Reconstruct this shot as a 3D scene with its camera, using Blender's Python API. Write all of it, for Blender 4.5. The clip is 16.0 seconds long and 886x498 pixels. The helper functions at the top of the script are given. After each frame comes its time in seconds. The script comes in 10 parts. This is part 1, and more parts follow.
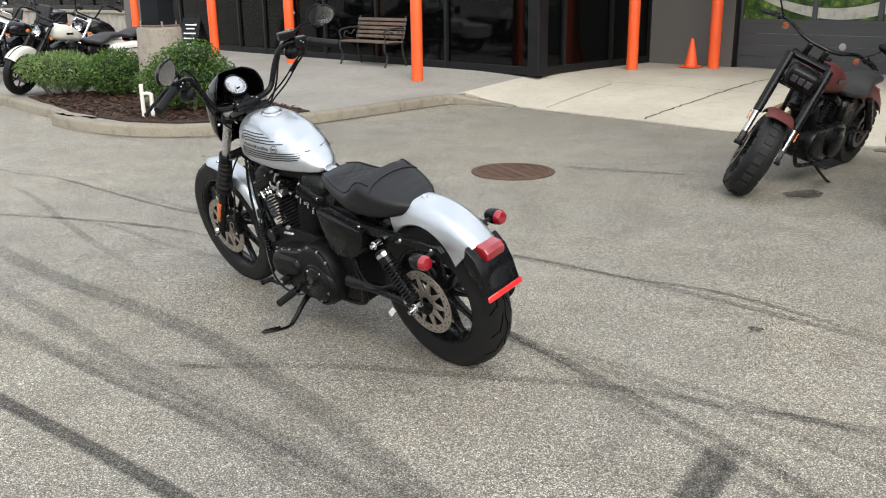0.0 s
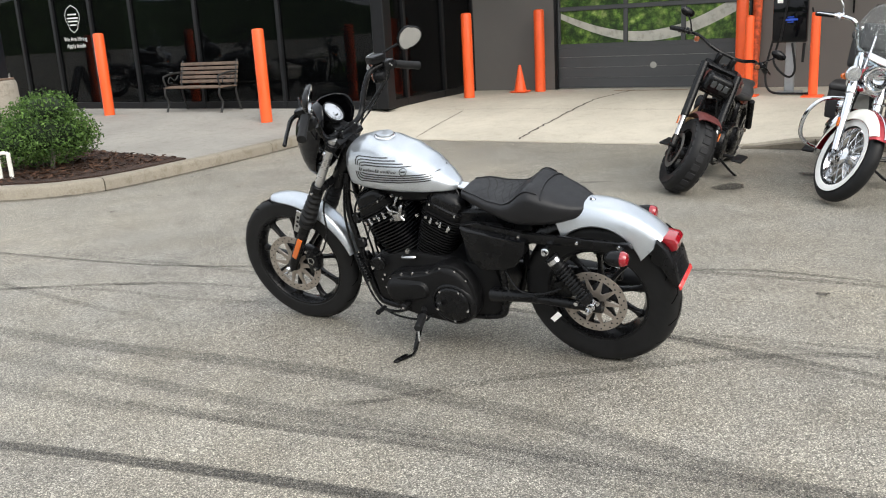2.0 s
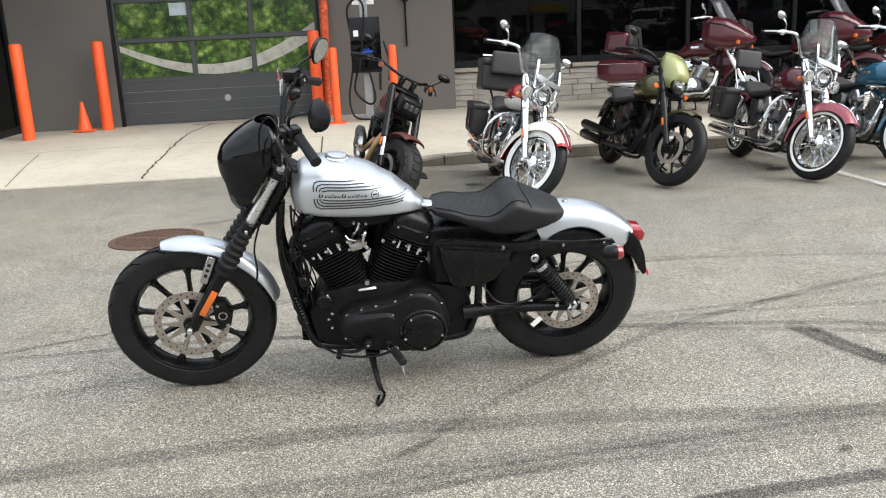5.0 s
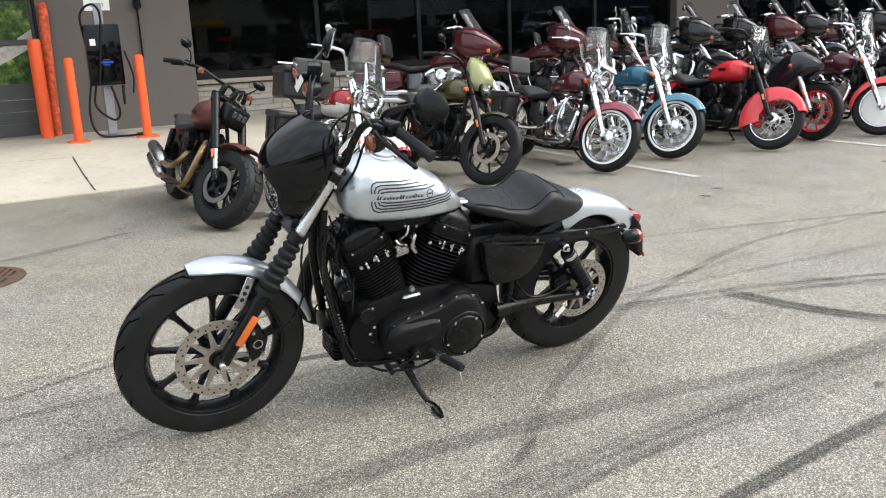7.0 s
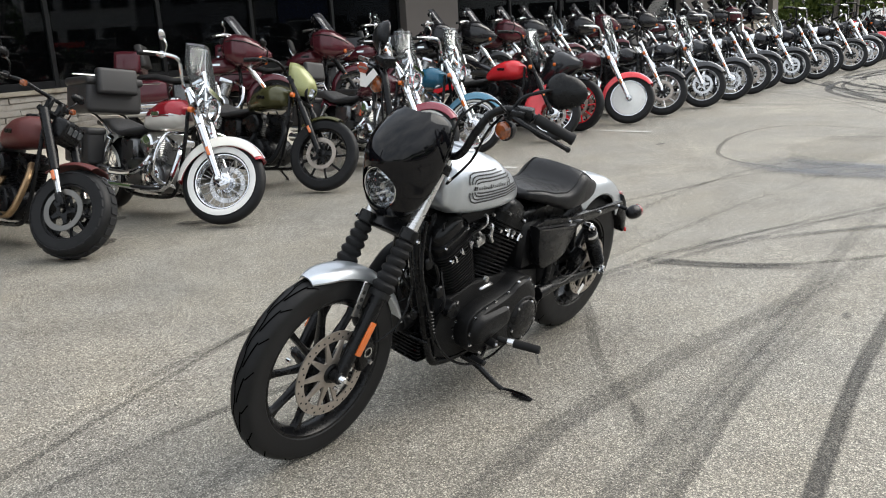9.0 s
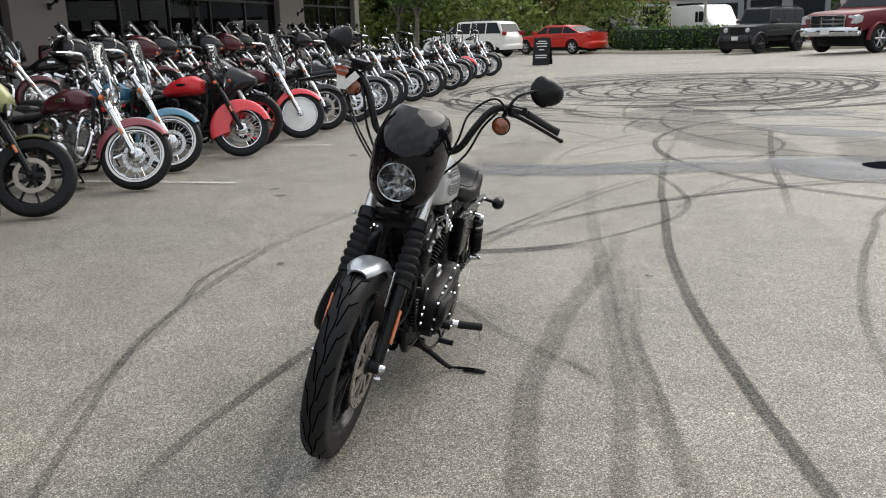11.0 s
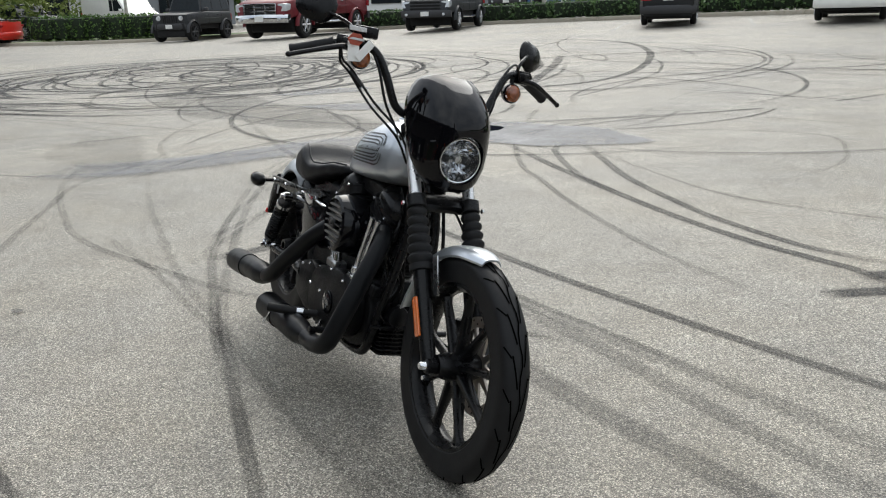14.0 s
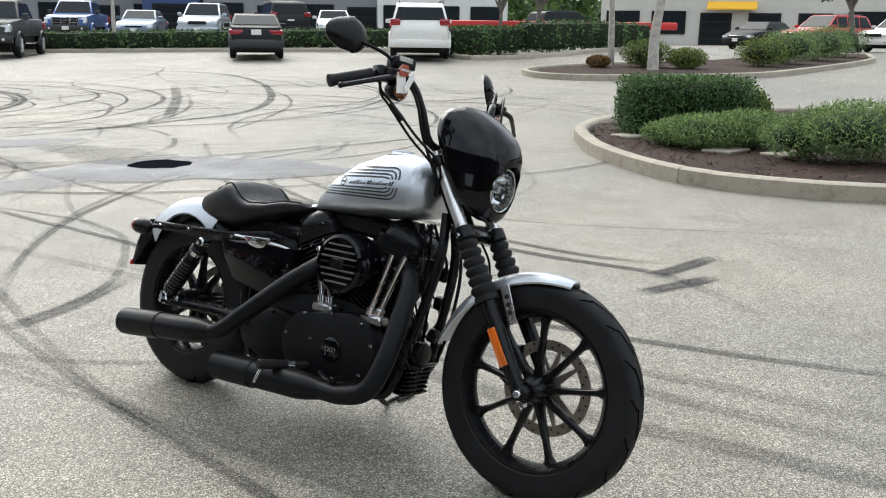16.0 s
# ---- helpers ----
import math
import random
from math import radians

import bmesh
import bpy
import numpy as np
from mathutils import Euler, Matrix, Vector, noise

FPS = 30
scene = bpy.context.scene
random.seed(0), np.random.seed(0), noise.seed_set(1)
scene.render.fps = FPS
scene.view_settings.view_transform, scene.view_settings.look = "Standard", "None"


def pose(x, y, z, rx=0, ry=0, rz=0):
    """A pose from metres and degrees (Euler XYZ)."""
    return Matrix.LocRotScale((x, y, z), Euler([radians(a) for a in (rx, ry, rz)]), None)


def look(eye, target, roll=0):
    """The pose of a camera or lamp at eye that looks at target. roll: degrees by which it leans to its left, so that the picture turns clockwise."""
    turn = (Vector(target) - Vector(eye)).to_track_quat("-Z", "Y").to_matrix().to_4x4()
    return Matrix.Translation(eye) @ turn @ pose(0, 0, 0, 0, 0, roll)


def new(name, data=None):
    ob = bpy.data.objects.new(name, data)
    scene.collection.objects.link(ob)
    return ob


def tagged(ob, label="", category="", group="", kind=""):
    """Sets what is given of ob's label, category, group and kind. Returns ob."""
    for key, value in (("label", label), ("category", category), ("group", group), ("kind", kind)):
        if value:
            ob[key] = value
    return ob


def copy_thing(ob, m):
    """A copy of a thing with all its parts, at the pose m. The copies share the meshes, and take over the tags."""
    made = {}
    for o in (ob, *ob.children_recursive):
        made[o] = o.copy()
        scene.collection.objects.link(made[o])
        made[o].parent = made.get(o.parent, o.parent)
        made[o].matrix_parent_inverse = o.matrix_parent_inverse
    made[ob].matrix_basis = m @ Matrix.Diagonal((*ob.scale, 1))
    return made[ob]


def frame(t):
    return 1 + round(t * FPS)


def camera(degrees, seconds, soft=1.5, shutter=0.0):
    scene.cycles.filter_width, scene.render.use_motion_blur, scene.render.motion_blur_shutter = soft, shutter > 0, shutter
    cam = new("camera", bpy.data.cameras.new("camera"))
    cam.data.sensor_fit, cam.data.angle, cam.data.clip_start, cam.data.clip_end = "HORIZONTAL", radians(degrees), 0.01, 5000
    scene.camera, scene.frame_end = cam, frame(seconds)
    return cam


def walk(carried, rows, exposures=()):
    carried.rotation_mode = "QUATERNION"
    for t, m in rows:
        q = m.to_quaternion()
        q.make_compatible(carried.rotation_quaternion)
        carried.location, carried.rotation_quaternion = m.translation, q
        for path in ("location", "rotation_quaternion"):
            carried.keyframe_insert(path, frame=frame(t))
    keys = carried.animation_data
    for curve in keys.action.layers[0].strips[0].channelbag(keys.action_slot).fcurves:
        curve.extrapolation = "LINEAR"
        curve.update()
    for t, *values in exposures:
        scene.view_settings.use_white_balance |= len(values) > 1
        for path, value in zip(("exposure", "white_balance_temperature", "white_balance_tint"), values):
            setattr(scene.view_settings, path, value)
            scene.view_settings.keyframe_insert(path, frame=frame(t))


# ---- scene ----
cam = camera(54.1, 16.0, soft=1.1)
METRES, EYE, TILT, LEAN, TURN = 11.3, 1.443, 0.0, 0.5, 0.0
ROWS = [
    (0.0, 0.0, 0.0, 0.0, -0.07, -16.76, 0.24),
    (0.5, -0.0338, 0.0031, -0.0011, -3.46, -16.08, 1.14),
    (1.0, -0.0706, -0.0015, -0.0017, -7.41, -15.37, 1.34),
    (1.5, -0.1024, 0.0082, -0.0038, -11.84, -14.25, 2.64),
    (2.0, -0.1378, 0.0147, -0.0062, -17.19, -14.46, 2.58),
    (2.5, -0.1664, 0.0267, -0.0066, -22.54, -14.87, 2.67),
    (3.0, -0.1889, 0.0451, -0.007, -29.26, -14.73, 2.68),
    (3.5, -0.2129, 0.0609, -0.0067, -36.02, -14.1, 3.0),
    (6.0, -0.2944, 0.1817, -0.0112, -61.72, -13.39, 2.24),
    (6.5, -0.304, 0.2118, -0.0121, -67.12, -13.33, 2.67),
    (7.0, -0.3163, 0.2396, -0.0116, -74.55, -13.4, 2.39),
    (7.5, -0.3268, 0.2694, -0.0119, -79.87, -13.7, 2.48),
    (8.0, -0.3307, 0.301, -0.0118, -84.78, -13.92, 2.84),
    (10.5, -0.3164, 0.4533, -0.0106, -116.16, -13.55, 2.72),
    (11.0, -0.3075, 0.4848, -0.0102, -123.73, -13.72, 1.92),
    (11.5, -0.2889, 0.5052, -0.0115, -129.83, -13.89, 1.79),
    (12.0, -0.2676, 0.5277, -0.0107, -135.7, -13.74, 1.78),
    (12.5, -0.2482, 0.5472, -0.0082, -142.13, -13.77, 2.19),
    (13.0, -0.2188, 0.5549, -0.0091, -148.08, -13.95, 2.42),
    (13.5, -0.1891, 0.5694, -0.0097, -155.65, -15.08, 2.24),
    (14.0, -0.1566, 0.5734, -0.0113, -161.76, -15.73, 2.19),
    (14.5, -0.1236, 0.5799, -0.0116, -167.66, -15.73, 1.33),
    (15.0, -0.0932, 0.5859, -0.0097, -174.4, -15.71, 1.45),
    (15.5, -0.0621, 0.5795, -0.0098, -181.64, -14.88, 0.81),
    (16.0, -0.0303, 0.5815, -0.0091, -190.43, -14.16, -0.22),
]
walk(cam, [(t, pose(0, 0, EYE, TILT, LEAN, TURN) @ pose(METRES * x, METRES * y, METRES * z, 90 + pitch, roll, yaw)) for t, x, y, z, yaw, pitch, roll in ROWS],
     [(0.0, 0.76, 6380, 8), (3.5, 0.97, 6350, 8), (7.0, 1.04, 6310, 8), (8.2, 0.97, 6320, 8), (10.5, 0.36, 6400, 8), (11.5, 0.36, 6400, 8), (12.5, 0.16, 6330, 7), (14.0, 0.37, 6250, 7), (15.0, 0.45, 6210, 7), (16.0, 0.72, 6210, 7)])

# ---- light: an overcast sky with a broad, weak sun ----
world = bpy.data.worlds.new("world")
scene.world = world
world.use_nodes = True
_wn = world.node_tree.nodes
_sky = _wn.new("ShaderNodeTexSky")
_sky.sky_type = "NISHITA"
_sky.sun_disc = False
_sky.sun_elevation = radians(42)
_sky.sun_rotation = radians(166)
_sky.air_density, _sky.dust_density, _sky.ozone_density = 1.0, 6.0, 1.0
_wet = _wn.new("ShaderNodeMix")
_wet.data_type = "RGBA"
_wet.inputs[0].default_value = 0.72
_wet.inputs[7].default_value = (8.6, 8.9, 9.2, 1)
_cloud = _wn.new("ShaderNodeTexNoise")
_cloud.inputs["Scale"].default_value, _cloud.inputs["Detail"].default_value = 2.2, 7
_band = _wn.new("ShaderNodeValToRGB")
_band.color_ramp.elements[0].position, _band.color_ramp.elements[0].color = 0.36, (5.6, 6.0, 6.6, 1)
_band.color_ramp.elements[1].position, _band.color_ramp.elements[1].color = 0.66, (11.6, 11.7, 11.8, 1)
world.node_tree.links.new(_wn.new("ShaderNodeTexCoord").outputs["Generated"], _cloud.inputs["Vector"])
world.node_tree.links.new(_cloud.outputs[0], _band.inputs[0])
_zen = _wn.new("ShaderNodeSeparateXYZ")
world.node_tree.links.new(_cloud.inputs["Vector"].links[0].from_socket, _zen.inputs[0])
_dome = _wn.new("ShaderNodeValToRGB")
_dome.color_ramp.elements[0].position, _dome.color_ramp.elements[0].color = 0.0, (0.78, 0.78, 0.78, 1)
_dome.color_ramp.elements[1].position, _dome.color_ramp.elements[1].color = 1.0, (1.16, 1.16, 1.16, 1)
world.node_tree.links.new(_zen.outputs[2], _dome.inputs[0])
_veil = _wn.new("ShaderNodeMix")
_veil.data_type, _veil.blend_type = "RGBA", "MULTIPLY"
_veil.inputs[0].default_value = 1.0
world.node_tree.links.new(_band.outputs[0], _veil.inputs[6])
world.node_tree.links.new(_dome.outputs[0], _veil.inputs[7])
world.node_tree.links.new(_veil.outputs[2], _wet.inputs[7])
world.node_tree.links.new(_sky.outputs[0], _wet.inputs[6])
world.node_tree.links.new(_wet.outputs[2], _wn["Background"].inputs[0])
_wn["Background"].inputs[1].default_value = 0.11
sun = new("sun", bpy.data.lights.new("sun", "SUN"))
sun.data.energy, sun.data.angle, sun.data.color = 1.45, radians(50), (1.0, 0.96, 0.9)
sun.matrix_world = look((0, 0, 0), (-0.2, 0.8, -0.75)).to_3x3().to_4x4()
sun.location = (0, 0, 30)


# ---- mesh helpers ----
def part(name, bm, material, parent=None, label="", smooth=True):
    """One bmesh as one mesh object, under a thing or a part."""
    bmesh.ops.recalc_face_normals(bm, faces=bm.faces)
    me = bpy.data.meshes.new(name)
    bm.to_mesh(me)
    bm.free()
    for m in material if isinstance(material, (list, tuple)) else (material,):
        me.materials.append(m)
    if smooth:
        me.shade_smooth()
        me.set_sharp_from_angle(angle=radians(38))
    ob = new(name, me)
    ob.parent = parent
    if label:
        ob["label"] = label
    return ob


def loose(name, bm, material, parent, label=""):
    """Each separate piece of a bmesh as a part of its own."""
    left = set(bm.verts)
    while left:
        todo, piece = [left.pop()], []
        while todo:
            v = todo.pop()
            piece.append(v)
            for e in v.link_edges:
                w = e.other_vert(v)
                if w in left:
                    left.discard(w)
                    todo.append(w)
        one = bmesh.new()
        at = {v: one.verts.new(v.co) for v in piece}
        for f in {f for v in piece for f in v.link_faces}:
            one.faces.new([at[v] for v in f.verts])
        part(name, one, material, parent, label)
    bm.free()


def thing(name, m, label, category, group="", kind=""):
    ob = new(name)
    ob.matrix_basis = m
    ob.empty_display_size = 0.1
    return tagged(ob, label, category, group, kind)


def box(bm, c, s, rot=(0, 0, 0), bevel=0.0, seg=1, m=None):
    """A box with its centre c and size s, turned by degrees, edges bevelled."""
    r = bmesh.ops.create_cube(bm, size=1)
    mat = pose(*c, *rot) @ Matrix.Diagonal((*s, 1))
    if m is not None:
        mat = m @ mat
    bmesh.ops.transform(bm, matrix=mat, verts=r["verts"])
    if bevel:
        es = list({e for v in r["verts"] for e in v.link_edges})
        bmesh.ops.bevel(bm, geom=es, offset=bevel, segments=seg, profile=0.6, affect="EDGES")
    return r["verts"]


def prism(bm, outline, depth, m=None, bevel=0.0, mi=0):
    """A flat outline in local XZ, drawn out along Y by +-depth/2."""
    a = [bm.verts.new((x, -depth / 2, z)) for x, z in outline]
    b = [bm.verts.new((x, depth / 2, z)) for x, z in outline]
    n = len(a)
    fs = [bm.faces.new(a), bm.faces.new(b[::-1])]
    for i in range(n):
        fs.append(bm.faces.new((a[i], b[i], b[(i + 1) % n], a[(i + 1) % n])))
    for f in fs:
        f.material_index = mi
    bmesh.ops.recalc_face_normals(bm, faces=fs)
    vs = a + b
    if bevel:
        es = [e for f in fs[:2] for e in f.edges]
        r = bmesh.ops.bevel(bm, geom=list(set(es)), offset=bevel, segments=2, profile=0.5, affect="EDGES")
        vs = list({v for f in r["faces"] for v in f.verts} | {v for v in vs if v.is_valid})
    if m is not None:
        bmesh.ops.transform(bm, matrix=m, verts=[v for v in vs if v.is_valid])
    return vs


def rings(bm, secs, closed=False, caps=True, mi=0):
    """Skin over closed cross-sections (lists of points of one length)."""
    rows = [[bm.verts.new(p) for p in s] for s in secs]
    n = len(rows[0])
    m = len(rows)
    for i in range(m if closed else m - 1):
        a, b = rows[i], rows[(i + 1) % m]
        for j in range(n):
            f = bm.faces.new((a[j], a[(j + 1) % n], b[(j + 1) % n], b[j]))
            f.material_index = mi
    if caps and not closed:
        bm.faces.new(rows[0][::-1]).material_index = mi
        bm.faces.new(rows[-1]).material_index = mi
    return [v for r in rows for v in r]


def basis(d):
    d = Vector(d).normalized()
    a = Vector((0, 0, 1)) if abs(d.z) < 0.9 else Vector((0, 1, 0))
    x = a.cross(d).normalized()
    return x, d.cross(x), d


def cyl(bm, p0, p1, r0, r1=None, seg=16, bevel=0.0):
    """A round bar or cone from p0 to p1, its rims broken by bevel."""
    p0, p1 = Vector(p0), Vector(p1)
    r1 = r0 if r1 is None else r1
    x, y, d = basis(p1 - p0)
    prof = [(r0, p0), (r1, p1)]
    if bevel:
        prof = [(r0 - bevel, p0), (r0, p0 + d * bevel), (r1, p1 - d * bevel), (r1 - bevel, p1)]
    return rings(bm, [[p + x * (math.cos(t) * r) + y * (math.sin(t) * r) for t in [2 * math.pi * k / seg for k in range(seg)]] for r, p in prof])


def lathe(bm, profile, centre, axis, seg=32, closed=False, mi=0, caps=True):
    """A profile of (radius, height along the axis) turned round the axis."""
    x, y, d = basis(axis)
    c = Vector(centre)
    secs = [[c + d * h + (x * math.cos(t) + y * math.sin(t)) * max(r, 1e-4) for t in [2 * math.pi * k / seg for k in range(seg)]] for r, h in profile]
    return rings(bm, secs, closed=closed, caps=caps and not closed, mi=mi)


def glide(pts, n=6):
    """A smooth line through the points."""
    p = [Vector(q) for q in pts]
    p = [2 * p[0] - p[1]] + p + [2 * p[-1] - p[-2]]
    out = []
    for i in range(1, len(p) - 2):
        for k in range(n):
            t = k / n
            a, b, c, d = p[i - 1], p[i], p[i + 1], p[i + 2]
            out.append(0.5 * ((2 * b) + (c - a) * t + (2 * a - 5 * b + 4 * c - d) * t * t + (3 * b - a - 3 * c + d) * t ** 3))
    return out + [p[-2]]


def tube(bm, pts, r, seg=10, n=6, smooth=True, mi=0):
    """A pipe along a line; r is a number or one radius a point."""
    line = glide(pts, n) if smooth else [Vector(q) for q in pts]
    rad = r if isinstance(r, (list, tuple)) else None
    x = None
    secs = []
    for i, q in enumerate(line):
        d = (line[min(i + 1, len(line) - 1)] - line[max(i - 1, 0)]).normalized()
        if x is None:
            x = basis(d)[0]
        x = (x - d * x.dot(d)).normalized()
        y = d.cross(x)
        if rad:
            s = i / (len(line) - 1) * (len(rad) - 1)
            k = min(int(s), len(rad) - 2)
            rr = rad[k] + (rad[k + 1] - rad[k]) * (s - k)
        else:
            rr = r
        secs.append([q + (x * math.cos(t) + y * math.sin(t)) * rr for t in [2 * math.pi * k / seg for k in range(seg)]])
    return rings(bm, secs, mi=mi)


def ball(bm, c, r, s=(1, 1, 1), u=14, v=10, m=None):
    q = bmesh.ops.create_uvsphere(bm, u_segments=u, v_segments=v, radius=r)
    mat = Matrix.Translation(c) @ Matrix.Diagonal((*s, 1))
    bmesh.ops.transform(bm, matrix=(m @ mat) if m is not None else mat, verts=q["verts"])
    return q["verts"]


def turn(bm, m, verts=None):
    bmesh.ops.transform(bm, matrix=m, verts=verts or bm.verts)


def B():
    return bmesh.new()


# ---- materials ----
def mat_base(name, color, rough=0.5, metal=0.0, coat=0.0, spec=0.5):
    m = bpy.data.materials.new(name)
    m.use_nodes = True
    b = m.node_tree.nodes["Principled BSDF"]
    b.inputs["Base Color"].default_value = (*color, 1)
    b.inputs["Roughness"].default_value = rough
    b.inputs["Metallic"].default_value = metal
    b.inputs["Specular IOR Level"].default_value = spec
    if coat:
        b.inputs["Coat Weight"].default_value = coat
        b.inputs["Coat Roughness"].default_value = 0.04
    return m, m.node_tree.nodes, m.node_tree.links, b


def noise_node(n, l, scale, detail=4, rough=0.6, coord="Object", vec=None):
    t = n.new("ShaderNodeTexNoise")
    t.inputs["Scale"].default_value = scale
    t.inputs["Detail"].default_value = detail
    t.inputs["Roughness"].default_value = rough
    if vec is None:
        c = n.new("ShaderNodeTexCoord")
        vec = c.outputs[coord]
    l.new(vec, t.inputs["Vector"])
    return t


def ramp(n, l, src, stops):
    r = n.new("ShaderNodeValToRGB")
    el = r.color_ramp.elements
    while len(el) < len(stops):
        el.new(0.5)
    for e, (p, c) in zip(el, stops):
        e.position = p
        e.color = (*c, 1) if len(c) == 3 else c
    l.new(src, r.inputs[0])
    return r


def mixc(n, l, fac, a, b, mode="MIX"):
    x = n.new("ShaderNodeMix")
    x.data_type, x.blend_type = "RGBA", mode
    for s, v in ((x.inputs[0], fac), (x.inputs[6], a), (x.inputs[7], b)):
        if hasattr(v, "is_output"):
            l.new(v, s)
        else:
            s.default_value = v if not isinstance(v, tuple) or len(v) == 4 else (*v, 1)
    return x.outputs[2]


def bump(n, l, b, src, strength, dist):
    k = n.new("ShaderNodeBump")
    k.inputs["Strength"].default_value = strength
    k.inputs["Distance"].default_value = dist
    l.new(src, k.inputs["Height"])
    l.new(k.outputs[0], b.inputs["Normal"])


def worn(name, color, rough=0.5, metal=0.0, coat=0.0, var=0.12, scale=9.0, fine=120.0, relief=0.15, rvar=0.12, spec=0.5):
    """A painted, cast or moulded surface with soft blotches, fine grain and uneven gloss."""
    m, n, l, b = mat_base(name, color, rough, metal, coat, spec)
    big = noise_node(n, l, scale, 5)
    lo = tuple(max(0, c * (1 - var)) for c in color)
    hi = tuple(min(1, c * (1 + var)) for c in color)
    r = ramp(n, l, big.outputs[0], [(0.3, lo), (0.7, hi)])
    l.new(r.outputs[0], b.inputs["Base Color"])
    g = ramp(n, l, big.outputs[0], [(0.25, (max(0, rough - rvar),) * 3), (0.75, (min(1, rough + rvar),) * 3)])
    l.new(g.outputs[0], b.inputs["Roughness"])
    if relief:
        f = noise_node(n, l, fine, 3)
        bump(n, l, b, f.outputs[0], relief, 0.002)
    return m


def paint(name, color, flake=0.0, rough=0.28, coat=0.7):
    m, n, l, b = mat_base(name, color, rough, 0.0, coat * 0.6, 0.3)
    f = noise_node(n, l, 900, 1)
    d = noise_node(n, l, 6, 4)
    c1 = mixc(n, l, d.outputs[0], tuple(c * 0.9 for c in color), tuple(min(1, c * 1.08) for c in color))
    if flake:
        k = ramp(n, l, f.outputs[0], [(0.45, (0.0,) * 3), (0.75, (1,) * 3)])
        c1 = mixc(n, l, k.outputs[0], c1, tuple(min(1, c * 1.35 + 0.03) for c in color))
        b.inputs["Metallic"].default_value = flake
    l.new(c1, b.inputs["Base Color"])
    return m


def glass(name, tint=(1, 1, 1), rough=0.0, alpha=0.15, spec=0.5, ior=1.5):
    """A thin clear pane: mostly see-through, with a true gloss."""
    m, n, l, b = mat_base(name, tint, rough, 0.0, 0, spec)
    tr = n.new("ShaderNodeBsdfTransparent")
    tr.inputs[0].default_value = (*tint, 1)
    gl = n.new("ShaderNodeBsdfGlossy")
    gl.inputs["Roughness"].default_value = rough
    fr = n.new("ShaderNodeFresnel")
    fr.inputs[0].default_value = ior
    mx = n.new("ShaderNodeMixShader")
    l.new(fr.outputs[0], mx.inputs[0])
    l.new(tr.outputs[0], mx.inputs[1])
    l.new(gl.outputs[0], mx.inputs[2])
    mx2 = n.new("ShaderNodeMixShader")
    mx2.inputs[0].default_value = alpha
    l.new(mx.outputs[0], mx2.inputs[1])
    l.new(b.outputs[0], mx2.inputs[2])
    l.new(mx2.outputs[0], n["Material Output"].inputs[0])
    return m


def asphalt():
    m, n, l, b = mat_base("asphalt", (0.2, 0.2, 0.19), 0.62, spec=0.55)
    tc = n.new("ShaderNodeTexCoord")
    o = tc.outputs["Object"]
    vor = n.new("ShaderNodeTexVoronoi")
    vor.inputs["Scale"].default_value = 215
    l.new(o, vor.inputs["Vector"])
    stone = n.new("ShaderNodeSeparateColor")
    l.new(vor.outputs["Color"], stone.inputs[0])
    tone = ramp(n, l, stone.outputs[0], [(0.0, (0.15, 0.141, 0.124)), (0.4, (0.29, 0.274, 0.241)), (0.78, (0.43, 0.408, 0.36)), (0.95, (0.72, 0.685, 0.61))])
    gap = ramp(n, l, vor.outputs["Distance"], [(0.35, (1, 1, 1)), (0.75, (0.34, 0.333, 0.322))])
    c = mixc(n, l, 1.0, tone.outputs[0], gap.outputs[0], "MULTIPLY")
    fine = noise_node(n, l, 260, 3, 0.7, vec=o)
    c = mixc(n, l, 0.5, c, ramp(n, l, fine.outputs[0], [(0.3, (0.55, 0.55, 0.55)), (0.7, (1.35, 1.33, 1.3))]).outputs[0], "MULTIPLY")
    big = noise_node(n, l, 0.35, 5, 0.55, vec=o)
    c = mixc(n, l, 1.0, c, ramp(n, l, big.outputs[0], [(0.3, (0.78, 0.79, 0.8)), (0.7, (1.12, 1.1, 1.06))]).outputs[0], "MULTIPLY")
    mid = noise_node(n, l, 2.6, 6, 0.65, vec=o)
    c = mixc(n, l, 1.0, c, ramp(n, l, mid.outputs[0], [(0.32, (0.8, 0.79, 0.78)), (0.6, (1.05, 1.05, 1.05))]).outputs[0], "MULTIPLY")
    clump = noise_node(n, l, 38, 3, 0.65, vec=o)
    c = mixc(n, l, 0.68, c, ramp(n, l, clump.outputs[0], [(0.3, (0.76, 0.755, 0.75)), (0.7, (1.2, 1.2, 1.19))]).outputs[0], "MULTIPLY")
    dust = noise_node(n, l, 0.9, 6, 0.7, vec=o)
    c = mixc(n, l, 1.0, c, ramp(n, l, dust.outputs[0], [(0.42, (1.0, 1.0, 1.0)), (0.72, (1.035, 1.005, 0.935))]).outputs[0], "MULTIPLY")
    l.new(c, b.inputs["Base Color"])
    bump(n, l, b, vor.outputs["Distance"], 0.4, 0.004)
    return m


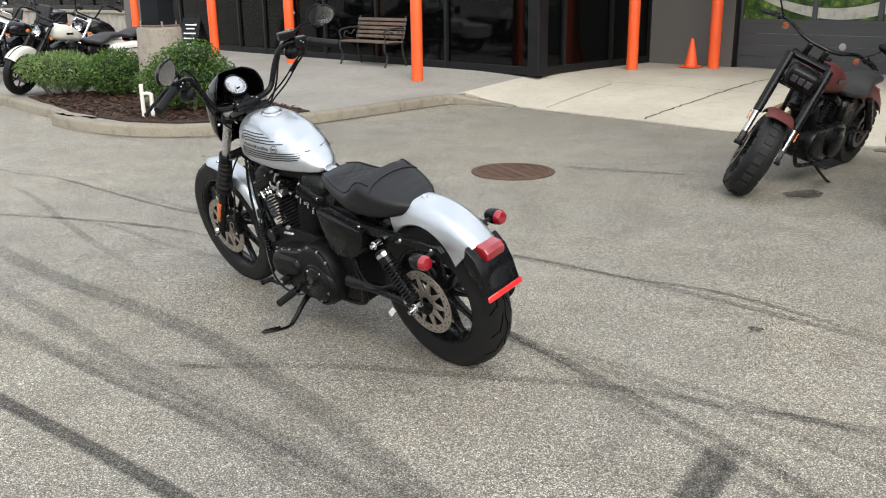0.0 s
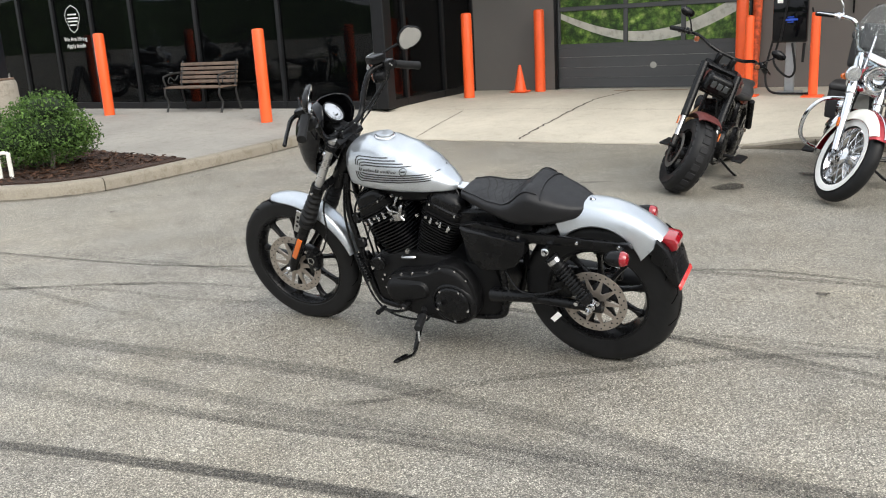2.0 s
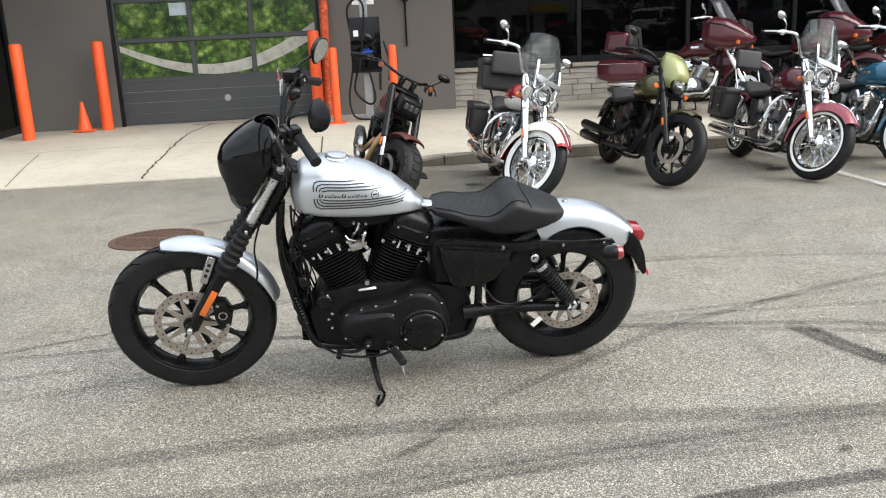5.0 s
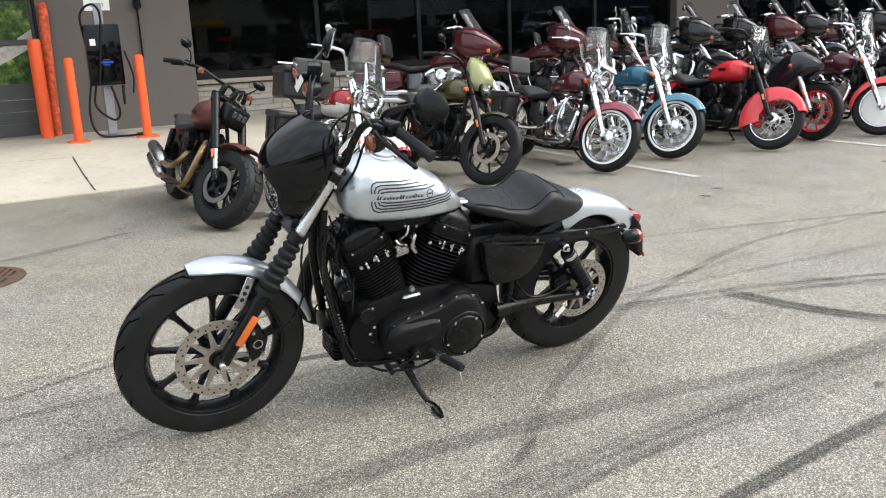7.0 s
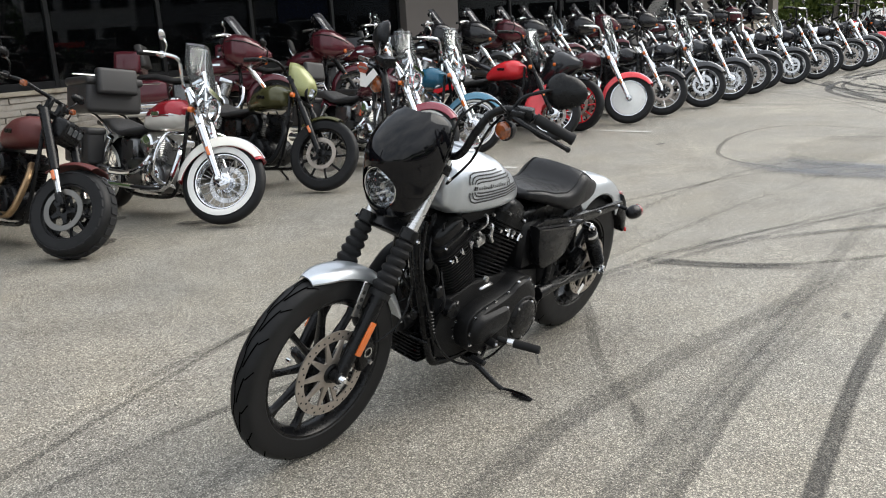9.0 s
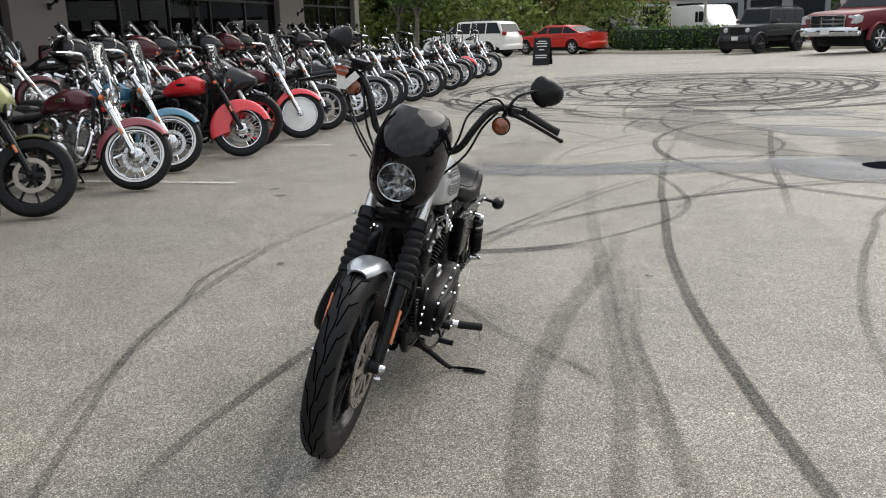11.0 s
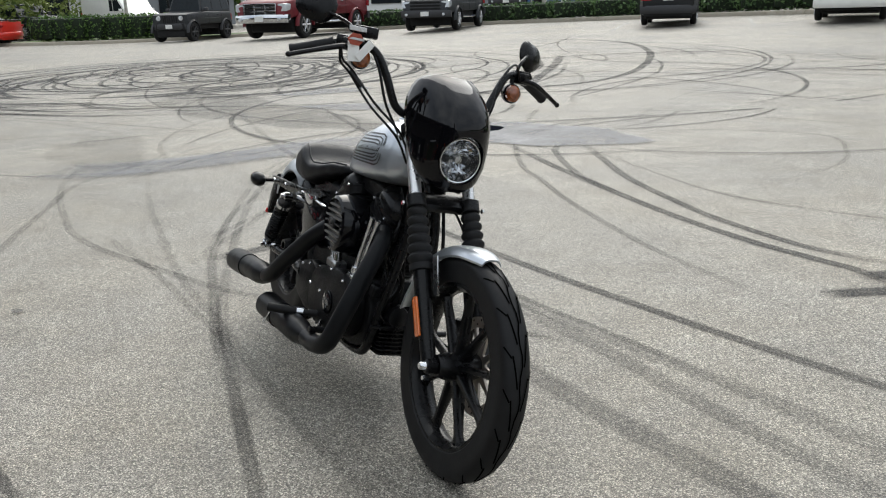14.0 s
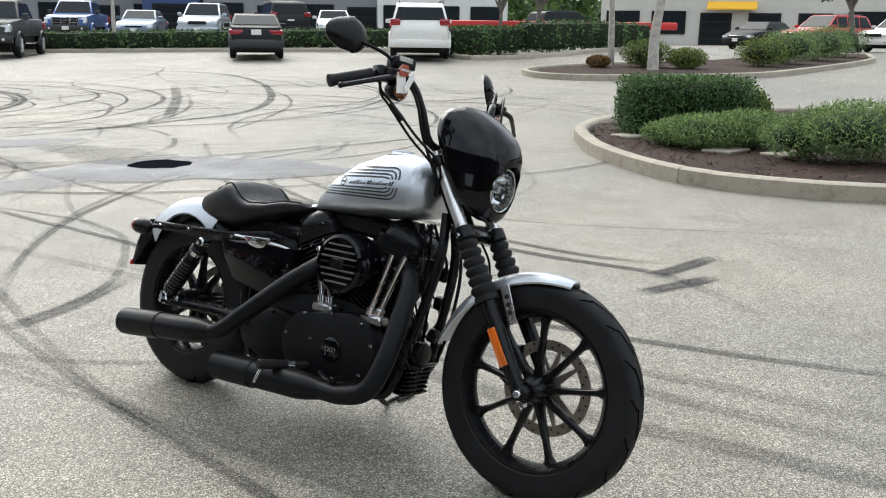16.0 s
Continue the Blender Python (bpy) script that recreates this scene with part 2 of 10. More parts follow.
def concrete(name, color, stain=0.6):
    m, n, l, b = mat_base(name, color, 0.85)
    tc = n.new("ShaderNodeTexCoord")
    o = tc.outputs["Object"]
    big = noise_node(n, l, 0.8, 6, 0.6, vec=o)
    c = ramp(n, l, big.outputs[0], [(0.25, tuple(v * 0.76 for v in color)), (0.6, color), (0.85, tuple(min(1, v * 1.12) for v in color))]).outputs[0]
    fine = noise_node(n, l, 70, 4, 0.7, vec=o)
    c = mixc(n, l, 0.45, c, ramp(n, l, fine.outputs[0], [(0.3, (0.6, 0.6, 0.6)), (0.7, (1.2, 1.2, 1.2))]).outputs[0], "MULTIPLY")
    sp = noise_node(n, l, 9, 6, 0.7, vec=o)
    c = mixc(n, l, stain, c, ramp(n, l, sp.outputs[0], [(0.36, (0.62, 0.58, 0.52)), (0.5, (1, 1, 1))]).outputs[0], "MULTIPLY")
    l.new(c, b.inputs["Base Color"])
    bump(n, l, b, fine.outputs[0], 0.25, 0.003)
    return m


def bark_mulch():
    m, n, l, b = mat_base("mulch", (0.06, 0.035, 0.022), 0.95)
    f = noise_node(n, l, 45, 5, 0.7)
    c = ramp(n, l, f.outputs[0], [(0.3, (0.014, 0.008, 0.006)), (0.55, (0.048, 0.025, 0.016)), (0.75, (0.11, 0.06, 0.038))])
    l.new(c.outputs[0], b.inputs["Base Color"])
    bump(n, l, b, f.outputs[0], 1.0, 0.03)
    return m


def leaf_mat(name, dark, light):
    m, n, l, b = mat_base(name, light, 0.55, spec=0.25)
    g = n.new("ShaderNodeNewGeometry")
    r = ramp(n, l, g.outputs["Random Per Island"], [(0.0, dark), (0.7, light), (1.0, tuple(min(1, c * 1.5) for c in light))])
    l.new(r.outputs[0], b.inputs["Base Color"])
    tr = n.new("ShaderNodeBsdfTranslucent")
    l.new(r.outputs[0], tr.inputs[0])
    mx = n.new("ShaderNodeMixShader")
    mx.inputs[0].default_value = 0.25
    l.new(b.outputs[0], mx.inputs[1])
    l.new(tr.outputs[0], mx.inputs[2])
    l.new(mx.outputs[0], n["Material Output"].inputs[0])
    return m


ASPHALT = asphalt()
CONCRETE = concrete("concrete_walk", (0.30, 0.285, 0.256), 0.35)
APRON = concrete("concrete_apron", (0.54, 0.495, 0.41), 0.25)
KERB = concrete("concrete_kerb", (0.4, 0.36, 0.288))
# a darker brown concrete over the whole row kerb
ROWKERB = concrete("dark_concrete_kerb", (0.17, 0.148, 0.115))
OLDKERB = concrete("dirty_concrete_kerb", (0.265, 0.235, 0.185))
MULCH = bark_mulch()
WALLGREY = worn("painted_wall", (0.135, 0.127, 0.118), 0.8, var=0.08, scale=1.2, fine=60, relief=0.3)
WALLTAUPE = worn("painted_wall_taupe", (0.135, 0.12, 0.11), 0.8, var=0.08, scale=1.2, fine=60, relief=0.3)
FRAMEBLACK = worn("dark_metal_frame", (0.009, 0.0095, 0.0105), 0.4, 0.0, var=0.2, spec=0.25)
ORANGE = worn("orange_plastic", (0.88, 0.115, 0.025), 0.42, var=0.06, scale=3, fine=200, relief=0.05)
DOORGREY = worn("garage_door_paint", (0.055, 0.057, 0.06), 0.5, var=0.1, scale=2, relief=0.1)
DARKGLASS = glass("dark_window_glass", (0.2, 0.22, 0.24), 0.0, 0.008, ior=1.33)
CHROME = worn("chrome", (0.68, 0.69, 0.71), 0.09, 1.0, var=0.04, relief=0.0, rvar=0.04)
STEEL = worn("brushed_steel", (0.5, 0.5, 0.5), 0.3, 1.0, var=0.1, relief=0.05)
RUBBER = worn("tyre_rubber", (0.0115, 0.0115, 0.012), 0.5, var=0.3, scale=14, fine=160, relief=0.15, spec=0.2)
SATIN = worn("satin_black", (0.0055, 0.0056, 0.0062), 0.27, 0.0, var=0.3, scale=16, fine=300, relief=0.06, spec=0.22)
GLOSS = worn("gloss_black", (0.003, 0.003, 0.004), 0.03, 0.0, 0.0, var=0.2, relief=0.0, rvar=0.02, spec=0.3)
WRINKLE = worn("wrinkle_black", (0.0065, 0.0065, 0.007), 0.4, 0.0, var=0.25, scale=20, fine=700, relief=0.35, spec=0.17)
VINYL = worn("seat_vinyl", (0.011, 0.011, 0.0125), 0.46, var=0.15, scale=18, fine=500, relief=0.3, spec=0.3)
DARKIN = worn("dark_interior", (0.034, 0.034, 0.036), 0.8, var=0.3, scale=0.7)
AMBER = worn("amber_lens", (0.62, 0.13, 0.012), 0.15, coat=1.0, var=0.08, relief=0)
REDLENS = worn("red_lens", (0.27, 0.006, 0.013), 0.12, coat=1.0, var=0.15, relief=0)
WHITEPAINT = worn("white_paint", (0.75, 0.75, 0.72), 0.5, var=0.1, scale=4)


# ---- the lot: asphalt that falls to a drain and rises towards the street ----
def lift(x, y):
    return 0.026 * max(0.0, min(-4.8 - y, 24.0)) * min(max((23.0 - x) / 28.0, 0.0), 1.0)


BX, BY, BA = 1.69, 13.76, radians(-46.4)


def W(u, v, z=0.0):
    """Building frame to world: u along the shop front, v into the building."""
    c, s = math.cos(BA), math.sin(BA)
    return Vector((BX + u * c - v * s, BY + u * s + v * c, z))


# the building's own frame: its floor lies higher than the lot
HUB = Vector((-1.6, 1.3, 1.40))
BM = Matrix.Translation(HUB) @ Matrix.Scale(0.89, 4) @ Matrix.Translation(-HUB) @ pose(BX, BY, 0, 0, 0, math.degrees(BA))


def walk_z(u, v):
    """Height of the walks and the apron, which climb towards the building."""
    side = 0.108 + 0.14 * min(1, max(0, (v + 4.4) / 2.2))
    drive = 0.012 + 0.238 * min(1, max(0, (v + 2.52) / 2.4))
    row = 0.112 + 0.14 * min(1, max(0, (v + 2.28) / 2.2))
    if u <= 0.5:
        near = min(1, max(0, (0.5 - u) / 2.5)) + min(1, max(0, (v + 2.4) / 1.6))
        near = min(1, near)
        return 0.108 + (side - 0.108) * near
    if u < 6.7:
        t = max(0, 1 - (u - 0.5) / 0.9)
        side = 0.108 + (side - 0.108) * min(1, max(0, (v + 2.4) / 1.6))
        rise = min(1, max(0, (u - 5.7) / 0.95))
        return drive + (side - drive) * t * t * (3 - 2 * t) + (row - drive) * rise * rise * (3 - 2 * rise)
    return row


def build_ground():
    bm = B()
    xs = [-900, -300, -120] + [-60 + 2 * i for i in range(61)] + [120, 300, 900]
    ys = [-900, -300, -120] + [-60 + 2 * i for i in range(61)] + [120, 300, 900]
    grid = [[bm.verts.new((x, y, lift(x, y))) for x in xs] for y in ys]
    for j in range(len(ys) - 1):
        for i in range(len(xs) - 1):
            bm.faces.new((grid[j][i], grid[j][i + 1], grid[j + 1][i + 1], grid[j + 1][i]))
    g = part("ground", bm, ASPHALT)
    tagged(g, "worn grey asphalt of a car park with pale stones in it", "ground", kind="structure")


build_ground()
WALK = 0.12


def slab(name, pts, z0, z1, material, label, category="pavement", bevel=0.0, frame_fn=W):
    """A raised slab with an outline in the building frame, or in the world."""
    bm = B()
    top = [bm.verts.new(frame_fn(u, v, z1)) for u, v in pts]
    bot = [bm.verts.new(frame_fn(u, v, z0)) for u, v in pts]
    f = bm.faces.new(top)
    n = len(pts)
    for i in range(n):
        bm.faces.new((top[i], bot[i], bot[(i + 1) % n], top[(i + 1) % n]))
    if bevel:
        bmesh.ops.bevel(bm, geom=list(f.edges), offset=bevel, segments=2, profile=0.5, affect="EDGES")
    ob = part(name, bm, material)
    return tagged(ob, label, category, kind="structure")


def kerb_run(name, pts, label, h=0.125, w=0.16, piece=2.4, base=None, fade=0.0, stone=KERB):
    """Cast kerb stones with rounded tops, end to end along a line in the world."""
    line = glide([(x, y, 0) for x, y in pts], 10)
    root = thing(name, Matrix.Identity(4), label, "kerb", kind="structure")
    cum = [0.0]
    for a, b in zip(line, line[1:]):
        cum.append(cum[-1] + (b - a).length)
    prof = [(-w / 2, -0.2), (-w / 2, h * 0.72), (-w * 0.38, h * 0.93), (-w * 0.2, h), (w * 0.34, h), (w / 2, h * 0.9), (w / 2, -0.2)]

    def at(s):
        s = min(max(s, 0), cum[-1] - 1e-6)
        k = next(i for i in range(len(cum) - 1) if cum[i + 1] >= s)
        a, b = line[k], line[k + 1]
        t = (s - cum[k]) / max(1e-9, cum[k + 1] - cum[k])
        d = (b - a).normalized()
        return a.lerp(b, t), Vector((-d.y, d.x, 0))
    s = 0.0
    while s < cum[-1] - 0.05:
        e = min(s + piece, cum[-1])
        bm = B()
        n = 7
        secs = []
        for i in range(n):
            q, nn = at(s + 0.006 + (e - s - 0.012) * i / (n - 1))
            zb = lift(q.x, q.y) if base is None else base
            low = max(0.1, min(1, (cum[-1] - (s + (e - s) * i / (n - 1))) / fade)) if fade else 1
            secs.append([q + nn * o + Vector((0, 0, zb + (z * low if z > 0 else z))) for o, z in prof])
        rings(bm, secs)
        part("kerb_stone", bm, stone, root)
        s = e
    return root


# -- walks and driveway
def graded(name, us, vs, material, label):
    """A paved sheet that follows walk_z over a grid of u and v."""
    bm = B()
    g = [[bm.verts.new(W(u, v, walk_z(u, v))) for u in us] for v in vs]
    for a, b in zip(g, g[1:]):
        for i in range(len(us) - 1):
            bm.faces.new((a[i], a[i + 1], b[i + 1], b[i]))
    low = [[bm.verts.new(W(u, v, -0.3)) for u in us] for v in (vs[0],)]
    for i in range(len(us) - 1):
        bm.faces.new((low[0][i], low[0][i + 1], g[0][i + 1], g[0][i]))
    return tagged(part(name, bm, material), label, "pavement", kind="structure")


slab("pavement_corner", [(-36, -6.75), (-4.0, -6.75), (-1.4, -6.98), (-0.3, -6.85), (0.35, -6.5), (0.6, -6.0), (0.62, -4.398), (-36, -4.398)], -0.3, 0.108, CONCRETE, "pale grey concrete walk at the planting bed")
slab("pavement_strip", [(0.47, -4.4), (0.64, -4.4), (0.585, -3.1), (0.66, -2.74), (0.62, -2.51), (0.47, -2.51)], -0.3, 0.1075, CONCRETE, "strip of concrete walk behind the kerb")
graded("pavement_shop", [-36, -16, -10, -5, -3, -2, -1.4, -0.8, -0.3, 0.1, 0.5], [-4.4 + 0.2 * k for k in range(40)], CONCRETE, "pale grey concrete walk before the shop")
SHOPKERB = [(-36, -6.83), (-4.0, -6.83), (-1.4, -7.05), (-0.2, -6.9), (0.45, -6.5), (0.68, -5.95), (0.7, -4.4), (0.64, -3.1), (0.72, -2.76), (1.05, -2.62), (1.52, -2.53)]
kerb_run("kerb_shop", [W(u, v).to_2d() for u, v in SHOPKERB], "weathered concrete kerb round the shop walk", fade=0.95, stone=OLDKERB)
graded("pavement_apron", [0.5 + 0.1 * k for k in range(12)] + [2.2, 3.2, 4.3, 5.5, 5.7, 5.85, 6.0, 6.15, 6.3, 6.45, 6.6, 6.7], [-2.52 + 0.15 * k for k in range(40)], APRON, "warm buff concrete driveway apron with hairline cracks")
graded("pavement_row", [6.7, 12, 20, 30, 45], [-2.52 + 0.2 * k for k in range(31)], APRON, "concrete walk with a kerb behind the parked motorcycles")
kerb_run("kerb_row", [W(45, -2.6).to_2d(), W(20, -2.6).to_2d(), W(8, -2.6).to_2d(), W(5.9, -2.6).to_2d()], "low dark brown concrete kerb behind the parked motorcycles", stone=ROWKERB, fade=0.9)
CRACK = worn("dark_joint", (0.05, 0.042, 0.035), 0.95, relief=0)
RUST = worn("rust_stain", (0.24, 0.14, 0.08), 0.9, var=0.3)


def crack(name, pts, w, label, mat=None, sway=0.02, seed=1):
    rnd = random.Random(seed)
    line = glide([(u, v, 0) for u, v in pts], 12)
    bm = B()
    row = []
    for i, p in enumerate(line):
        d = line[min(i + 1, len(line) - 1)] - line[max(0, i - 1)]
        nn = Vector((-d.y, d.x, 0)).normalized()
        p = p + nn * rnd.uniform(-sway, sway)
        ww = w * rnd.uniform(0.5, 1.2)
        row.append([bm.verts.new(W(q.x, q.y, walk_z(q.x, q.y) + 0.004)) for q in (p - nn * ww / 2, p + nn * ww / 2)])
    for a, b in zip(row, row[1:]):
        bm.faces.new((a[0], a[1], b[1], b[0]))
    tagged(part(name, bm, mat or CRACK), label, "crack", kind="structure")


crack("joint_crack", [(3.35, -2.45), (3.36, -1.6), (3.42, -0.6), (3.5, 0.5), (3.6, 1.3)], 0.028, "dark wandering crack across the driveway apron")
crack("joint_seam", [(1.95, -2.45), (1.85, -1.6), (1.8, -0.9)], 0.014, "straight saw-cut joint in the concrete", sway=0.002)
crack("joint_seam", [(5.27, -2.45), (5.25, -1.6), (5.25, -0.8)], 0.02, "straight saw-cut joint in the concrete", sway=0.003)
crack("joint_seam", [(1.5, -0.8), (2.9, -0.75), (5.2, -0.8)], 0.008, "fine joint running along the apron", sway=0.003)
crack("rust_stain", [(3.3, 1.2), (3.7, 1.22), (4.4, 1.22)], 0.11, "brown rust stain on the concrete at the garage door", RUST, 0.02)
for uu in (8.3, 11.0, 13.8, 16.6):
    crack("joint_seam", [(uu, -2.2), (uu, -0.5), (uu, 1.6)], 0.014, "straight saw-cut joint in the concrete", sway=0.002)


def wall_box(name, u0, u1, v0, v1, z0, z1, material, label, bevel=0.01, category="wall", parent=None):
    bm = B()
    box(bm, ((u0 + u1) / 2, (v0 + v1) / 2, (z0 + z1) / 2), (abs(u1 - u0), abs(v1 - v0), abs(z1 - z0)), bevel=bevel)
    turn(bm, BM)
    ob = part(name, bm, material, parent, smooth=False)
    if parent is None:
        tagged(ob, label, category, kind="structure")
    return ob


H = 5.2
GV = 3.05
wall_box("wall_garage_side", -0.1, 1.66, GV, GV + 0.3, 0, H, WALLGREY, "grey painted block wall beside the garage door")
wall_box("wall_garage_head", 1.66, 5.05, GV, GV + 0.3, 3.3, H, WALLGREY, "grey painted wall above the garage door")
wall_box("wall_pier", 5.05, 7.3, GV, GV + 0.5, 0, H, WALLTAUPE, "taupe painted pier behind the charging post")

# -- garage door: ribbed lower panel, glazed upper panels that carry a printed landscape
def mural():
    m, n, l, b = mat_base("printed_landscape", (0.1, 0.14, 0.05), 0.35, coat=0.15, spec=0.3)
    f = noise_node(n, l, 3.2, 8, 0.75)
    c = ramp(n, l, f.outputs[0], [(0.32, (0.008, 0.022, 0.006)), (0.45, (0.04, 0.09, 0.014)), (0.54, (0.15, 0.25, 0.045)), (0.64, (0.38, 0.44, 0.17))])
    bush = n.new("ShaderNodeTexVoronoi")
    bush.inputs["Scale"].default_value = 8.5
    l.new(n.new("ShaderNodeTexCoord").outputs["Object"], bush.inputs["Vector"])
    shade = mixc(n, l, 0.75, c.outputs[0], ramp(n, l, bush.outputs["Distance"], [(0.1, (1.35, 1.4, 1.2)), (0.6, (0.25, 0.32, 0.25))]).outputs[0], "MULTIPLY")
    g = noise_node(n, l, 14, 5, 0.7)
    l.new(mixc(n, l, 0.7, shade, ramp(n, l, g.outputs[0], [(0.3, (0.35, 0.4, 0.3)), (0.7, (1.3, 1.3, 1.2))]).outputs[0], "MULTIPLY"), b.inputs["Base Color"])
    return m


MURAL = mural()
ROADGREY = worn("printed_road", (0.42, 0.41, 0.36), 0.3, var=0.2, scale=6)
LAKE = worn("printed_water", (0.45, 0.52, 0.56), 0.3, var=0.2, scale=3)
door = thing("garage_door", BM, "dark grey sectional garage door with landscape print in its panes", "garage door", kind="structure")
GD = GV + 0.12


def garage():
    for k in range(4):
        bm = B()
        box(bm, (3.355, GD, 0.12 + 0.09 + 0.18 * k + 0.005), (3.36, 0.05, 0.176), bevel=0.003)
        part("lower_panel", bm, DOORGREY, door)
    zs = (0.86, 1.50, 2.14, 2.78)
    for z in zs:
        bm = B()
        box(bm, (3.355, GD, z), (3.36, 0.06, 0.075), bevel=0.006)
        part("rail", bm, DOORGREY, door)
    cols = (1.70, 2.93, 3.92, 5.01)
    for r in range(3):
        for c in range(4):
            bm = B()
            box(bm, (cols[c], GD, zs[r] + 0.32), (0.075, 0.06, 0.565), bevel=0.005)
            part("stile", bm, DOORGREY, door)
        for c in range(3):
            bm = B()
            box(bm, ((cols[c] + cols[c + 1]) / 2, GD + 0.006, zs[r] + 0.32), (cols[c + 1] - cols[c] - 0.07, 0.012, 0.57))
            part("pane", bm, MURAL, door)
    # printed road and water, cut to each pane
    def road(u):
        return 1.62 - 0.42 * math.sin((u - 1.7) / 3.4 * 3.0) ** 1.0 + 0.14 * (u - 2.5) ** 2 * 0.35
    for c in range(3):
        for r in range(2):
            z0, z1 = zs[r] + 0.04, zs[r + 1] - 0.04
            bm = B()
            a, b = cols[c] + 0.04, cols[c + 1] - 0.04
            row = []
            for i in range(25):
                u = a + (b - a) * i / 24
                w = 0.05 + 0.022 * (u - 1.7)
                lo, hi = road(u) - 0.25 - w, road(u) - 0.25 + w
                lo, hi = max(z0, min(z1, lo)), max(z0, min(z1, hi))
                row.append((bm.verts.new((u, GD - 0.0025, lo)), bm.verts.new((u, GD - 0.0025, hi)), hi - lo))
            for p, q in zip(row, row[1:]):
                if p[2] > 0.003 and q[2] > 0.003:
                    bm.faces.new((p[0], q[0], q[1], p[1]))
            if len(bm.faces):
                part("printed_road", bm, ROADGREY, door)
            else:
                bm.free()
    bm = B()
    box(bm, (2.75, GD - 0.003, 1.98), (0.28, 0.004, 0.2), bevel=0.001)
    part("printed_lake", bm, LAKE, door)
    bm = B()
    lathe(bm, [(0.055, 0.0), (0.055, 0.008), (0.045, 0.012), (0.001, 0.012)], (3.42, GD - 0.025, 0.5), (0, -1, 0), 24)
    part("door_badge", bm, worn("badge_grey", (0.35, 0.34, 0.31), 0.5), door, "round pale badge")
    for u in (1.66, 5.05):
        bm = B()
        box(bm, (u + (0.01 if u < 3 else -0.01), GV + 0.06, 1.7), (0.05, 0.12, 3.2), bevel=0.006)
        part("door_jamb", bm, FRAMEBLACK, door)


garage()


# -- glazed shop front and its return
def glazing(name, m, us, z0, z1, label, transoms=(2.45,), depth=0.09, post=0.075):
    """Dark metal posts and rails with panes between; m places the wall's line."""
    root = thing(name, m, label, "shop front", kind="structure")
    for u in us:
        bm = B()
        box(bm, (u, 0, (z0 + z1) / 2), (post, depth, z1 - z0), bevel=0.006)
        part("mullion", bm, FRAMEBLACK, root)
    zz = [z0 + 0.06] + list(transoms) + [z1 - 0.05]
    for i, z in enumerate(zz):
        for a, b in zip(us, us[1:]):
            bm = B()
            box(bm, ((a + b) / 2, 0, z), (b - a - post, depth * 0.9, 0.13 if i == 0 else 0.07), bevel=0.006)
            part("rail", bm, FRAMEBLACK, root)
    for a, b in zip(us, us[1:]):
        for z, y in zip(zz, zz[1:]):
            bm = B()
            box(bm, ((a + b) / 2, 0.01, (z + y) / 2), (b - a - post + 0.01, 0.01, y - z - 0.05))
            part("pane", bm, DARKGLASS, root)
    return root


glazing("window_shop", BM, [-13.2, -12.4, -11.53, -10.15, -8.8, -7.75, -6.66, -5.55, -3.93, -2.05, -0.06], 0.1, 3.6, "dark tinted shop front with black metal frames")
glazing("window_return", BM @ pose(0, 0, 0, 0, 0, 90), [0.0, 0.62, 1.9, 3.05], 0.1, 3.6, "dark tinted glass return wall with black frames")
wall_box("wall_corner_post", -0.14, 0.09, -0.09, 0.14, 0.1, H, FRAMEBLACK, "black metal corner post of the shop front")
wall_box("wall_shop_head", -13.2, 0.05, -0.04, 0.2, 3.6, H, FRAMEBLACK, "black fascia above the shop glass")
wall_box("wall_shop_head_return", -0.15, 0.05, 0.2, 3.05, 3.6, H, FRAMEBLACK, "black fascia above the return glass")
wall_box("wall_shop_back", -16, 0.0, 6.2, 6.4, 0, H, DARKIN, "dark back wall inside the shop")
wall_box("wall_pier", -14.5, -13.2, -0.12, 0.3, 0, H, WALLTAUPE, "taupe painted pier beside the shop front")
wall_box("wall_left_base", -32, -14.5, 0.0, 0.3, 0, 0.88, worn("stone_base_left", (0.36, 0.33, 0.29), 0.85, var=0.35, scale=5, fine=30, relief=0.8), "rough stone base under the left windows")
wall_box("trim_sill", -32, -14.5, -0.06, 0.3, 0.88, 0.96, KERB, "pale stone window sill", category="sill")
glazing("window_left", BM @ pose(0, 0.1, 0), [-32, -29.5, -27, -24.5, -22, -19.5, -17, -14.5], 0.96, 3.6, "dark tinted windows of the left wing")
wall_box("wall_left_head", -32, -13.2, 0.0, 0.3, 3.6, H, WALLTAUPE, "taupe painted wall above the left windows")
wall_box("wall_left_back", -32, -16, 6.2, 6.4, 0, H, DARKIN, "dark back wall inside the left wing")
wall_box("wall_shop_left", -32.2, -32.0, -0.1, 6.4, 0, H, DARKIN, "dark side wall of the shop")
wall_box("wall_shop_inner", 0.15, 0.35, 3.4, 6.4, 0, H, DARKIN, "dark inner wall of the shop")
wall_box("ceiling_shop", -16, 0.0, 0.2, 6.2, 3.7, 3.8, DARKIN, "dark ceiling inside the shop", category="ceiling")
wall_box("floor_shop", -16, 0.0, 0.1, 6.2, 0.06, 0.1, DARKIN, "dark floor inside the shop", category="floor")

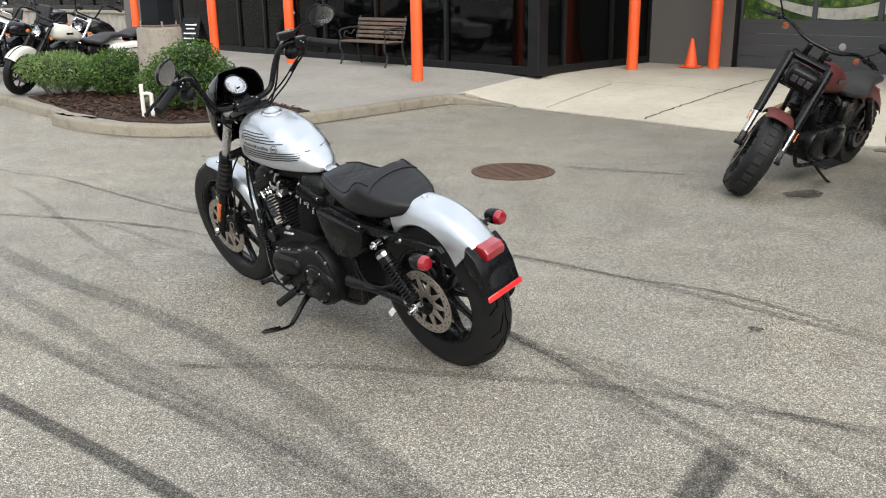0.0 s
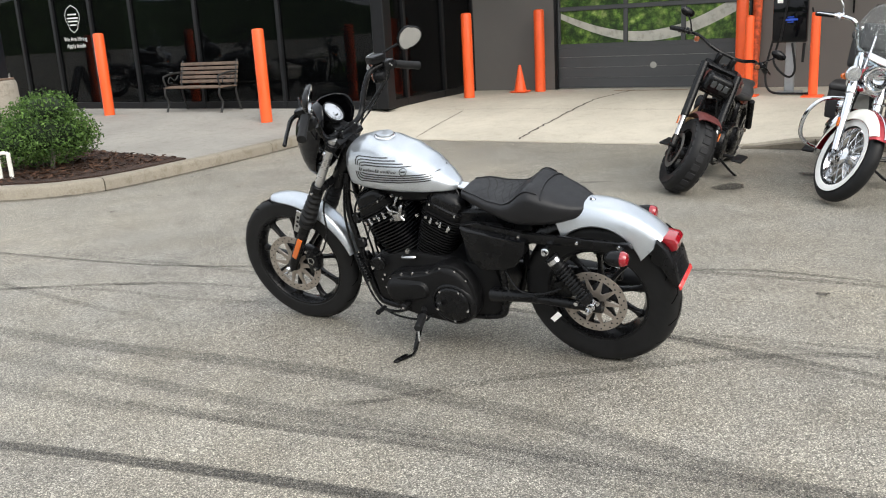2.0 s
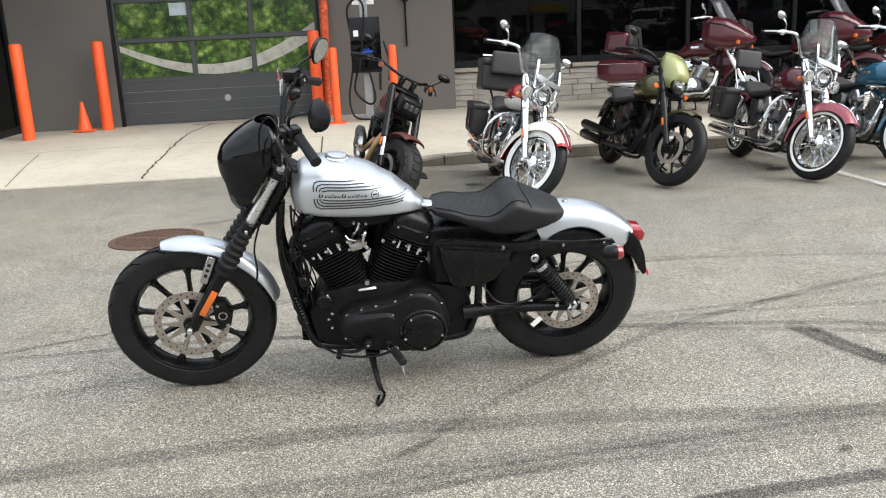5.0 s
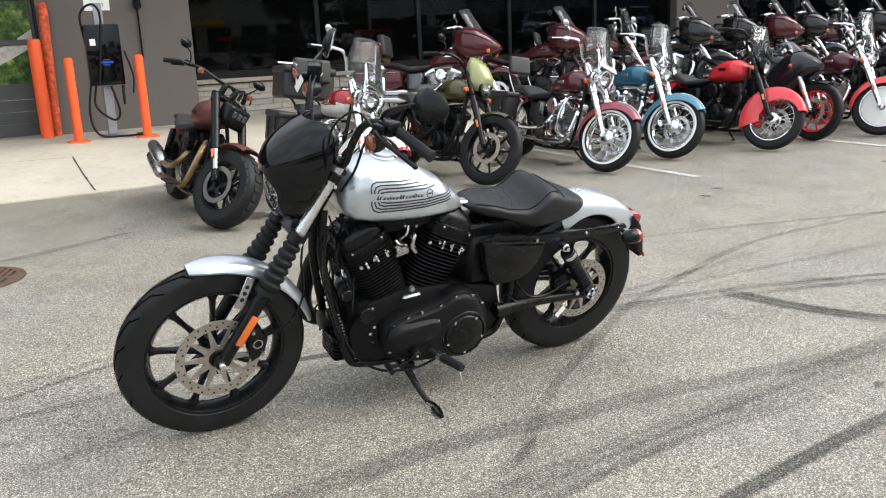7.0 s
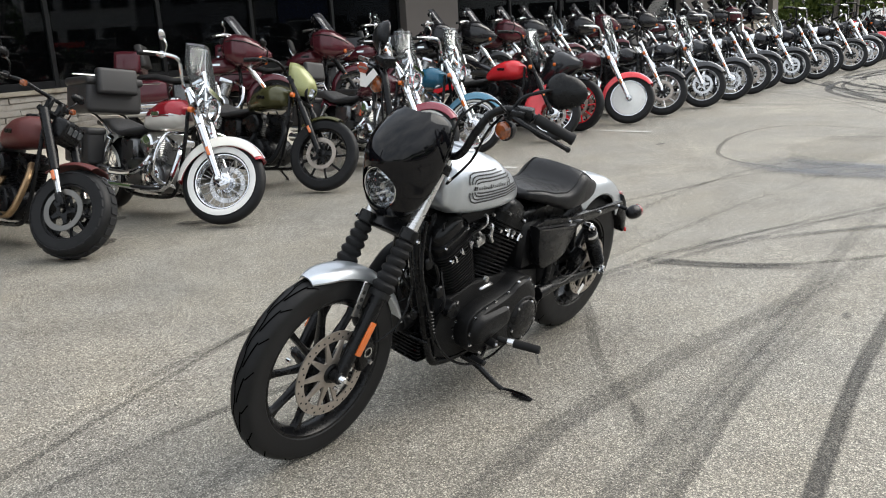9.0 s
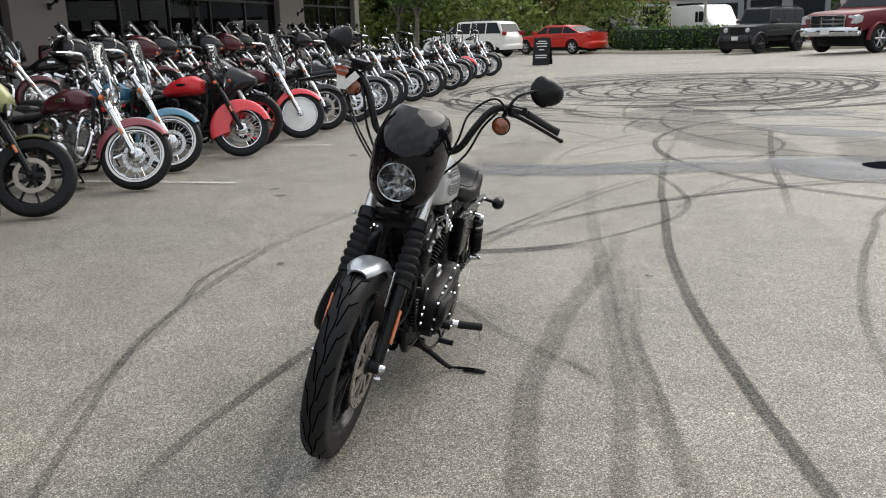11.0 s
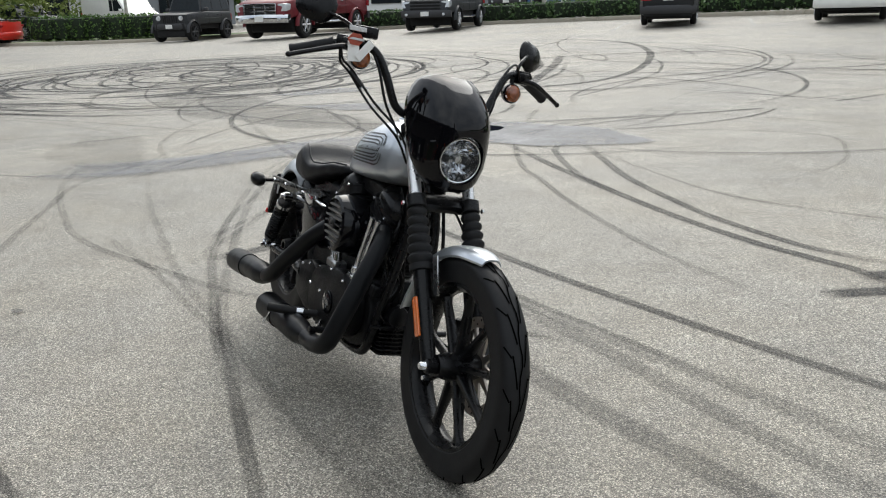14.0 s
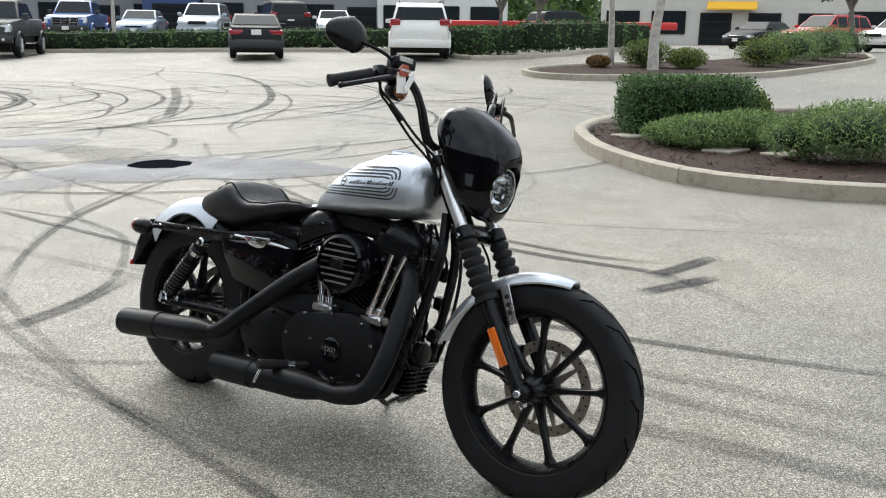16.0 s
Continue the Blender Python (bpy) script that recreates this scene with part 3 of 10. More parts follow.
# -- right wing: split stone base, sill, long windows, taupe piers
RV = 3.42
STONE = concrete("split_stone", (0.40, 0.37, 0.33))
base = thing("wall_stone_base", BM, "rough grey stone courses under the windows", "wall", kind="structure")
wall_box("wall_base_core", 7.3, 40.5, RV + 0.02, RV + 0.3, 0, 0.70, STONE, "plain core of the stone base wall")
rs = random.Random(5)
stone_meshes = []
for k in range(10):
    bm = B()
    L = (0.35, 0.5, 0.65, 0.8, 0.45)[k % 5]
    box(bm, (0, 0, 0), (L - 0.008, 0.09, 0.091), bevel=0.01)
    for v in bm.verts:
        if v.co.y < 0:
            v.co.y += rs.uniform(-0.014, 0.01)
    me = bpy.data.meshes.new("stone")
    bmesh.ops.recalc_face_normals(bm, faces=bm.faces)
    bm.to_mesh(me)
    bm.free()
    me.materials.append(STONE)
    stone_meshes.append((L, me))


def stone_course():
    for c in range(6):
        u = 7.3
        z = 0.16 + c * 0.096
        while u < 22.0:
            L, me = stone_meshes[rs.randrange(10)]
            ob = bpy.data.objects.new("stone", me)
            scene.collection.objects.link(ob)
            ob.parent = base
            ob.matrix_basis = pose(u + L / 2, RV + 0.02 + rs.uniform(-0.008, 0.008), z)
            u += L


stone_course()
wall_box("trim_sill", 7.3, 40.5, RV - 0.09, RV + 0.12, 0.705, 0.775, KERB, "pale stone window sill", category="sill")
wall_box("wall_base_far", 22.0, 40.5, RV - 0.03, RV + 0.05, 0.1, 0.70, STONE, "rough grey stone base farther along")
for a, b in ((17.75, 19.6), (31.6, 33.9), (40.0, 40.6)):
    wall_box("wall_pier", a, b, RV - 0.14, RV + 0.4, 0, H, WALLTAUPE, "taupe painted pier between the windows")
wall_box("wall_wing_head", 7.3, 40.5, RV, RV + 0.3, 3.4, H, WALLTAUPE, "taupe painted wall above the windows")
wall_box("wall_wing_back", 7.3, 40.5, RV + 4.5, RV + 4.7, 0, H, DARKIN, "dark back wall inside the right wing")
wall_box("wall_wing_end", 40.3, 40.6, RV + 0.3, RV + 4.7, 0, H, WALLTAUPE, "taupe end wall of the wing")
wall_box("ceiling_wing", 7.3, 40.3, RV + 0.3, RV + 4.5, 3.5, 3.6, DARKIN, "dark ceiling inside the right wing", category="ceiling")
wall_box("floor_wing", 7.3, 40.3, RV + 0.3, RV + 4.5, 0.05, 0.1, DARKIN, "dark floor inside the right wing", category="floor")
wall_box("roof", -32.2, 40.6, -0.04, 10, H, H + 0.15, WALLTAUPE, "flat roof with plain edge", category="roof")
WM = BM @ pose(0, RV + 0.1, 0)
glazing("window_wing", WM, [7.34, 9.6, 11.6, 13.6, 15.7, 17.75], 0.77, 3.4, "dark tinted windows above the stone base")
glazing("window_wing", WM, [19.6, 22.0, 24.4, 26.8, 29.2, 31.6], 0.77, 3.4, "dark tinted windows above the stone base")
glazing("window_wing", WM, [33.9, 36.0, 38.0, 40.0], 0.77, 3.4, "dark tinted windows above the stone base")


# ---- the silver motorcycle: x ahead, y to its left, z up ----
SILVER = paint("silver_paint", (0.50, 0.53, 0.565), 0.85, 0.34)
STRIPE = worn("dark_stripe", (0.03, 0.031, 0.033), 0.35, var=0.1)
GUMGREY = worn("grip_rubber", (0.009, 0.009, 0.0095), 0.6, var=0.25, spec=0.25)
DISC = worn("brake_disc_steel", (0.34, 0.30, 0.26), 0.42, 0.6, var=0.2, scale=30, relief=0.1)
DARKHOLE = worn("dark_hole", (0.011, 0.011, 0.011), 0.9, relief=0)
BULB = glass("lamp_glass", (0.96, 0.97, 0.98), 0.02, 0.02, ior=1.22)
TREAD = worn("tread_groove", (0.0015, 0.0015, 0.0015), 0.95, relief=0, spec=0.0)
MIRRORED = worn("lamp_mirror", (0.62, 0.63, 0.65), 0.12, 1.0, var=0.3, scale=60, relief=0.0, rvar=0.05)
SMOKED = worn("smoked_amber_lens", (0.2, 0.05, 0.012), 0.12, coat=1.0, var=0.6, scale=55, relief=0)
SLATGREY = worn("slat_metal", (0.16, 0.155, 0.145), 0.4, 0.8, var=0.2)
PAPER = worn("paper_tag", (0.8, 0.79, 0.76), 0.7, var=0.05)
FORKTUBE = worn("fork_tube_steel", (0.66, 0.66, 0.66), 0.3, 0.85, var=0.06, relief=0.05)
PIPE = worn("black_exhaust", (0.006, 0.0065, 0.0075), 0.4, 0.0, var=0.25, scale=10, relief=0.1, spec=0.16)


class Skin:
    """A body lofted along x; rows of (x, bottom, top, half width)."""

    def __init__(self, rows, waist=0.38, sq=0.8):
        self.rows, self.waist, self.sq = rows, waist, sq

    def at(self, x):
        r = sorted(self.rows)
        x = min(max(x, r[0][0]), r[-1][0])
        for a, b in zip(r, r[1:]):
            if a[0] <= x <= b[0]:
                t = (x - a[0]) / (b[0] - a[0])
                t = t * t * (3 - 2 * t) * 0.4 + t * 0.6
                return [a[k] + (b[k] - a[k]) * t for k in (1, 2, 3)]
        return r[-1][1:]

    def point(self, x, th, out=0.0):
        zb, zt, w = self.at(x)
        zm = zb + (zt - zb) * self.waist
        c, s = math.cos(th), math.sin(th)
        y = (w + out) * math.copysign(abs(c) ** self.sq, c)
        z = zm + ((zt - zm) if s > 0 else (zm - zb)) * math.copysign(abs(s) ** self.sq, s) + out * s
        return Vector((x, y, z))

    def side(self, x, z, sign, out=0.002):
        zb, zt, w = self.at(x)
        zm = zb + (zt - zb) * self.waist
        k = (z - zm) / ((zt - zm) if z > zm else (zm - zb))
        k = min(max(k, -0.98), 0.98)
        s = math.copysign(abs(k) ** (1 / self.sq), k)
        c = math.sqrt(max(0, 1 - s * s))
        return Vector((x, sign * (w * c ** self.sq + out), z))

    def mesh(self, n=40, seg=36):
        bm = B()
        xs = [r[0] for r in self.rows]
        a, b = xs[0], xs[-1]
        st = [a + (b - a) * (0.5 - 0.5 * math.cos(math.pi * i / n)) for i in range(n + 1)]
        rings(bm, [[self.point(x, 2 * math.pi * k / seg) for k in range(seg)] for x in st])
        return bm


def ribbon(bm, pts, normals, width, mi=0):
    """A flat strip that follows a surface along its points."""
    n = len(pts)
    row = []
    for i in range(n):
        d = pts[min(i + 1, n - 1)] - pts[max(i - 1, 0)]
        s = d.cross(normals[i])
        s = s.normalized() * width / 2 if s.length > 1e-9 else Vector((0, 0, width / 2))
        row.append((bm.verts.new(pts[i] - s), bm.verts.new(pts[i] + s)))
    for a, b in zip(row, row[1:]):
        f = bm.faces.new((a[0], a[1], b[1], b[0]))
        f.material_index = mi


def tyre(bm, c, r, w, bead):
    prof = []
    for k in range(19):
        t = math.pi * (k / 18)
        y = -math.cos(t)
        h = math.sin(t)
        prof.append((bead + (r - bead) * h ** 0.52, y * w / 2 * (0.80 + 0.2 * min(1, h * 1.6))))
    prof += [(bead - 0.004, w * 0.36), (bead - 0.004, -w * 0.36)]
    lathe(bm, prof, c, (0, 1, 0), 72, closed=True)


def treads(bm, c, r, w, bead, count):
    """Zigzag middle groove and slanting side grooves, cut as thin dark strips on the crown."""
    def on(a, s, out=0.002):
        t = math.pi * (0.5 + s / 2)
        h = math.sin(t)
        y = -math.cos(t) * w / 2 * (0.80 + 0.2 * min(1, h * 1.6))
        rr = bead + (r - bead) * h ** 0.52 + out
        return Vector((c[0] + math.cos(a) * rr, c[1] + y, c[2] + math.sin(a) * rr)), Vector((math.cos(a) * h, -math.cos(t), math.sin(a) * h)).normalized()
    line = [on(2 * math.pi * i / (count * 4), 0.035 * (1, 1, -1, -1)[i % 4]) for i in range(count * 4 + 1)]
    ribbon(bm, [p for p, _ in line], [q for _, q in line], 0.004)
    for i in range(count):
        a = 2 * math.pi * i / count
        for sg in (1, -1):
            off = a + (0.5 if sg < 0 else 0) * 2 * math.pi / count
            for s0, s1, da, w2 in ((0.12, 0.30, 0.26, 0.0042), (0.34, 0.60, 0.10, 0.004)):
                lag = 0.0 if s0 < 0.2 else 0.24
                ln = [on(off + lag + da * k / 4, sg * (s0 + (s1 - s0) * k / 4)) for k in range(5)]
                ribbon(bm, [p for p, _ in ln], [q for _, q in ln], w2)


def finned(bm, a, d, steps, n=24):
    """One connected finned barrel: (height, width along, width across, roundness) in turn."""
    e = Vector((d.z, 0, -d.x))
    secs = []
    for h, sx, sy, p in steps:
        secs.append([a + d * h + e * (sx / 2 * math.copysign(abs(math.cos(t)) ** p, math.cos(t))) + Vector((0, sy / 2 * math.copysign(abs(math.sin(t)) ** p, math.sin(t)), 0)) for t in [2 * math.pi * (k + 0.5) / n for k in range(n)]])
    rings(bm, secs)


def fin_steps(h0, pitch, count, core, s0, grow, extra=0.012, p=0.55):
    out = []
    for k in range(count):
        h, s = h0 + pitch * k, s0 + grow * k
        out += [(h, core, core, 1.0), (h + pitch * 0.08, s, s + extra, p), (h + pitch * 0.42, s, s + extra, p), (h + pitch * 0.5, core, core, 1.0)]
    return out


def star(bm, c, r0, r1, r2, arms, h):
    """A flat star with a bore, round the y axis."""
    ring = []
    for k in range(arms * 4):
        a = 2 * math.pi * k / (arms * 4)
        r = r2 if k % 4 < 2 else r1
        aa = a + (0.04 if k % 4 == 0 else -0.04 if k % 4 == 1 else 0)
        ring.append([bm.verts.new((c[0] + math.cos(b) * rr, c[1] + y, c[2] + math.sin(b) * rr)) for rr, b, y in ((r0, a, -h), (r, aa, -h), (r, aa, h), (r0, a, h))])
    for a, b in zip(ring, ring[1:] + ring[:1]):
        for i in range(4):
            bm.faces.new((a[i], b[i], b[(i + 1) % 4], a[(i + 1) % 4]))


def cast_wheel(parent, name, c, r, w, bead, spokes, disc_y, disc_r, hubw):
    x, _, z = c
    bm = B()
    tyre(bm, c, r, w, bead)
    wheel = part(name, bm, RUBBER, parent, "black road tyre with cast nine-spoke rim")
    bm = B()
    treads(bm, c, r, w, bead, 18)
    part("tread", bm, TREAD, wheel)
    bm = B()
    h = w * 0.36
    lathe(bm, [(bead + 0.006, -h), (bead + 0.006, -h + 0.008), (bead - 0.014, -h + 0.016), (bead - 0.02, 0), (bead - 0.014, h - 0.016), (bead + 0.006, h - 0.008), (bead + 0.006, h), (bead - 0.012, h + 0.001), (bead - 0.03, 0.012), (bead - 0.03, -0.012), (bead - 0.012, -h - 0.001)], c, (0, 1, 0), 72, closed=True)
    part("rim", bm, SATIN, wheel)
    for k in range(spokes):
        a = 2 * math.pi * k / spokes + 0.2
        bm = B()
        d = Vector((math.cos(a), 0, math.sin(a)))
        e = Vector((-math.sin(a), 0, math.cos(a)))
        C = Vector(c)
        secs = []
        for rr, t, yy in ((0.03, 0.016, 0.026), (0.07, 0.011, 0.02), (bead * 0.62, 0.009, 0.014), (bead - 0.05, 0.011, 0.013), (bead - 0.02, 0.024, 0.016)):
            m = C + d * rr
            secs.append([m + e * (t * ca) + Vector((0, yy * sa, 0)) for ca, sa in ((1, 0.45), (0.55, 1), (-0.55, 1), (-1, 0.45), (-1, -0.45), (-0.55, -1), (0.55, -1), (1, -0.45))])
        rings(bm, secs)
        part("spoke", bm, SATIN, wheel)
    bm = B()
    lathe(bm, [(0.02, -hubw), (0.03, -hubw), (0.04, -hubw * 0.6), (0.045, 0), (0.04, hubw * 0.6), (0.03, hubw), (0.02, hubw)], c, (0, 1, 0), 28, closed=True)
    part("hub", bm, SATIN, wheel)
    # drilled brake disc with a slotted carrier
    bm = B()
    o = 0.0025
    lathe(bm, [(disc_r - 0.032, -o), (disc_r, -o), (disc_r, o), (disc_r - 0.032, o)], (x, disc_y, z), (0, 1, 0), 56, closed=True)
    disc = part("brake_disc", bm, DISC, wheel, "drilled steel brake disc")
    bm = B()
    star(bm, (x, disc_y, z), 0.024, 0.05, disc_r - 0.03, 10, 0.004)
    part("disc_carrier", bm, DISC, disc, "star-shaped steel disc carrier")
    bm = B()
    for k in range(40):
        a = 2 * math.pi * k / 40
        rr = disc_r - (0.009 if k % 2 else 0.022)
        q = Vector((x + math.cos(a) * rr, disc_y, z + math.sin(a) * rr))
        cyl(bm, q - Vector((0, 0.0032, 0)), q + Vector((0, 0.0032, 0)), 0.0036, seg=8)
    part("drilled_hole", bm, DARKHOLE, disc)
    return wheel


def bolt(bm, p, axis, r=0.007, h=0.006):
    cyl(bm, p, Vector(p) + Vector(axis).normalized() * h, r, r * 0.8, 8)


def hull2(c0, r0, c1, r1, n=14):
    """The outline round two circles, in x and z."""
    dx, dz = c1[0] - c0[0], c1[1] - c0[1]
    base = math.atan2(dz, dx)
    k = math.acos((r0 - r1) / math.hypot(dx, dz))
    pts = [(c0[0] + r0 * math.cos(base + k + (2 * math.pi - 2 * k) * i / n), c0[1] + r0 * math.sin(base + k + (2 * math.pi - 2 * k) * i / n)) for i in range(n + 1)]
    return pts + [(c1[0] + r1 * math.cos(base - k + 2 * k * i / n), c1[1] + r1 * math.sin(base - k + 2 * k * i / n)) for i in range(n + 1)]


def fork_at(z, y, off=0.0):
    return Vector((0.371 + (0.93 - z) * 0.624 + off, y, z))


def guard(c, r0, a0, a1, hw, skirt, n=26, flare=0.0, tip=0.0):
    bm = B()
    secs = []
    for i in range(n + 1):
        t = i / n
        a = radians(a0 + (a1 - a0) * t)
        r = r0 + flare * t
        out = []
        for k in range(17):
            u = -1 + 2 * k / 16
            yy = hw * (1 - tip * (1 - min(1, t / 0.14)) ** 1.6) * math.copysign(abs(u) ** 0.75, u)
            drop = skirt(t) * abs(u) ** 4 + 0.012 * u * u
            out.append(Vector((c[0] + math.cos(a) * (r - drop), yy, c[2] + math.sin(a) * (r - drop))))
        inner = [p + Vector((-math.cos(a) * 0.006, -p.y * 0.04, -math.sin(a) * 0.006)) for p in out[::-1]]
        secs.append(out + inner)
    rings(bm, secs)
    return bm


def build_hero():
    hero = thing("motorcycle", pose(-0.48, 3.788, 0, 0, 0, 134.2) @ pose(0, 0, 0, -13.3, 0, 0),
                 "silver motorcycle with black engine leaning on its side stand", "motorcycle")
    FA, RA = (0.755, 0, 0.328), (-0.755, 0, 0.32)
    cast_wheel(hero, "front_wheel", FA, 0.328, 0.10, 0.245, 9, 0.062, 0.146, 0.075)
    cast_wheel(hero, "rear_wheel", RA, 0.32, 0.148, 0.21, 9, 0.098, 0.133, 0.09)

    # -- tank
    tank = Skin([(0.318, 0.83, 0.90, 0.045), (0.305, 0.795, 0.935, 0.085), (0.27, 0.772, 0.962, 0.117), (0.2, 0.76, 0.976, 0.133), (0.12, 0.754, 0.968, 0.138),
                 (0.03, 0.75, 0.937, 0.134), (-0.06, 0.748, 0.885, 0.112), (-0.13, 0.746, 0.828, 0.078), (-0.17, 0.746, 0.79, 0.048), (-0.186, 0.752, 0.772, 0.022)], 0.24, 0.74)
    t_ob = part("fuel_tank", tank.mesh(), SILVER, hero, "silver metallic fuel tank with dark stripes")
    bm = B()
    for sg in (1, -1):
        for i in range(4):
            for up in (1, -1):
                d = 0.019 + 0.0108 * i
                xf = 0.196 + 0.0108 * i
                xe = (-0.03 + 0.034 * i) if up > 0 else (-0.12 + 0.006 * i)
                path = [(xf, 0.013), (xf, max(0.016, d * 0.55)), (xf - 0.006, d * 0.86), (xf - 0.022, d)]
                path += [(xf - 0.022 + (xe - xf + 0.022) * k / 14, d * (1 - 0.22 * (k / 14) * (up < 0))) for k in range(1, 15)]
                pts = []
                for x, dz in path:
                    z = 0.864 + 0.06 * (x - 0.1) + up * dz
                    pts.append(tank.side(x, z, sg, 0.0014))
                nr = []
                for p in pts:
                    q = tank.side(p.x, p.z + 0.01, sg) - tank.side(p.x, p.z - 0.01, sg)
                    nr.append(Vector((0, q.z, -q.y)).normalized() * sg)
                ribbon(bm, pts, nr, 0.0052)
    loose("tank_stripe", bm, STRIPE, t_ob)
    bm = B()
    for sg in (1, -1):     # maker's script as a plain slanting row of bars, and a round mark
        x = 0.212
        for wd, up in ((0.022, 0.02), (0.013, 0.013), (0.012, 0.013), (0.009, 0.02), (0.013, 0.013), (0.014, 0.012), (0.024, 0.02), (0.013, 0.013), (0.012, 0.013), (0.008, 0.018), (0.014, 0.02), (0.013, 0.013), (0.014, 0.013)):
            z0 = 0.862 + 0.06 * (x - 0.1)
            for q, e in ((0.0, up * 0.72), (wd * 0.42, up * 0.6)):
                g = (x - q, x - q - wd * 0.24)
                lean = -sg * 0.004
                a = [tank.side(g[0], z0 - 0.006, sg, 0.0016), tank.side(g[1], z0 - 0.006, sg, 0.0016), tank.side(g[1] + lean, z0 - 0.006 + e, sg, 0.0016), tank.side(g[0] + lean, z0 - 0.006 + e, sg, 0.0016)]
                bm.faces.new([bm.verts.new(p) for p in a])
            a = [tank.side(x, z0 - 0.0055, sg, 0.0016), tank.side(x - wd * 0.66, z0 - 0.0055, sg, 0.0016), tank.side(x - wd * 0.66, z0 - 0.0025, sg, 0.0016), tank.side(x, z0 - 0.0025, sg, 0.0016)]
            bm.faces.new([bm.verts.new(p) for p in a])
            x -= wd
        cx, cz = 0.004, 0.858
        ring = [tank.side(cx + 0.014 * math.cos(t), cz + 0.014 * math.sin(t), sg, 0.0018) for t in [2 * math.pi * k / 20 for k in range(21)]]
        ribbon(bm, ring, [Vector((0, sg, 0))] * 21, 0.003)
        ribbon(bm, [tank.side(cx - 0.009, cz, sg, 0.0018), tank.side(cx + 0.009, cz, sg, 0.0018)], [Vector((0, sg, 0))] * 2, 0.006)
    loose("tank_mark", bm, STRIPE, t_ob)
    bm = B()
    lathe(bm, [(0.037, -0.01), (0.039, 0.004), (0.036, 0.011), (0.026, 0.013), (0.001, 0.013)], (0.136, 0.0, 0.97), (-0.12, 0, 1), 32)
    part("filler_cap", bm, SILVER, t_ob)
    bm = B()
    lathe(bm, [(0.044, -0.006), (0.046, 0.0), (0.040, 0.004), (0.038, 0.004)], (0.136, 0, 0.97), (-0.12, 0, 1), 32)
    part("cap_ring", bm, CHROME, t_ob)
    bm = B()
    box(bm, (-0.2, 0, 0.752), (0.10, 0.05, 0.018), (0, -8, 0), 0.006)
    part("tank_bracket", bm, CHROME, hero)

    # -- seat
    seat = Skin([(-0.205, 0.735, 0.75, 0.04), (-0.225, 0.722, 0.762, 0.078), (-0.28, 0.705, 0.762, 0.108), (-0.36, 0.682, 0.744, 0.13), (-0.425, 0.655, 0.742, 0.143), (-0.455, 0.643, 0.754, 0.147), (-0.478, 0.637, 0.772, 0.149),
                 (-0.5, 0.634, 0.793, 0.149), (-0.524, 0.632, 0.806, 0.147), (-0.535, 0.632, 0.807, 0.146), (-0.56, 0.633, 0.795, 0.143), (-0.6, 0.638, 0.776, 0.136), (-0.645, 0.648, 0.756, 0.124), (-0.69, 0.66, 0.737, 0.104), (-0.725, 0.668, 0.722, 0.078), (-0.75, 0.68, 0.708, 0.045)], 0.62, 0.62)
    s_ob = part("seat", seat.mesh(48, 40), VINYL, hero, "black solo seat with diamond stitching")
    bm = B()
    for k in range(9):        # quilting
        for sl in (1, -1):
            x0 = -0.27 - 0.032 * k
            pts = [seat.point(x0 - 0.09 * i / 8, math.pi / 2 + sl * (-0.62 + 1.24 * i / 8), 0.0006) for i in range(9)]
            pts = [p for p in pts if p.x > -0.46 and p.x < -0.255]
            if len(pts) > 2:
                ribbon(bm, pts, [Vector((0, 0, 1))] * len(pts), 0.0026)
    part("stitching", bm, DARKHOLE, s_ob)
    bm = B()
    for sg in (1, -1):
        tube(bm, [seat.point(-0.225 - 0.345 * i / 14, math.pi / 2 - sg * (0.72 + 0.12 * math.sin(i / 14 * 3.1)), 0.002) for i in range(15)], 0.003, 6, 2)
    tube(bm, [seat.point(-0.572 - 0.02 * abs(math.cos(t)), t, 0.002) for t in [0.55 + (math.pi - 1.1) * i / 12 for i in range(13)]], 0.003, 6, 2)
    part("piping", bm, VINYL, s_ob)
    bm = B()
    cyl(bm, (-0.742, 0, 0.705), (-0.757, 0, 0.728), 0.011, seg=12, bevel=0.002)
    part("seat_screw", bm, CHROME, s_ob)

    # -- mudguards: arched sections swept round each axle
    part("front_mudguard", guard(FA, 0.346, 77, 168, 0.056, lambda t: 0.006 + 0.018 * math.sin(3.1 * t), flare=0.014, tip=0.45), SILVER, hero, "short silver front mudguard")
    part("rear_mudguard", guard(RA, 0.405, 68, 135, 0.092, lambda t: 0.098 - 0.045 * math.sin(math.pi * t), flare=-0.012), SILVER, hero, "chopped silver rear mudguard")
    part("mudguard_liner", guard(RA, 0.374, 45, 160, 0.084, lambda t: 0.03, flare=-0.008), SATIN, hero, "black inner mudguard")

    for sg in (1, -1):
        bm = B()
        p0, p1 = Vector((0.636, 0.074 * sg, 0.622)), Vector((0.684, 0.076 * sg, 0.512))
        ang = math.degrees(math.atan2(p1.x - p0.x, p1.z - p0.z))
        box(bm, (p0 + p1) / 2, (0.03, 0.005, 0.118), (0, ang, 0), 0.0015)
        br = part("mudguard_bracket", bm, STEEL, hero, "bare aluminium bracket with round holes")
        for k in range(3):
            bm = B()
            q = p0 + (p1 - p0) * (0.3 + 0.2 * k)
            cyl(bm, q - Vector((0, 0.0032, 0)), q + Vector((0, 0.0032, 0)), 0.0075, seg=12)
            part("bracket_hole", bm, DARKHOLE, br)
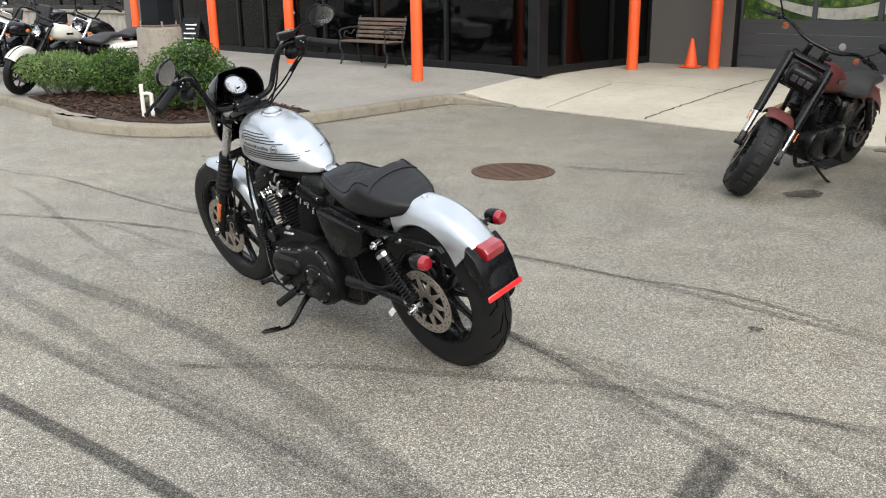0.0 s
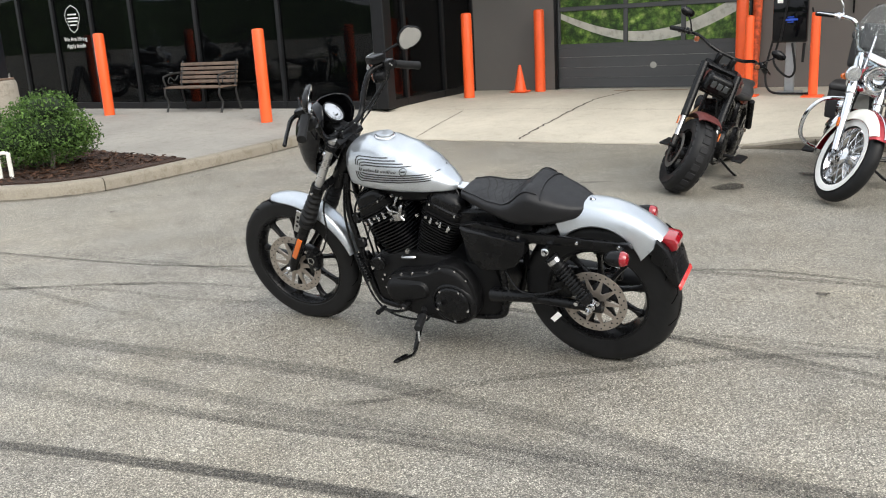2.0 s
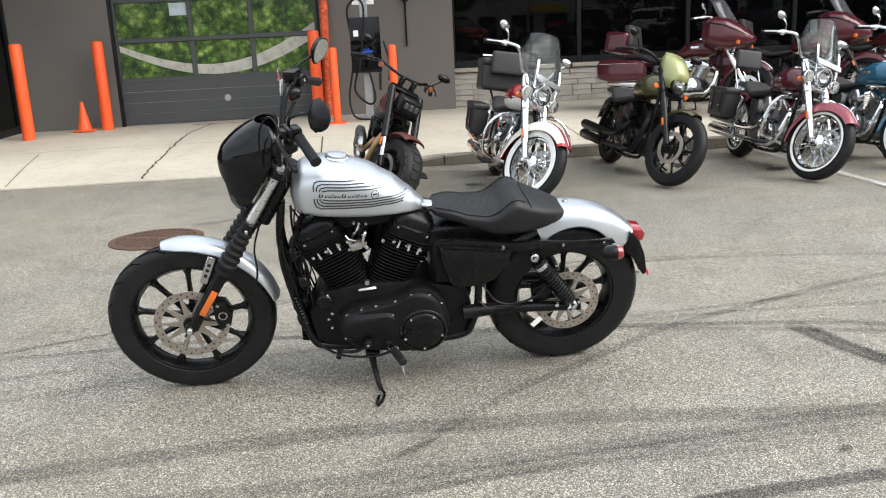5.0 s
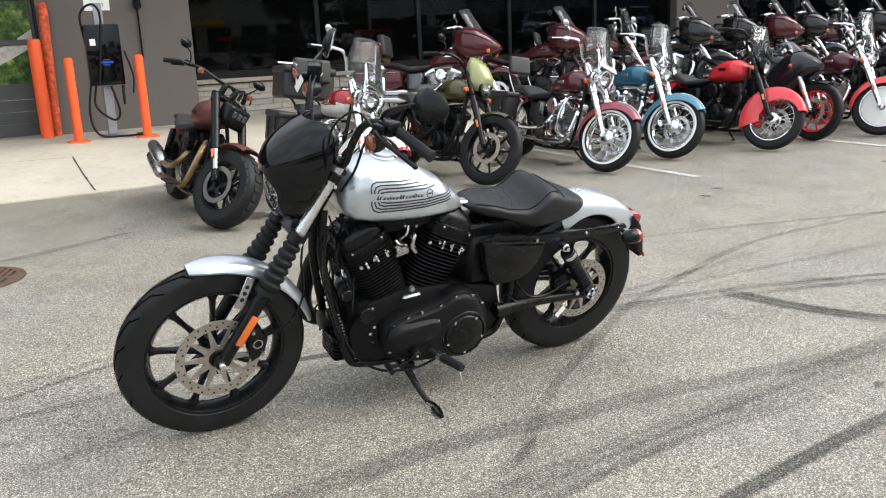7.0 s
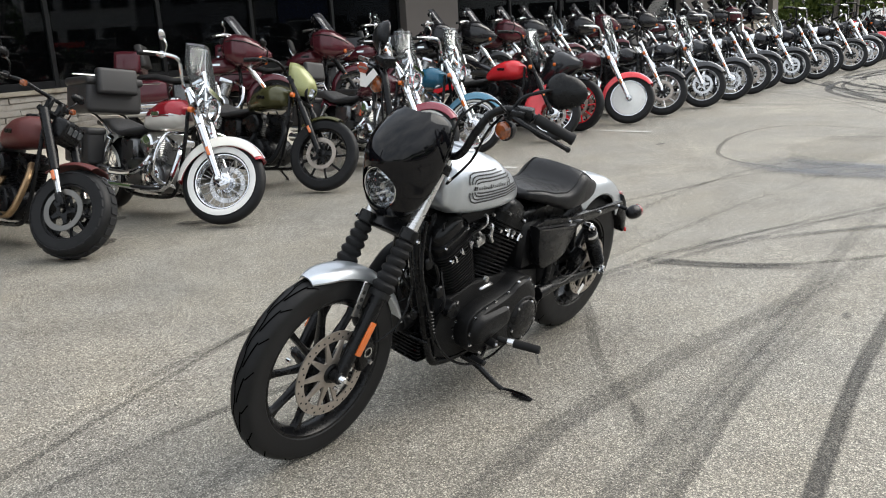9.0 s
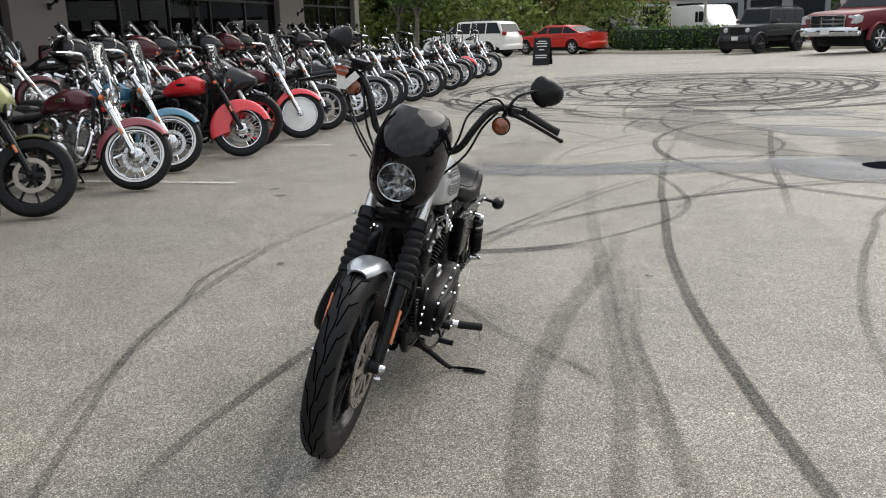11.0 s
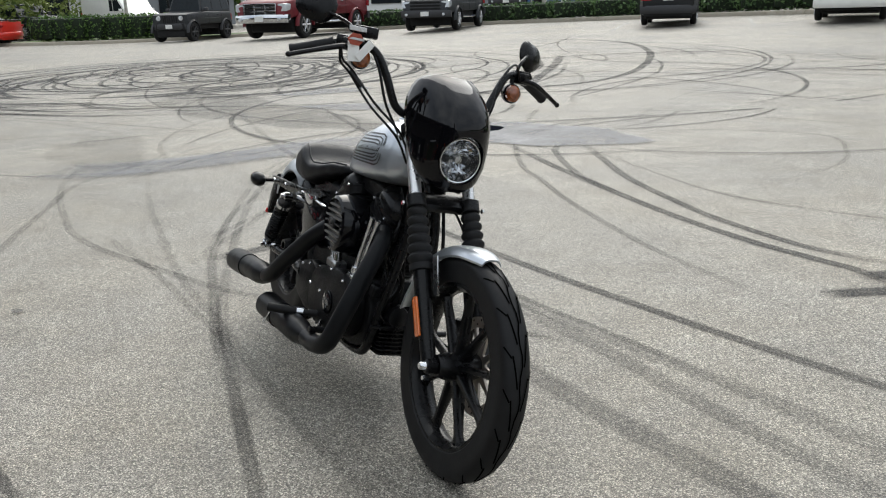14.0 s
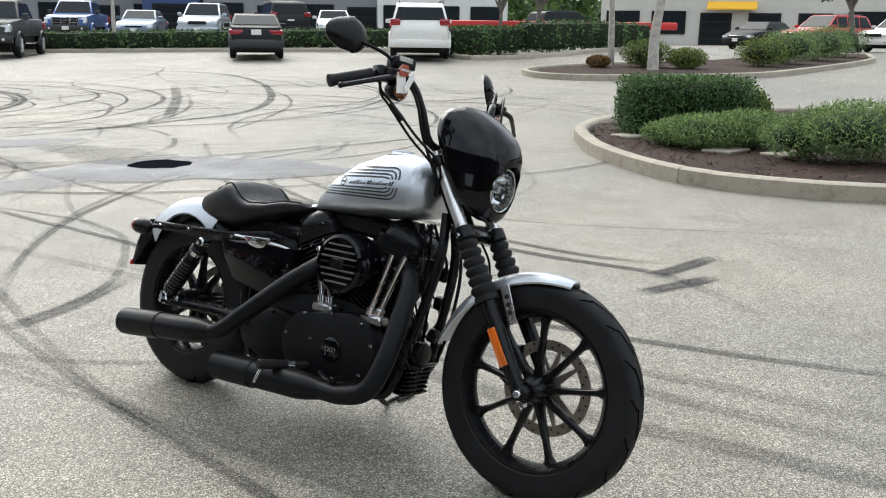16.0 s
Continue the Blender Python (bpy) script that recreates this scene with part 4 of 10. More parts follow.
    # -- frame
    for sg in (1, -1):
        bm = B()
        tube(bm, [(0.36, 0.02 * sg, 0.80), (0.375, 0.045 * sg, 0.64), (0.335, 0.07 * sg, 0.42), (0.288, 0.085 * sg, 0.235), (0.22, 0.09 * sg, 0.19), (0, 0.09 * sg, 0.18), (-0.3, 0.09 * sg, 0.19), (-0.365, 0.1 * sg, 0.26), (-0.385, 0.12 * sg, 0.42), (-0.36, 0.1 * sg, 0.62)], 0.0155, 10)
        part("frame_tube", bm, SATIN, hero)
        bm = B()
        prism(bm, [(-0.22, 0.635), (-0.3, 0.648), (-0.5, 0.618), (-0.92, 0.602), (-0.935, 0.585), (-0.9, 0.572), (-0.55, 0.575), (-0.3, 0.612)], 0.022, Matrix.Translation((0, 0.118 * sg, 0)), 0.005)
        st = part("mudguard_strut", bm, SATIN, hero)
        bm = B()
        for x, z in ((-0.72, 0.594), (-0.885, 0.588), (-0.48, 0.603)):
            bolt(bm, (x, 0.129 * sg, z), (0, sg, 0), 0.008)
        loose("bolt", bm, CHROME, st)
        # swing arm
        bm = B()
        tube(bm, [(-0.32, 0.125 * sg, 0.32), (-0.5, 0.125 * sg, 0.325), (-0.7, 0.13 * sg, 0.318), (-0.8, 0.13 * sg, 0.318)], [0.03, 0.022, 0.02, 0.024], 12)
        part("swing_arm", bm, SATIN, hero)
        bm = B()
        cyl(bm, (-0.755, 0.125 * sg, 0.32), (-0.755, 0.17 * sg, 0.32), 0.018, 0.014, 12, 0.002)
        cyl(bm, (-0.755, 0.165 * sg, 0.32), (-0.755, 0.19 * sg, 0.32), 0.009, seg=10)
        bolt(bm, (-0.70, 0.145 * sg, 0.335), (0, sg, 0), 0.011, 0.012)
        bolt(bm, (-0.79, 0.15 * sg, 0.345), (0, sg, 0), 0.008, 0.01)
        part("axle_nut", bm, CHROME, hero)
        # shock absorber with a wound spring
        a, b = Vector((-0.60, 0.152 * sg, 0.562)), Vector((-0.765, 0.152 * sg, 0.335))
        bm = B()
        cyl(bm, a + (b - a) * 0.1, a + (b - a) * 0.3, 0.03, 0.027, 18, 0.003)
        cyl(bm, a + (b - a) * 0.3, a + (b - a) * 0.9, 0.017, seg=14)
        cyl(bm, a + (b - a) * 0.84, a + (b - a) * 0.93, 0.03, 0.026, 18, 0.003)
        sh = part("shock_absorber", bm, SATIN, hero)
        bm = B()
        x, y, d = basis(b - a)
        L = (b - a).length
        coil = [a + d * (L * (0.28 + 0.57 * i / 132)) + (x * math.cos(2 * math.pi * i / 12) + y * math.sin(2 * math.pi * i / 12)) * 0.0265 for i in range(133)]
        tube(bm, coil, 0.0052, 6, smooth=False)
        part("spring", bm, SATIN, sh)
        bm = B()
        for q in (a, b):
            cyl(bm, q - Vector((0, 0.02 * sg, 0)), q + Vector((0, 0.016 * sg, 0)), 0.017, seg=16, bevel=0.002)
            bolt(bm, q + Vector((0, 0.016 * sg, 0)), (0, sg, 0), 0.012, 0.012)
        cyl(bm, a + (b - a) * 0.14, a + (b - a) * 0.2, 0.0312, seg=18)
        loose("shock_mount", bm, CHROME, sh)
        # tail indicators
        bm = B()
        tube(bm, [(-0.90, 0.11 * sg, 0.585), (-0.895, 0.16 * sg, 0.582), (-0.9, 0.185 * sg, 0.58)], 0.009, 8)
        lathe(bm, [(0.004, 0.05), (0.016, 0.045), (0.028, 0.028), (0.031, 0.0), (0.03, -0.014), (0.004, -0.014)], (-0.9, 0.2 * sg, 0.58), (1, 0, 0), 20)
        ind = part("rear_indicator", bm, SATIN, hero)
        bm = B()
        lathe(bm, [(0.029, 0.0), (0.029, 0.012), (0.022, 0.024), (0.001, 0.029)], (-0.914, 0.2 * sg, 0.58), (-1, 0, 0), 20)
        part("lens", bm, REDLENS, ind, "red lens")

    # -- forks, yokes, gaiters
    for sg in (1, -1):
        y = 0.093 * sg
        bm = B()
        cyl(bm, fork_at(0.985, y), fork_at(0.72, y), 0.0195, seg=20)
        fk = part("fork_tube", bm, FORKTUBE, hero, "polished upper fork tube")
        bm = B()
        prof = []
        a, b = fork_at(0.752, y), fork_at(0.575, y)
        L = (b - a).length
        for i in range(6):
            h0 = L * (0.1 + 0.84 * i / 6)
            rr = 0.031 + 0.008 * i / 5
            prof += [(rr - 0.009, h0), (rr, h0 + L * 0.05), (rr, h0 + L * 0.09)]
        lathe(bm, [(0.024, 0), (0.03, 0.004), (0.03, L * 0.09)] + prof + [(0.03, L * 0.96), (0.036, L * 0.965), (0.036, L + 0.012), (0.02, L + 0.012)], a, b - a, 24)
        part("fork_gaiter", bm, GUMGREY, hero)
        bm = B()
        tube(bm, [fork_at(0.575, y), fork_at(0.45, y), fork_at(0.36, y), fork_at(0.325, y, -0.004)], [0.0265, 0.024, 0.023, 0.021], 16, 4)
        cyl(bm, Vector(FA) + Vector((0, sg * 0.075, 0)), Vector(FA) + Vector((0, sg * 0.11, 0)), 0.023, 0.021, 18, 0.003)
        leg = part("fork_leg", bm, SATIN, hero)
        bm = B()
        cyl(bm, Vector(FA) + Vector((0, sg * 0.108, 0)), Vector(FA) + Vector((0, sg * 0.128, 0)), 0.014, 0.011, 10, 0.002)
        bolt(bm, fork_at(0.30, y + 0.01 * sg, 0.012), (0, sg, 0), 0.008, 0.02)
        part("axle_nut", bm, CHROME, leg)
        bm = B()
        box(bm, (0.668, 0.119 * sg, 0.445), (0.026, 0.009, 0.118), (0, -32, 0), 0.004, 2)
        part("reflector", bm, AMBER, leg, "amber side reflector")
    bm = B()
    for z, hh in ((0.752, 0.035), (0.955, 0.03)):
        q = fork_at(z, 0, -0.02)
        box(bm, q, (0.06, 0.2, hh), (0, 32, 0), 0.012, 2)
        for sg in (1, -1):
            d = (fork_at(0.4, 0) - fork_at(0.9, 0)).normalized()
            p = fork_at(z, 0.093 * sg)
            cyl(bm, p - d * hh * 0.55, p + d * hh * 0.55, 0.031, seg=20, bevel=0.003)
    cyl(bm, fork_at(0.96, 0, -0.055), fork_at(0.73, 0, -0.055), 0.034, seg=18)
    part("yoke", bm, SATIN, hero)
    bm = B()
    for sg in (1, -1):
        for z in (0.745, 0.935):
            bolt(bm, fork_at(z, 0.136 * sg), (0, sg, 0), 0.008)
    loose("yoke_bolt", bm, CHROME, hero)
    # caliper
    bm = B()
    prism(bm, [(0.66, 0.44), (0.61, 0.43), (0.585, 0.38), (0.60, 0.32), (0.645, 0.30), (0.66, 0.36)], 0.055, Matrix.Translation((0, 0.065, 0)), 0.012)
    cal = part("brake_caliper", bm, SATIN, hero)
    bm = B()
    for x, z in ((0.64, 0.42), (0.61, 0.33)):
        bolt(bm, (x, 0.092, z), (0, 1, 0), 0.009, 0.008)
    lathe(bm, [(0.016, 0), (0.018, 0.002), (0.018, 0.004), (0.013, 0.004)], (0.625, 0.093, 0.372), (0, 1, 0), 18, closed=True)
    loose("bolt", bm, STEEL, cal)
    bm = B()
    prism(bm, [(-0.60, 0.40), (-0.66, 0.43), (-0.70, 0.40), (-0.67, 0.34), (-0.61, 0.335)], 0.05, Matrix.Translation((0, 0.098, 0)), 0.012)
    part("rear_caliper", bm, SATIN, hero)

    # -- headlamp fairing: one shell that grows out of the lamp's opening
    LAMP = Vector((0.532, 0, 0.897))
    FACE = Vector((1, 0, -0.10)).normalized()
    shell = [(0.798, 0.49, 0.524, 0.045), (0.81, 0.482, 0.532, 0.075), (0.835, 0.468, 0.545, 0.1), (0.88, 0.44, 0.56, 0.121), (0.94, 0.405, 0.571, 0.13), (1.0, 0.372, 0.574, 0.132), (1.045, 0.352, 0.555, 0.127), (1.085, 0.345, 0.513, 0.115), (1.115, 0.352, 0.467, 0.098), (1.136, 0.37, 0.424, 0.07)]

    def shell_at(z):
        z = min(max(z, shell[0][0]), shell[-1][0])
        for p, q in zip(shell, shell[1:]):
            if z <= q[0]:
                t = (z - p[0]) / (q[0] - p[0])
                return [p[k] + (q[k] - p[k]) * t for k in (1, 2, 3)]

    def shell_point(y, z):
        rear, fore, w = shell_at(z)
        return Vector((rear + (fore - rear) * max(0.0, 1 - min(1, abs(y) / w) ** 2.5) ** 0.55, y, z))

    bm = B()
    SEG, RINGS = 72, 16
    loops = []
    for lip in (0.028, 0.006):
        loops.append([bm.verts.new(shell_point(0.0715 * math.sin(a), LAMP.z + 0.0715 * math.cos(a)) - Vector((lip, 0, 0))) for a in [2 * math.pi * k / SEG for k in range(SEG)]])
    reach = []
    for k in range(SEG):
        sn, cs = math.sin(2 * math.pi * k / SEG), math.cos(2 * math.pi * k / SEG)
        lo, hi = 0.07, 0.3
        for _ in range(24):
            r = (lo + hi) / 2
            z = LAMP.z + r * cs
            if shell[0][0] < z < shell[-1][0] and abs(r * sn) < shell_at(z)[2]:
                lo = r
            else:
                hi = r
        reach.append(lo)
    for i in range(RINGS + 1):
        t = 1 - (1 - i / RINGS) ** 1.8
        row = []
        for k in range(SEG):
            a = 2 * math.pi * k / SEG
            r = 0.074 + (reach[k] - 0.074) * t
            row.append(bm.verts.new(shell_point(r * math.sin(a), LAMP.z + r * math.cos(a))))
        loops.append(row)
    for a, b in zip(loops, loops[1:]):
        for k in range(SEG):
            bm.faces.new((a[k], a[(k + 1) % SEG], b[(k + 1) % SEG], b[k]))
    bmesh.ops.smooth_vert(bm, verts=[v for row in loops[4:-1] for v in row], factor=0.5, use_axis_x=True)
    fa = part("headlamp_fairing", bm, GLOSS, hero, "glossy black quarter fairing")
    so = fa.modifiers.new("thickness", "SOLIDIFY")
    so.thickness, so.offset = 0.005, -1
    bm = B()
    lathe(bm, [(0.05, -0.075), (0.066, -0.06), (0.0705, -0.03), (0.0705, 0.006), (0.0695, 0.006), (0.0695, -0.028), (0.064, -0.058), (0.048, -0.073)], LAMP, FACE, 44, closed=True)
    hl = part("headlamp", bm, GLOSS, hero, "round headlamp with clear lens")
    bm = B()
    lathe(bm, [(0.0695, 0.0), (0.0695, 0.006), (0.067, 0.009), (0.064, 0.008), (0.0635, 0.0)], LAMP, FACE, 44, closed=True)
    part("trim_ring", bm, CHROME, hl, "thin chrome trim ring")
    # fluted bowl: each flute is tilted, so that bright and dark stripes alternate
    bm = B()
    ux, uy, ud = basis(FACE)
    flute = random.Random(4)
    bowl = ((0.064, 0.002), (0.057, -0.016), (0.046, -0.031), (0.032, -0.043), (0.016, -0.05))
    loops = []
    for i, (r, h) in enumerate(bowl):
        loops.append([bm.verts.new(LAMP + (ux * math.cos(2 * math.pi * (k + 0.5 * (i % 2)) / 30) + uy * math.sin(2 * math.pi * (k + 0.5 * (i % 2)) / 30)) * r + ud * (h + (flute.uniform(-0.009, 0.009) if 0 < i < 4 else 0))) for k in range(30)])
    for a, b in zip(loops, loops[1:]):
        for k in range(30):
            bm.faces.new((a[k], a[(k + 1) % 30], b[(k + 1) % 30], b[k]))
    bm.faces.new(loops[-1])
    part("reflector", bm, MIRRORED, hl, "faceted chrome reflector", smooth=False)
    bm = B()
    lathe(bm, [(0.0135, -0.05), (0.0135, -0.012), (0.011, -0.006), (0.001, -0.004)], LAMP, FACE, 18)
    part("bulb_shield", bm, STEEL, hl)
    bm = B()
    for dy in (-0.036, 0.036):
        lathe(bm, [(0.001, -0.008), (0.006, -0.01), (0.0115, -0.018), (0.012, -0.045)], LAMP + Vector((0, dy, -0.004)), FACE, 14)
    part("bulb", bm, DARKHOLE, hl)
    bm = B()
    lathe(bm, [(0.0645, 0.006), (0.052, 0.014), (0.03, 0.02), (0.001, 0.022)], LAMP, FACE, 36, caps=False)
    ob = part("lens", bm, BULB, hl)
    ob.visible_shadow = False

    # -- speedometer on the riser clamp
    bm = B()
    ax = (-0.75, 0, 0.62)
    lathe(bm, [(0.03, -0.05), (0.045, -0.035), (0.052, 0.0), (0.052, 0.008), (0.047, 0.01), (0.046, 0.002)], (0.376, 0, 1.07), ax, 32, caps=False)
    sp = part("speedometer", bm, SATIN, hero, "round speedometer with black dial")
    bm = B()
    lathe(bm, [(0.046, 0.003), (0.02, 0.0035), (0.001, 0.0036)], (0.376, 0, 1.07), ax, 32)
    part("dial", bm, worn("dial_silver", (0.42, 0.45, 0.5), 0.35, relief=0), sp)
    bm = B()
    x, y, d = basis(ax)
    C = Vector((0.376, 0, 1.07)) + d * 0.006
    for k in range(22):
        t = radians(-210 + 240 * k / 21)
        o = x * math.cos(t) + y * math.sin(t)
        ribbon(bm, [C + o * (0.033 if k % 2 else 0.030), C + o * 0.042], [d, d], 0.0022)
    ribbon(bm, [C - x * 0.005, C + (x * -0.6 - y * 0.8) * 0.036], [d, d], 0.002)
    box(bm, C - y * 0.018, (0.001, 0.018, 0.008))
    part("dial_marks", bm, DARKHOLE, sp)
    bm = B()
    box(bm, (0.335, 0, 0.985), (0.06, 0.13, 0.035), (0, 10, 0), 0.01, 2)
    box(bm, (0.37, 0, 1.01), (0.07, 0.09, 0.03), (0, -35, 0), 0.01, 2)
    for sg in (1, -1):
        cyl(bm, (0.335, 0.045 * sg, 0.93), (0.335, 0.045 * sg, 1.005), 0.02, seg=16, bevel=0.003)
    part("bar_clamp", bm, SATIN, hero)
    bm = B()
    for yy in (-0.05, 0.05):
        for xx in (0.315, 0.352):
            bolt(bm, (xx, yy, 1.002), (0, 0, 1), 0.007)
    loose("clamp_bolt", bm, CHROME, hero)

    # -- handlebar and what sits on it
    bm = B()
    half = [(0.338, 0.0, 0.995), (0.338, 0.09, 0.995), (0.338, 0.15, 1.02), (0.33, 0.19, 1.10), (0.312, 0.228, 1.165), (0.285, 0.275, 1.187), (0.25, 0.34, 1.175), (0.195, 0.46, 1.13)]
    tube(bm, [(x, -y, z) for x, y, z in half[::-1]] + half[1:], 0.0128, 12)
    bar = part("handlebar", bm, SATIN, hero, "black mini ape handlebar")
    for sg in (1, -1):
        g0, g1 = Vector((0.248, 0.345 * sg, 1.174)), Vector((0.195, 0.462 * sg, 1.129))
        d = (g1 - g0).normalized()
        bm = B()
        prof = [(0.012, 0), (0.019, 0.002)]
        for k in range(8):
            prof += [(0.0175, 0.012 + k * 0.014), (0.0165, 0.019 + k * 0.014)]
        lathe(bm, prof + [(0.0185, 0.128), (0.0185, 0.136), (0.005, 0.138)], g0, d, 18)
        part("grip", bm, GUMGREY, bar)
        bm = B()
        q = Vector((0.268, 0.315 * sg, 1.181))
        box(bm, q, (0.05, 0.06, 0.045), (0, 0, 22 * sg), 0.01, 2)
        box(bm, q + Vector((0.03, 0.0, 0.0)), (0.03, 0.045, 0.03), (0, 0, 22 * sg), 0.008, 2)
        sw = part("switch_box", bm, SATIN, bar)
        bm = B()
        for k in range(3):
            box(bm, q + Vector((-0.026, (-0.012 + 0.012 * k), 0.006 - 0.01 * (k % 2))), (0.006, 0.008, 0.007), (0, 0, 22 * sg), 0.002)
        part("button", bm, STEEL, sw)
        bm = B()
        tube(bm, [(0.305, 0.30 * sg, 1.175), (0.315, 0.35 * sg, 1.165), (0.29, 0.42 * sg, 1.14), (0.262, 0.485 * sg, 1.115)], [0.010, 0.009, 0.0075, 0.0075], 8)
        ball(bm, (0.262, 0.485 * sg, 1.115), 0.009, u=10, v=6)
        part("lever", bm, SATIN, bar)
        # mirror
        bm = B()
        tube(bm, [(0.285, 0.285 * sg, 1.195), (0.268, 0.31 * sg, 1.235), (0.2, 0.37 * sg, 1.266)], 0.0055, 8)
        part("mirror_stem", bm, SATIN, bar)
        bm = B()
        m = pose(0.178, 0.387 * sg, 1.278 if sg < 0 else 1.26, 0, -15, 28 * sg)
        prof = [(0.001, 0.026), (0.03, 0.022), (0.052, 0.012), (0.06, 0.0), (0.058, -0.006), (0.054, -0.006)]
        lathe(bm, prof, (0, 0, 0), (1, 0, 0), 28)
        for v in bm.verts:
            v.co.y *= 1.22 if v.co.y * sg > 0 else 0.95
            v.co.z *= 0.86 + 0.1 * (v.co.y * sg < 0)
        turn(bm, m)
        mr = part("mirror", bm, SATIN, bar, "black oval rear-view mirror")
        bm = B()
        lathe(bm, [(0.053, -0.0062), (0.053, -0.0072), (0.001, -0.0072)], (0, 0, 0), (1, 0, 0), 28)
        for v in bm.verts:
            v.co.y *= 1.22 if v.co.y * sg > 0 else 0.95
            v.co.z *= 0.86 + 0.1 * (v.co.y * sg < 0)
        turn(bm, m)
        part("mirror_glass", bm, CHROME, mr)
        # indicator under the bar
        bm = B()
        q = Vector((0.295, 0.274 * sg, 1.124 if sg > 0 else 1.142))
        lathe(bm, [(0.004, -0.04), (0.02, -0.034), (0.031, -0.012), (0.033, 0.006), (0.03, 0.01), (0.004, 0.01)], q, (1, 0, 0), 20)
        tube(bm, [q + Vector((-0.01, 0, 0.02)), q + Vector((-0.008, 0.004 * sg, 0.06))], 0.008, 8, 2)
        ind = part("front_indicator", bm, SATIN, bar)
        bm = B()
        lathe(bm, [(0.0295, 0.008), (0.027, 0.018), (0.018, 0.025), (0.001, 0.028)], q, (1, 0, 0), 20)
        part("lens", bm, SMOKED, ind, "smoked amber lens", smooth=False)
    bm = B()
    box(bm, (0.285, -0.262, 1.222), (0.05, 0.075, 0.034), (0, 0, -22), 0.007, 2)
    part("brake_reservoir", bm, SATIN, bar)
    bm = B()
    box(bm, (0.334, -0.312, 1.158), (0.002, 0.034, 0.06), (8, 0, -12), 0.0006)
    box(bm, (0.337, -0.278, 1.165), (0.002, 0.026, 0.07), (-38, 0, 10), 0.0006)
    tg = part("price_tag", bm, PAPER, bar, "white paper tags tied to the bar")
    bm = B()
    lathe(bm, [(0.026, 0), (0.026, 0.003), (0.001, 0.003)], (0.338, -0.312, 1.193), (1, 0, -0.1), 6)
    for v in bm.verts:
        v.co.z = 1.193 + (v.co.z - 1.193) * 0.75
    bd = part("tag_badge", bm, worn("badge_red", (0.35, 0.07, 0.04), 0.4), tg)
    bm = B()
    box(bm, (0.342, -0.312, 1.194), (0.002, 0.05, 0.007), (0, 0, -6), 0.0005)
    box(bm, (0.34, -0.31, 1.224), (0.004, 0.054, 0.014), (0, 0, -6), 0.001)
    part("badge_bar", bm, STEEL, bd, "pale bars across the badge")
    # cables and hoses
    for r, pts in ((0.004, [(0.30, 0.30, 1.165), (0.345, 0.24, 1.215), (0.39, 0.17, 1.15), (0.40, 0.15, 1.05), (0.38, 0.09, 0.9)]),
                   (0.0045, [(0.285, 0.25, 1.165), (0.30, 0.21, 1.10), (0.315, 0.175, 1.0), (0.33, 0.1, 0.9)]),
                   (0.004, [(0.262, -0.325, 1.16), (0.272, -0.318, 1.13), (0.290, -0.288, 1.102), (0.345, -0.225, 1.02), (0.39, -0.145, 0.945), (0.36, -0.08, 0.86)]),
                   (0.004, [(0.272, -0.332, 1.158), (0.276, -0.326, 1.122), (0.288, -0.296, 1.093), (0.337, -0.233, 1.008), (0.38, -0.15, 0.93), (0.35, -0.085, 0.85)]),
                   (0.0045, [(0.295, -0.255, 1.2), (0.33, -0.22, 1.12), (0.345, -0.185, 1.02), (0.36, -0.12, 0.92)]),
                   (0.004, [(0.44, 0.05, 0.75), (0.47, 0.10, 0.66), (0.47, 0.12, 0.55), (0.52, 0.12, 0.45), (0.60, 0.10, 0.40)]),
                   (0.005, [(0.34, 0.07, 0.5), (0.30, 0.13, 0.30), (0.2, 0.17, 0.205), (0.05, 0.185, 0.185), (-0.06, 0.19, 0.22)]),
                   (0.006, [(0.36, 0.06, 0.76), (0.38, 0.08, 0.6), (0.345, 0.11, 0.42), (0.31, 0.12, 0.3)]),
                   (0.004, [(-0.4, 0.13, 0.44), (-0.46, 0.15, 0.37), (-0.55, 0.15, 0.36), (-0.64, 0.14, 0.39)]),
                   (0.005, [(-0.37, 0.12, 0.38), (-0.43, 0.14, 0.335), (-0.52, 0.15, 0.345), (-0.62, 0.13, 0.37)])):
        bm = B()
        tube(bm, pts, r, 7, 8)
        part("cable", bm, SATIN, hero)
    bm = B()
    tube(bm, [(0.288, -0.294, 1.1), (0.318, -0.26, 1.058)], 0.009, 8, 2)
    part("cable_sleeve", bm, SATIN, hero)

    # -- engine
    bm = B()
    prism(bm, [(0.27, 0.22), (0.29, 0.34), (0.24, 0.44), (0.1, 0.47), (-0.05, 0.47), (-0.2, 0.45), (-0.34, 0.42), (-0.37, 0.3), (-0.33, 0.19), (-0.1, 0.16), (0.15, 0.165)], 0.2, None, 0.02)
    box(bm, (-0.30, 0, 0.53), (0.2, 0.19, 0.2), (0, 0, 0), 0.02)
    box(bm, (0.06, 0, 0.72), (0.36, 0.1, 0.07), (0, 4, 0), 0.015)
    eng = part("crankcase", bm, WRINKLE, hero, "black wrinkle-finished engine case")
    for x0, x1 in ((0.115, 0.225), (-0.02, -0.13)):
        a, b = Vector((x0, 0, 0.44)), Vector((x1, 0, 0.675))
        d = (b - a).normalized()
        L = (b - a).length
        ang = math.degrees(math.atan2(d.x, d.z))
        bm = B()
        finned(bm, a, d, [(-0.01, 0.136, 0.136, 1.0)] + fin_steps(0.012, L * 0.056, 13, 0.13, 0.168, 0.0025) + [(L * 0.8, 0.13, 0.13, 1.0)])
        cy = part("cylinder", bm, WRINKLE, hero, "black finned cylinder", smooth=False)
        bm = B()
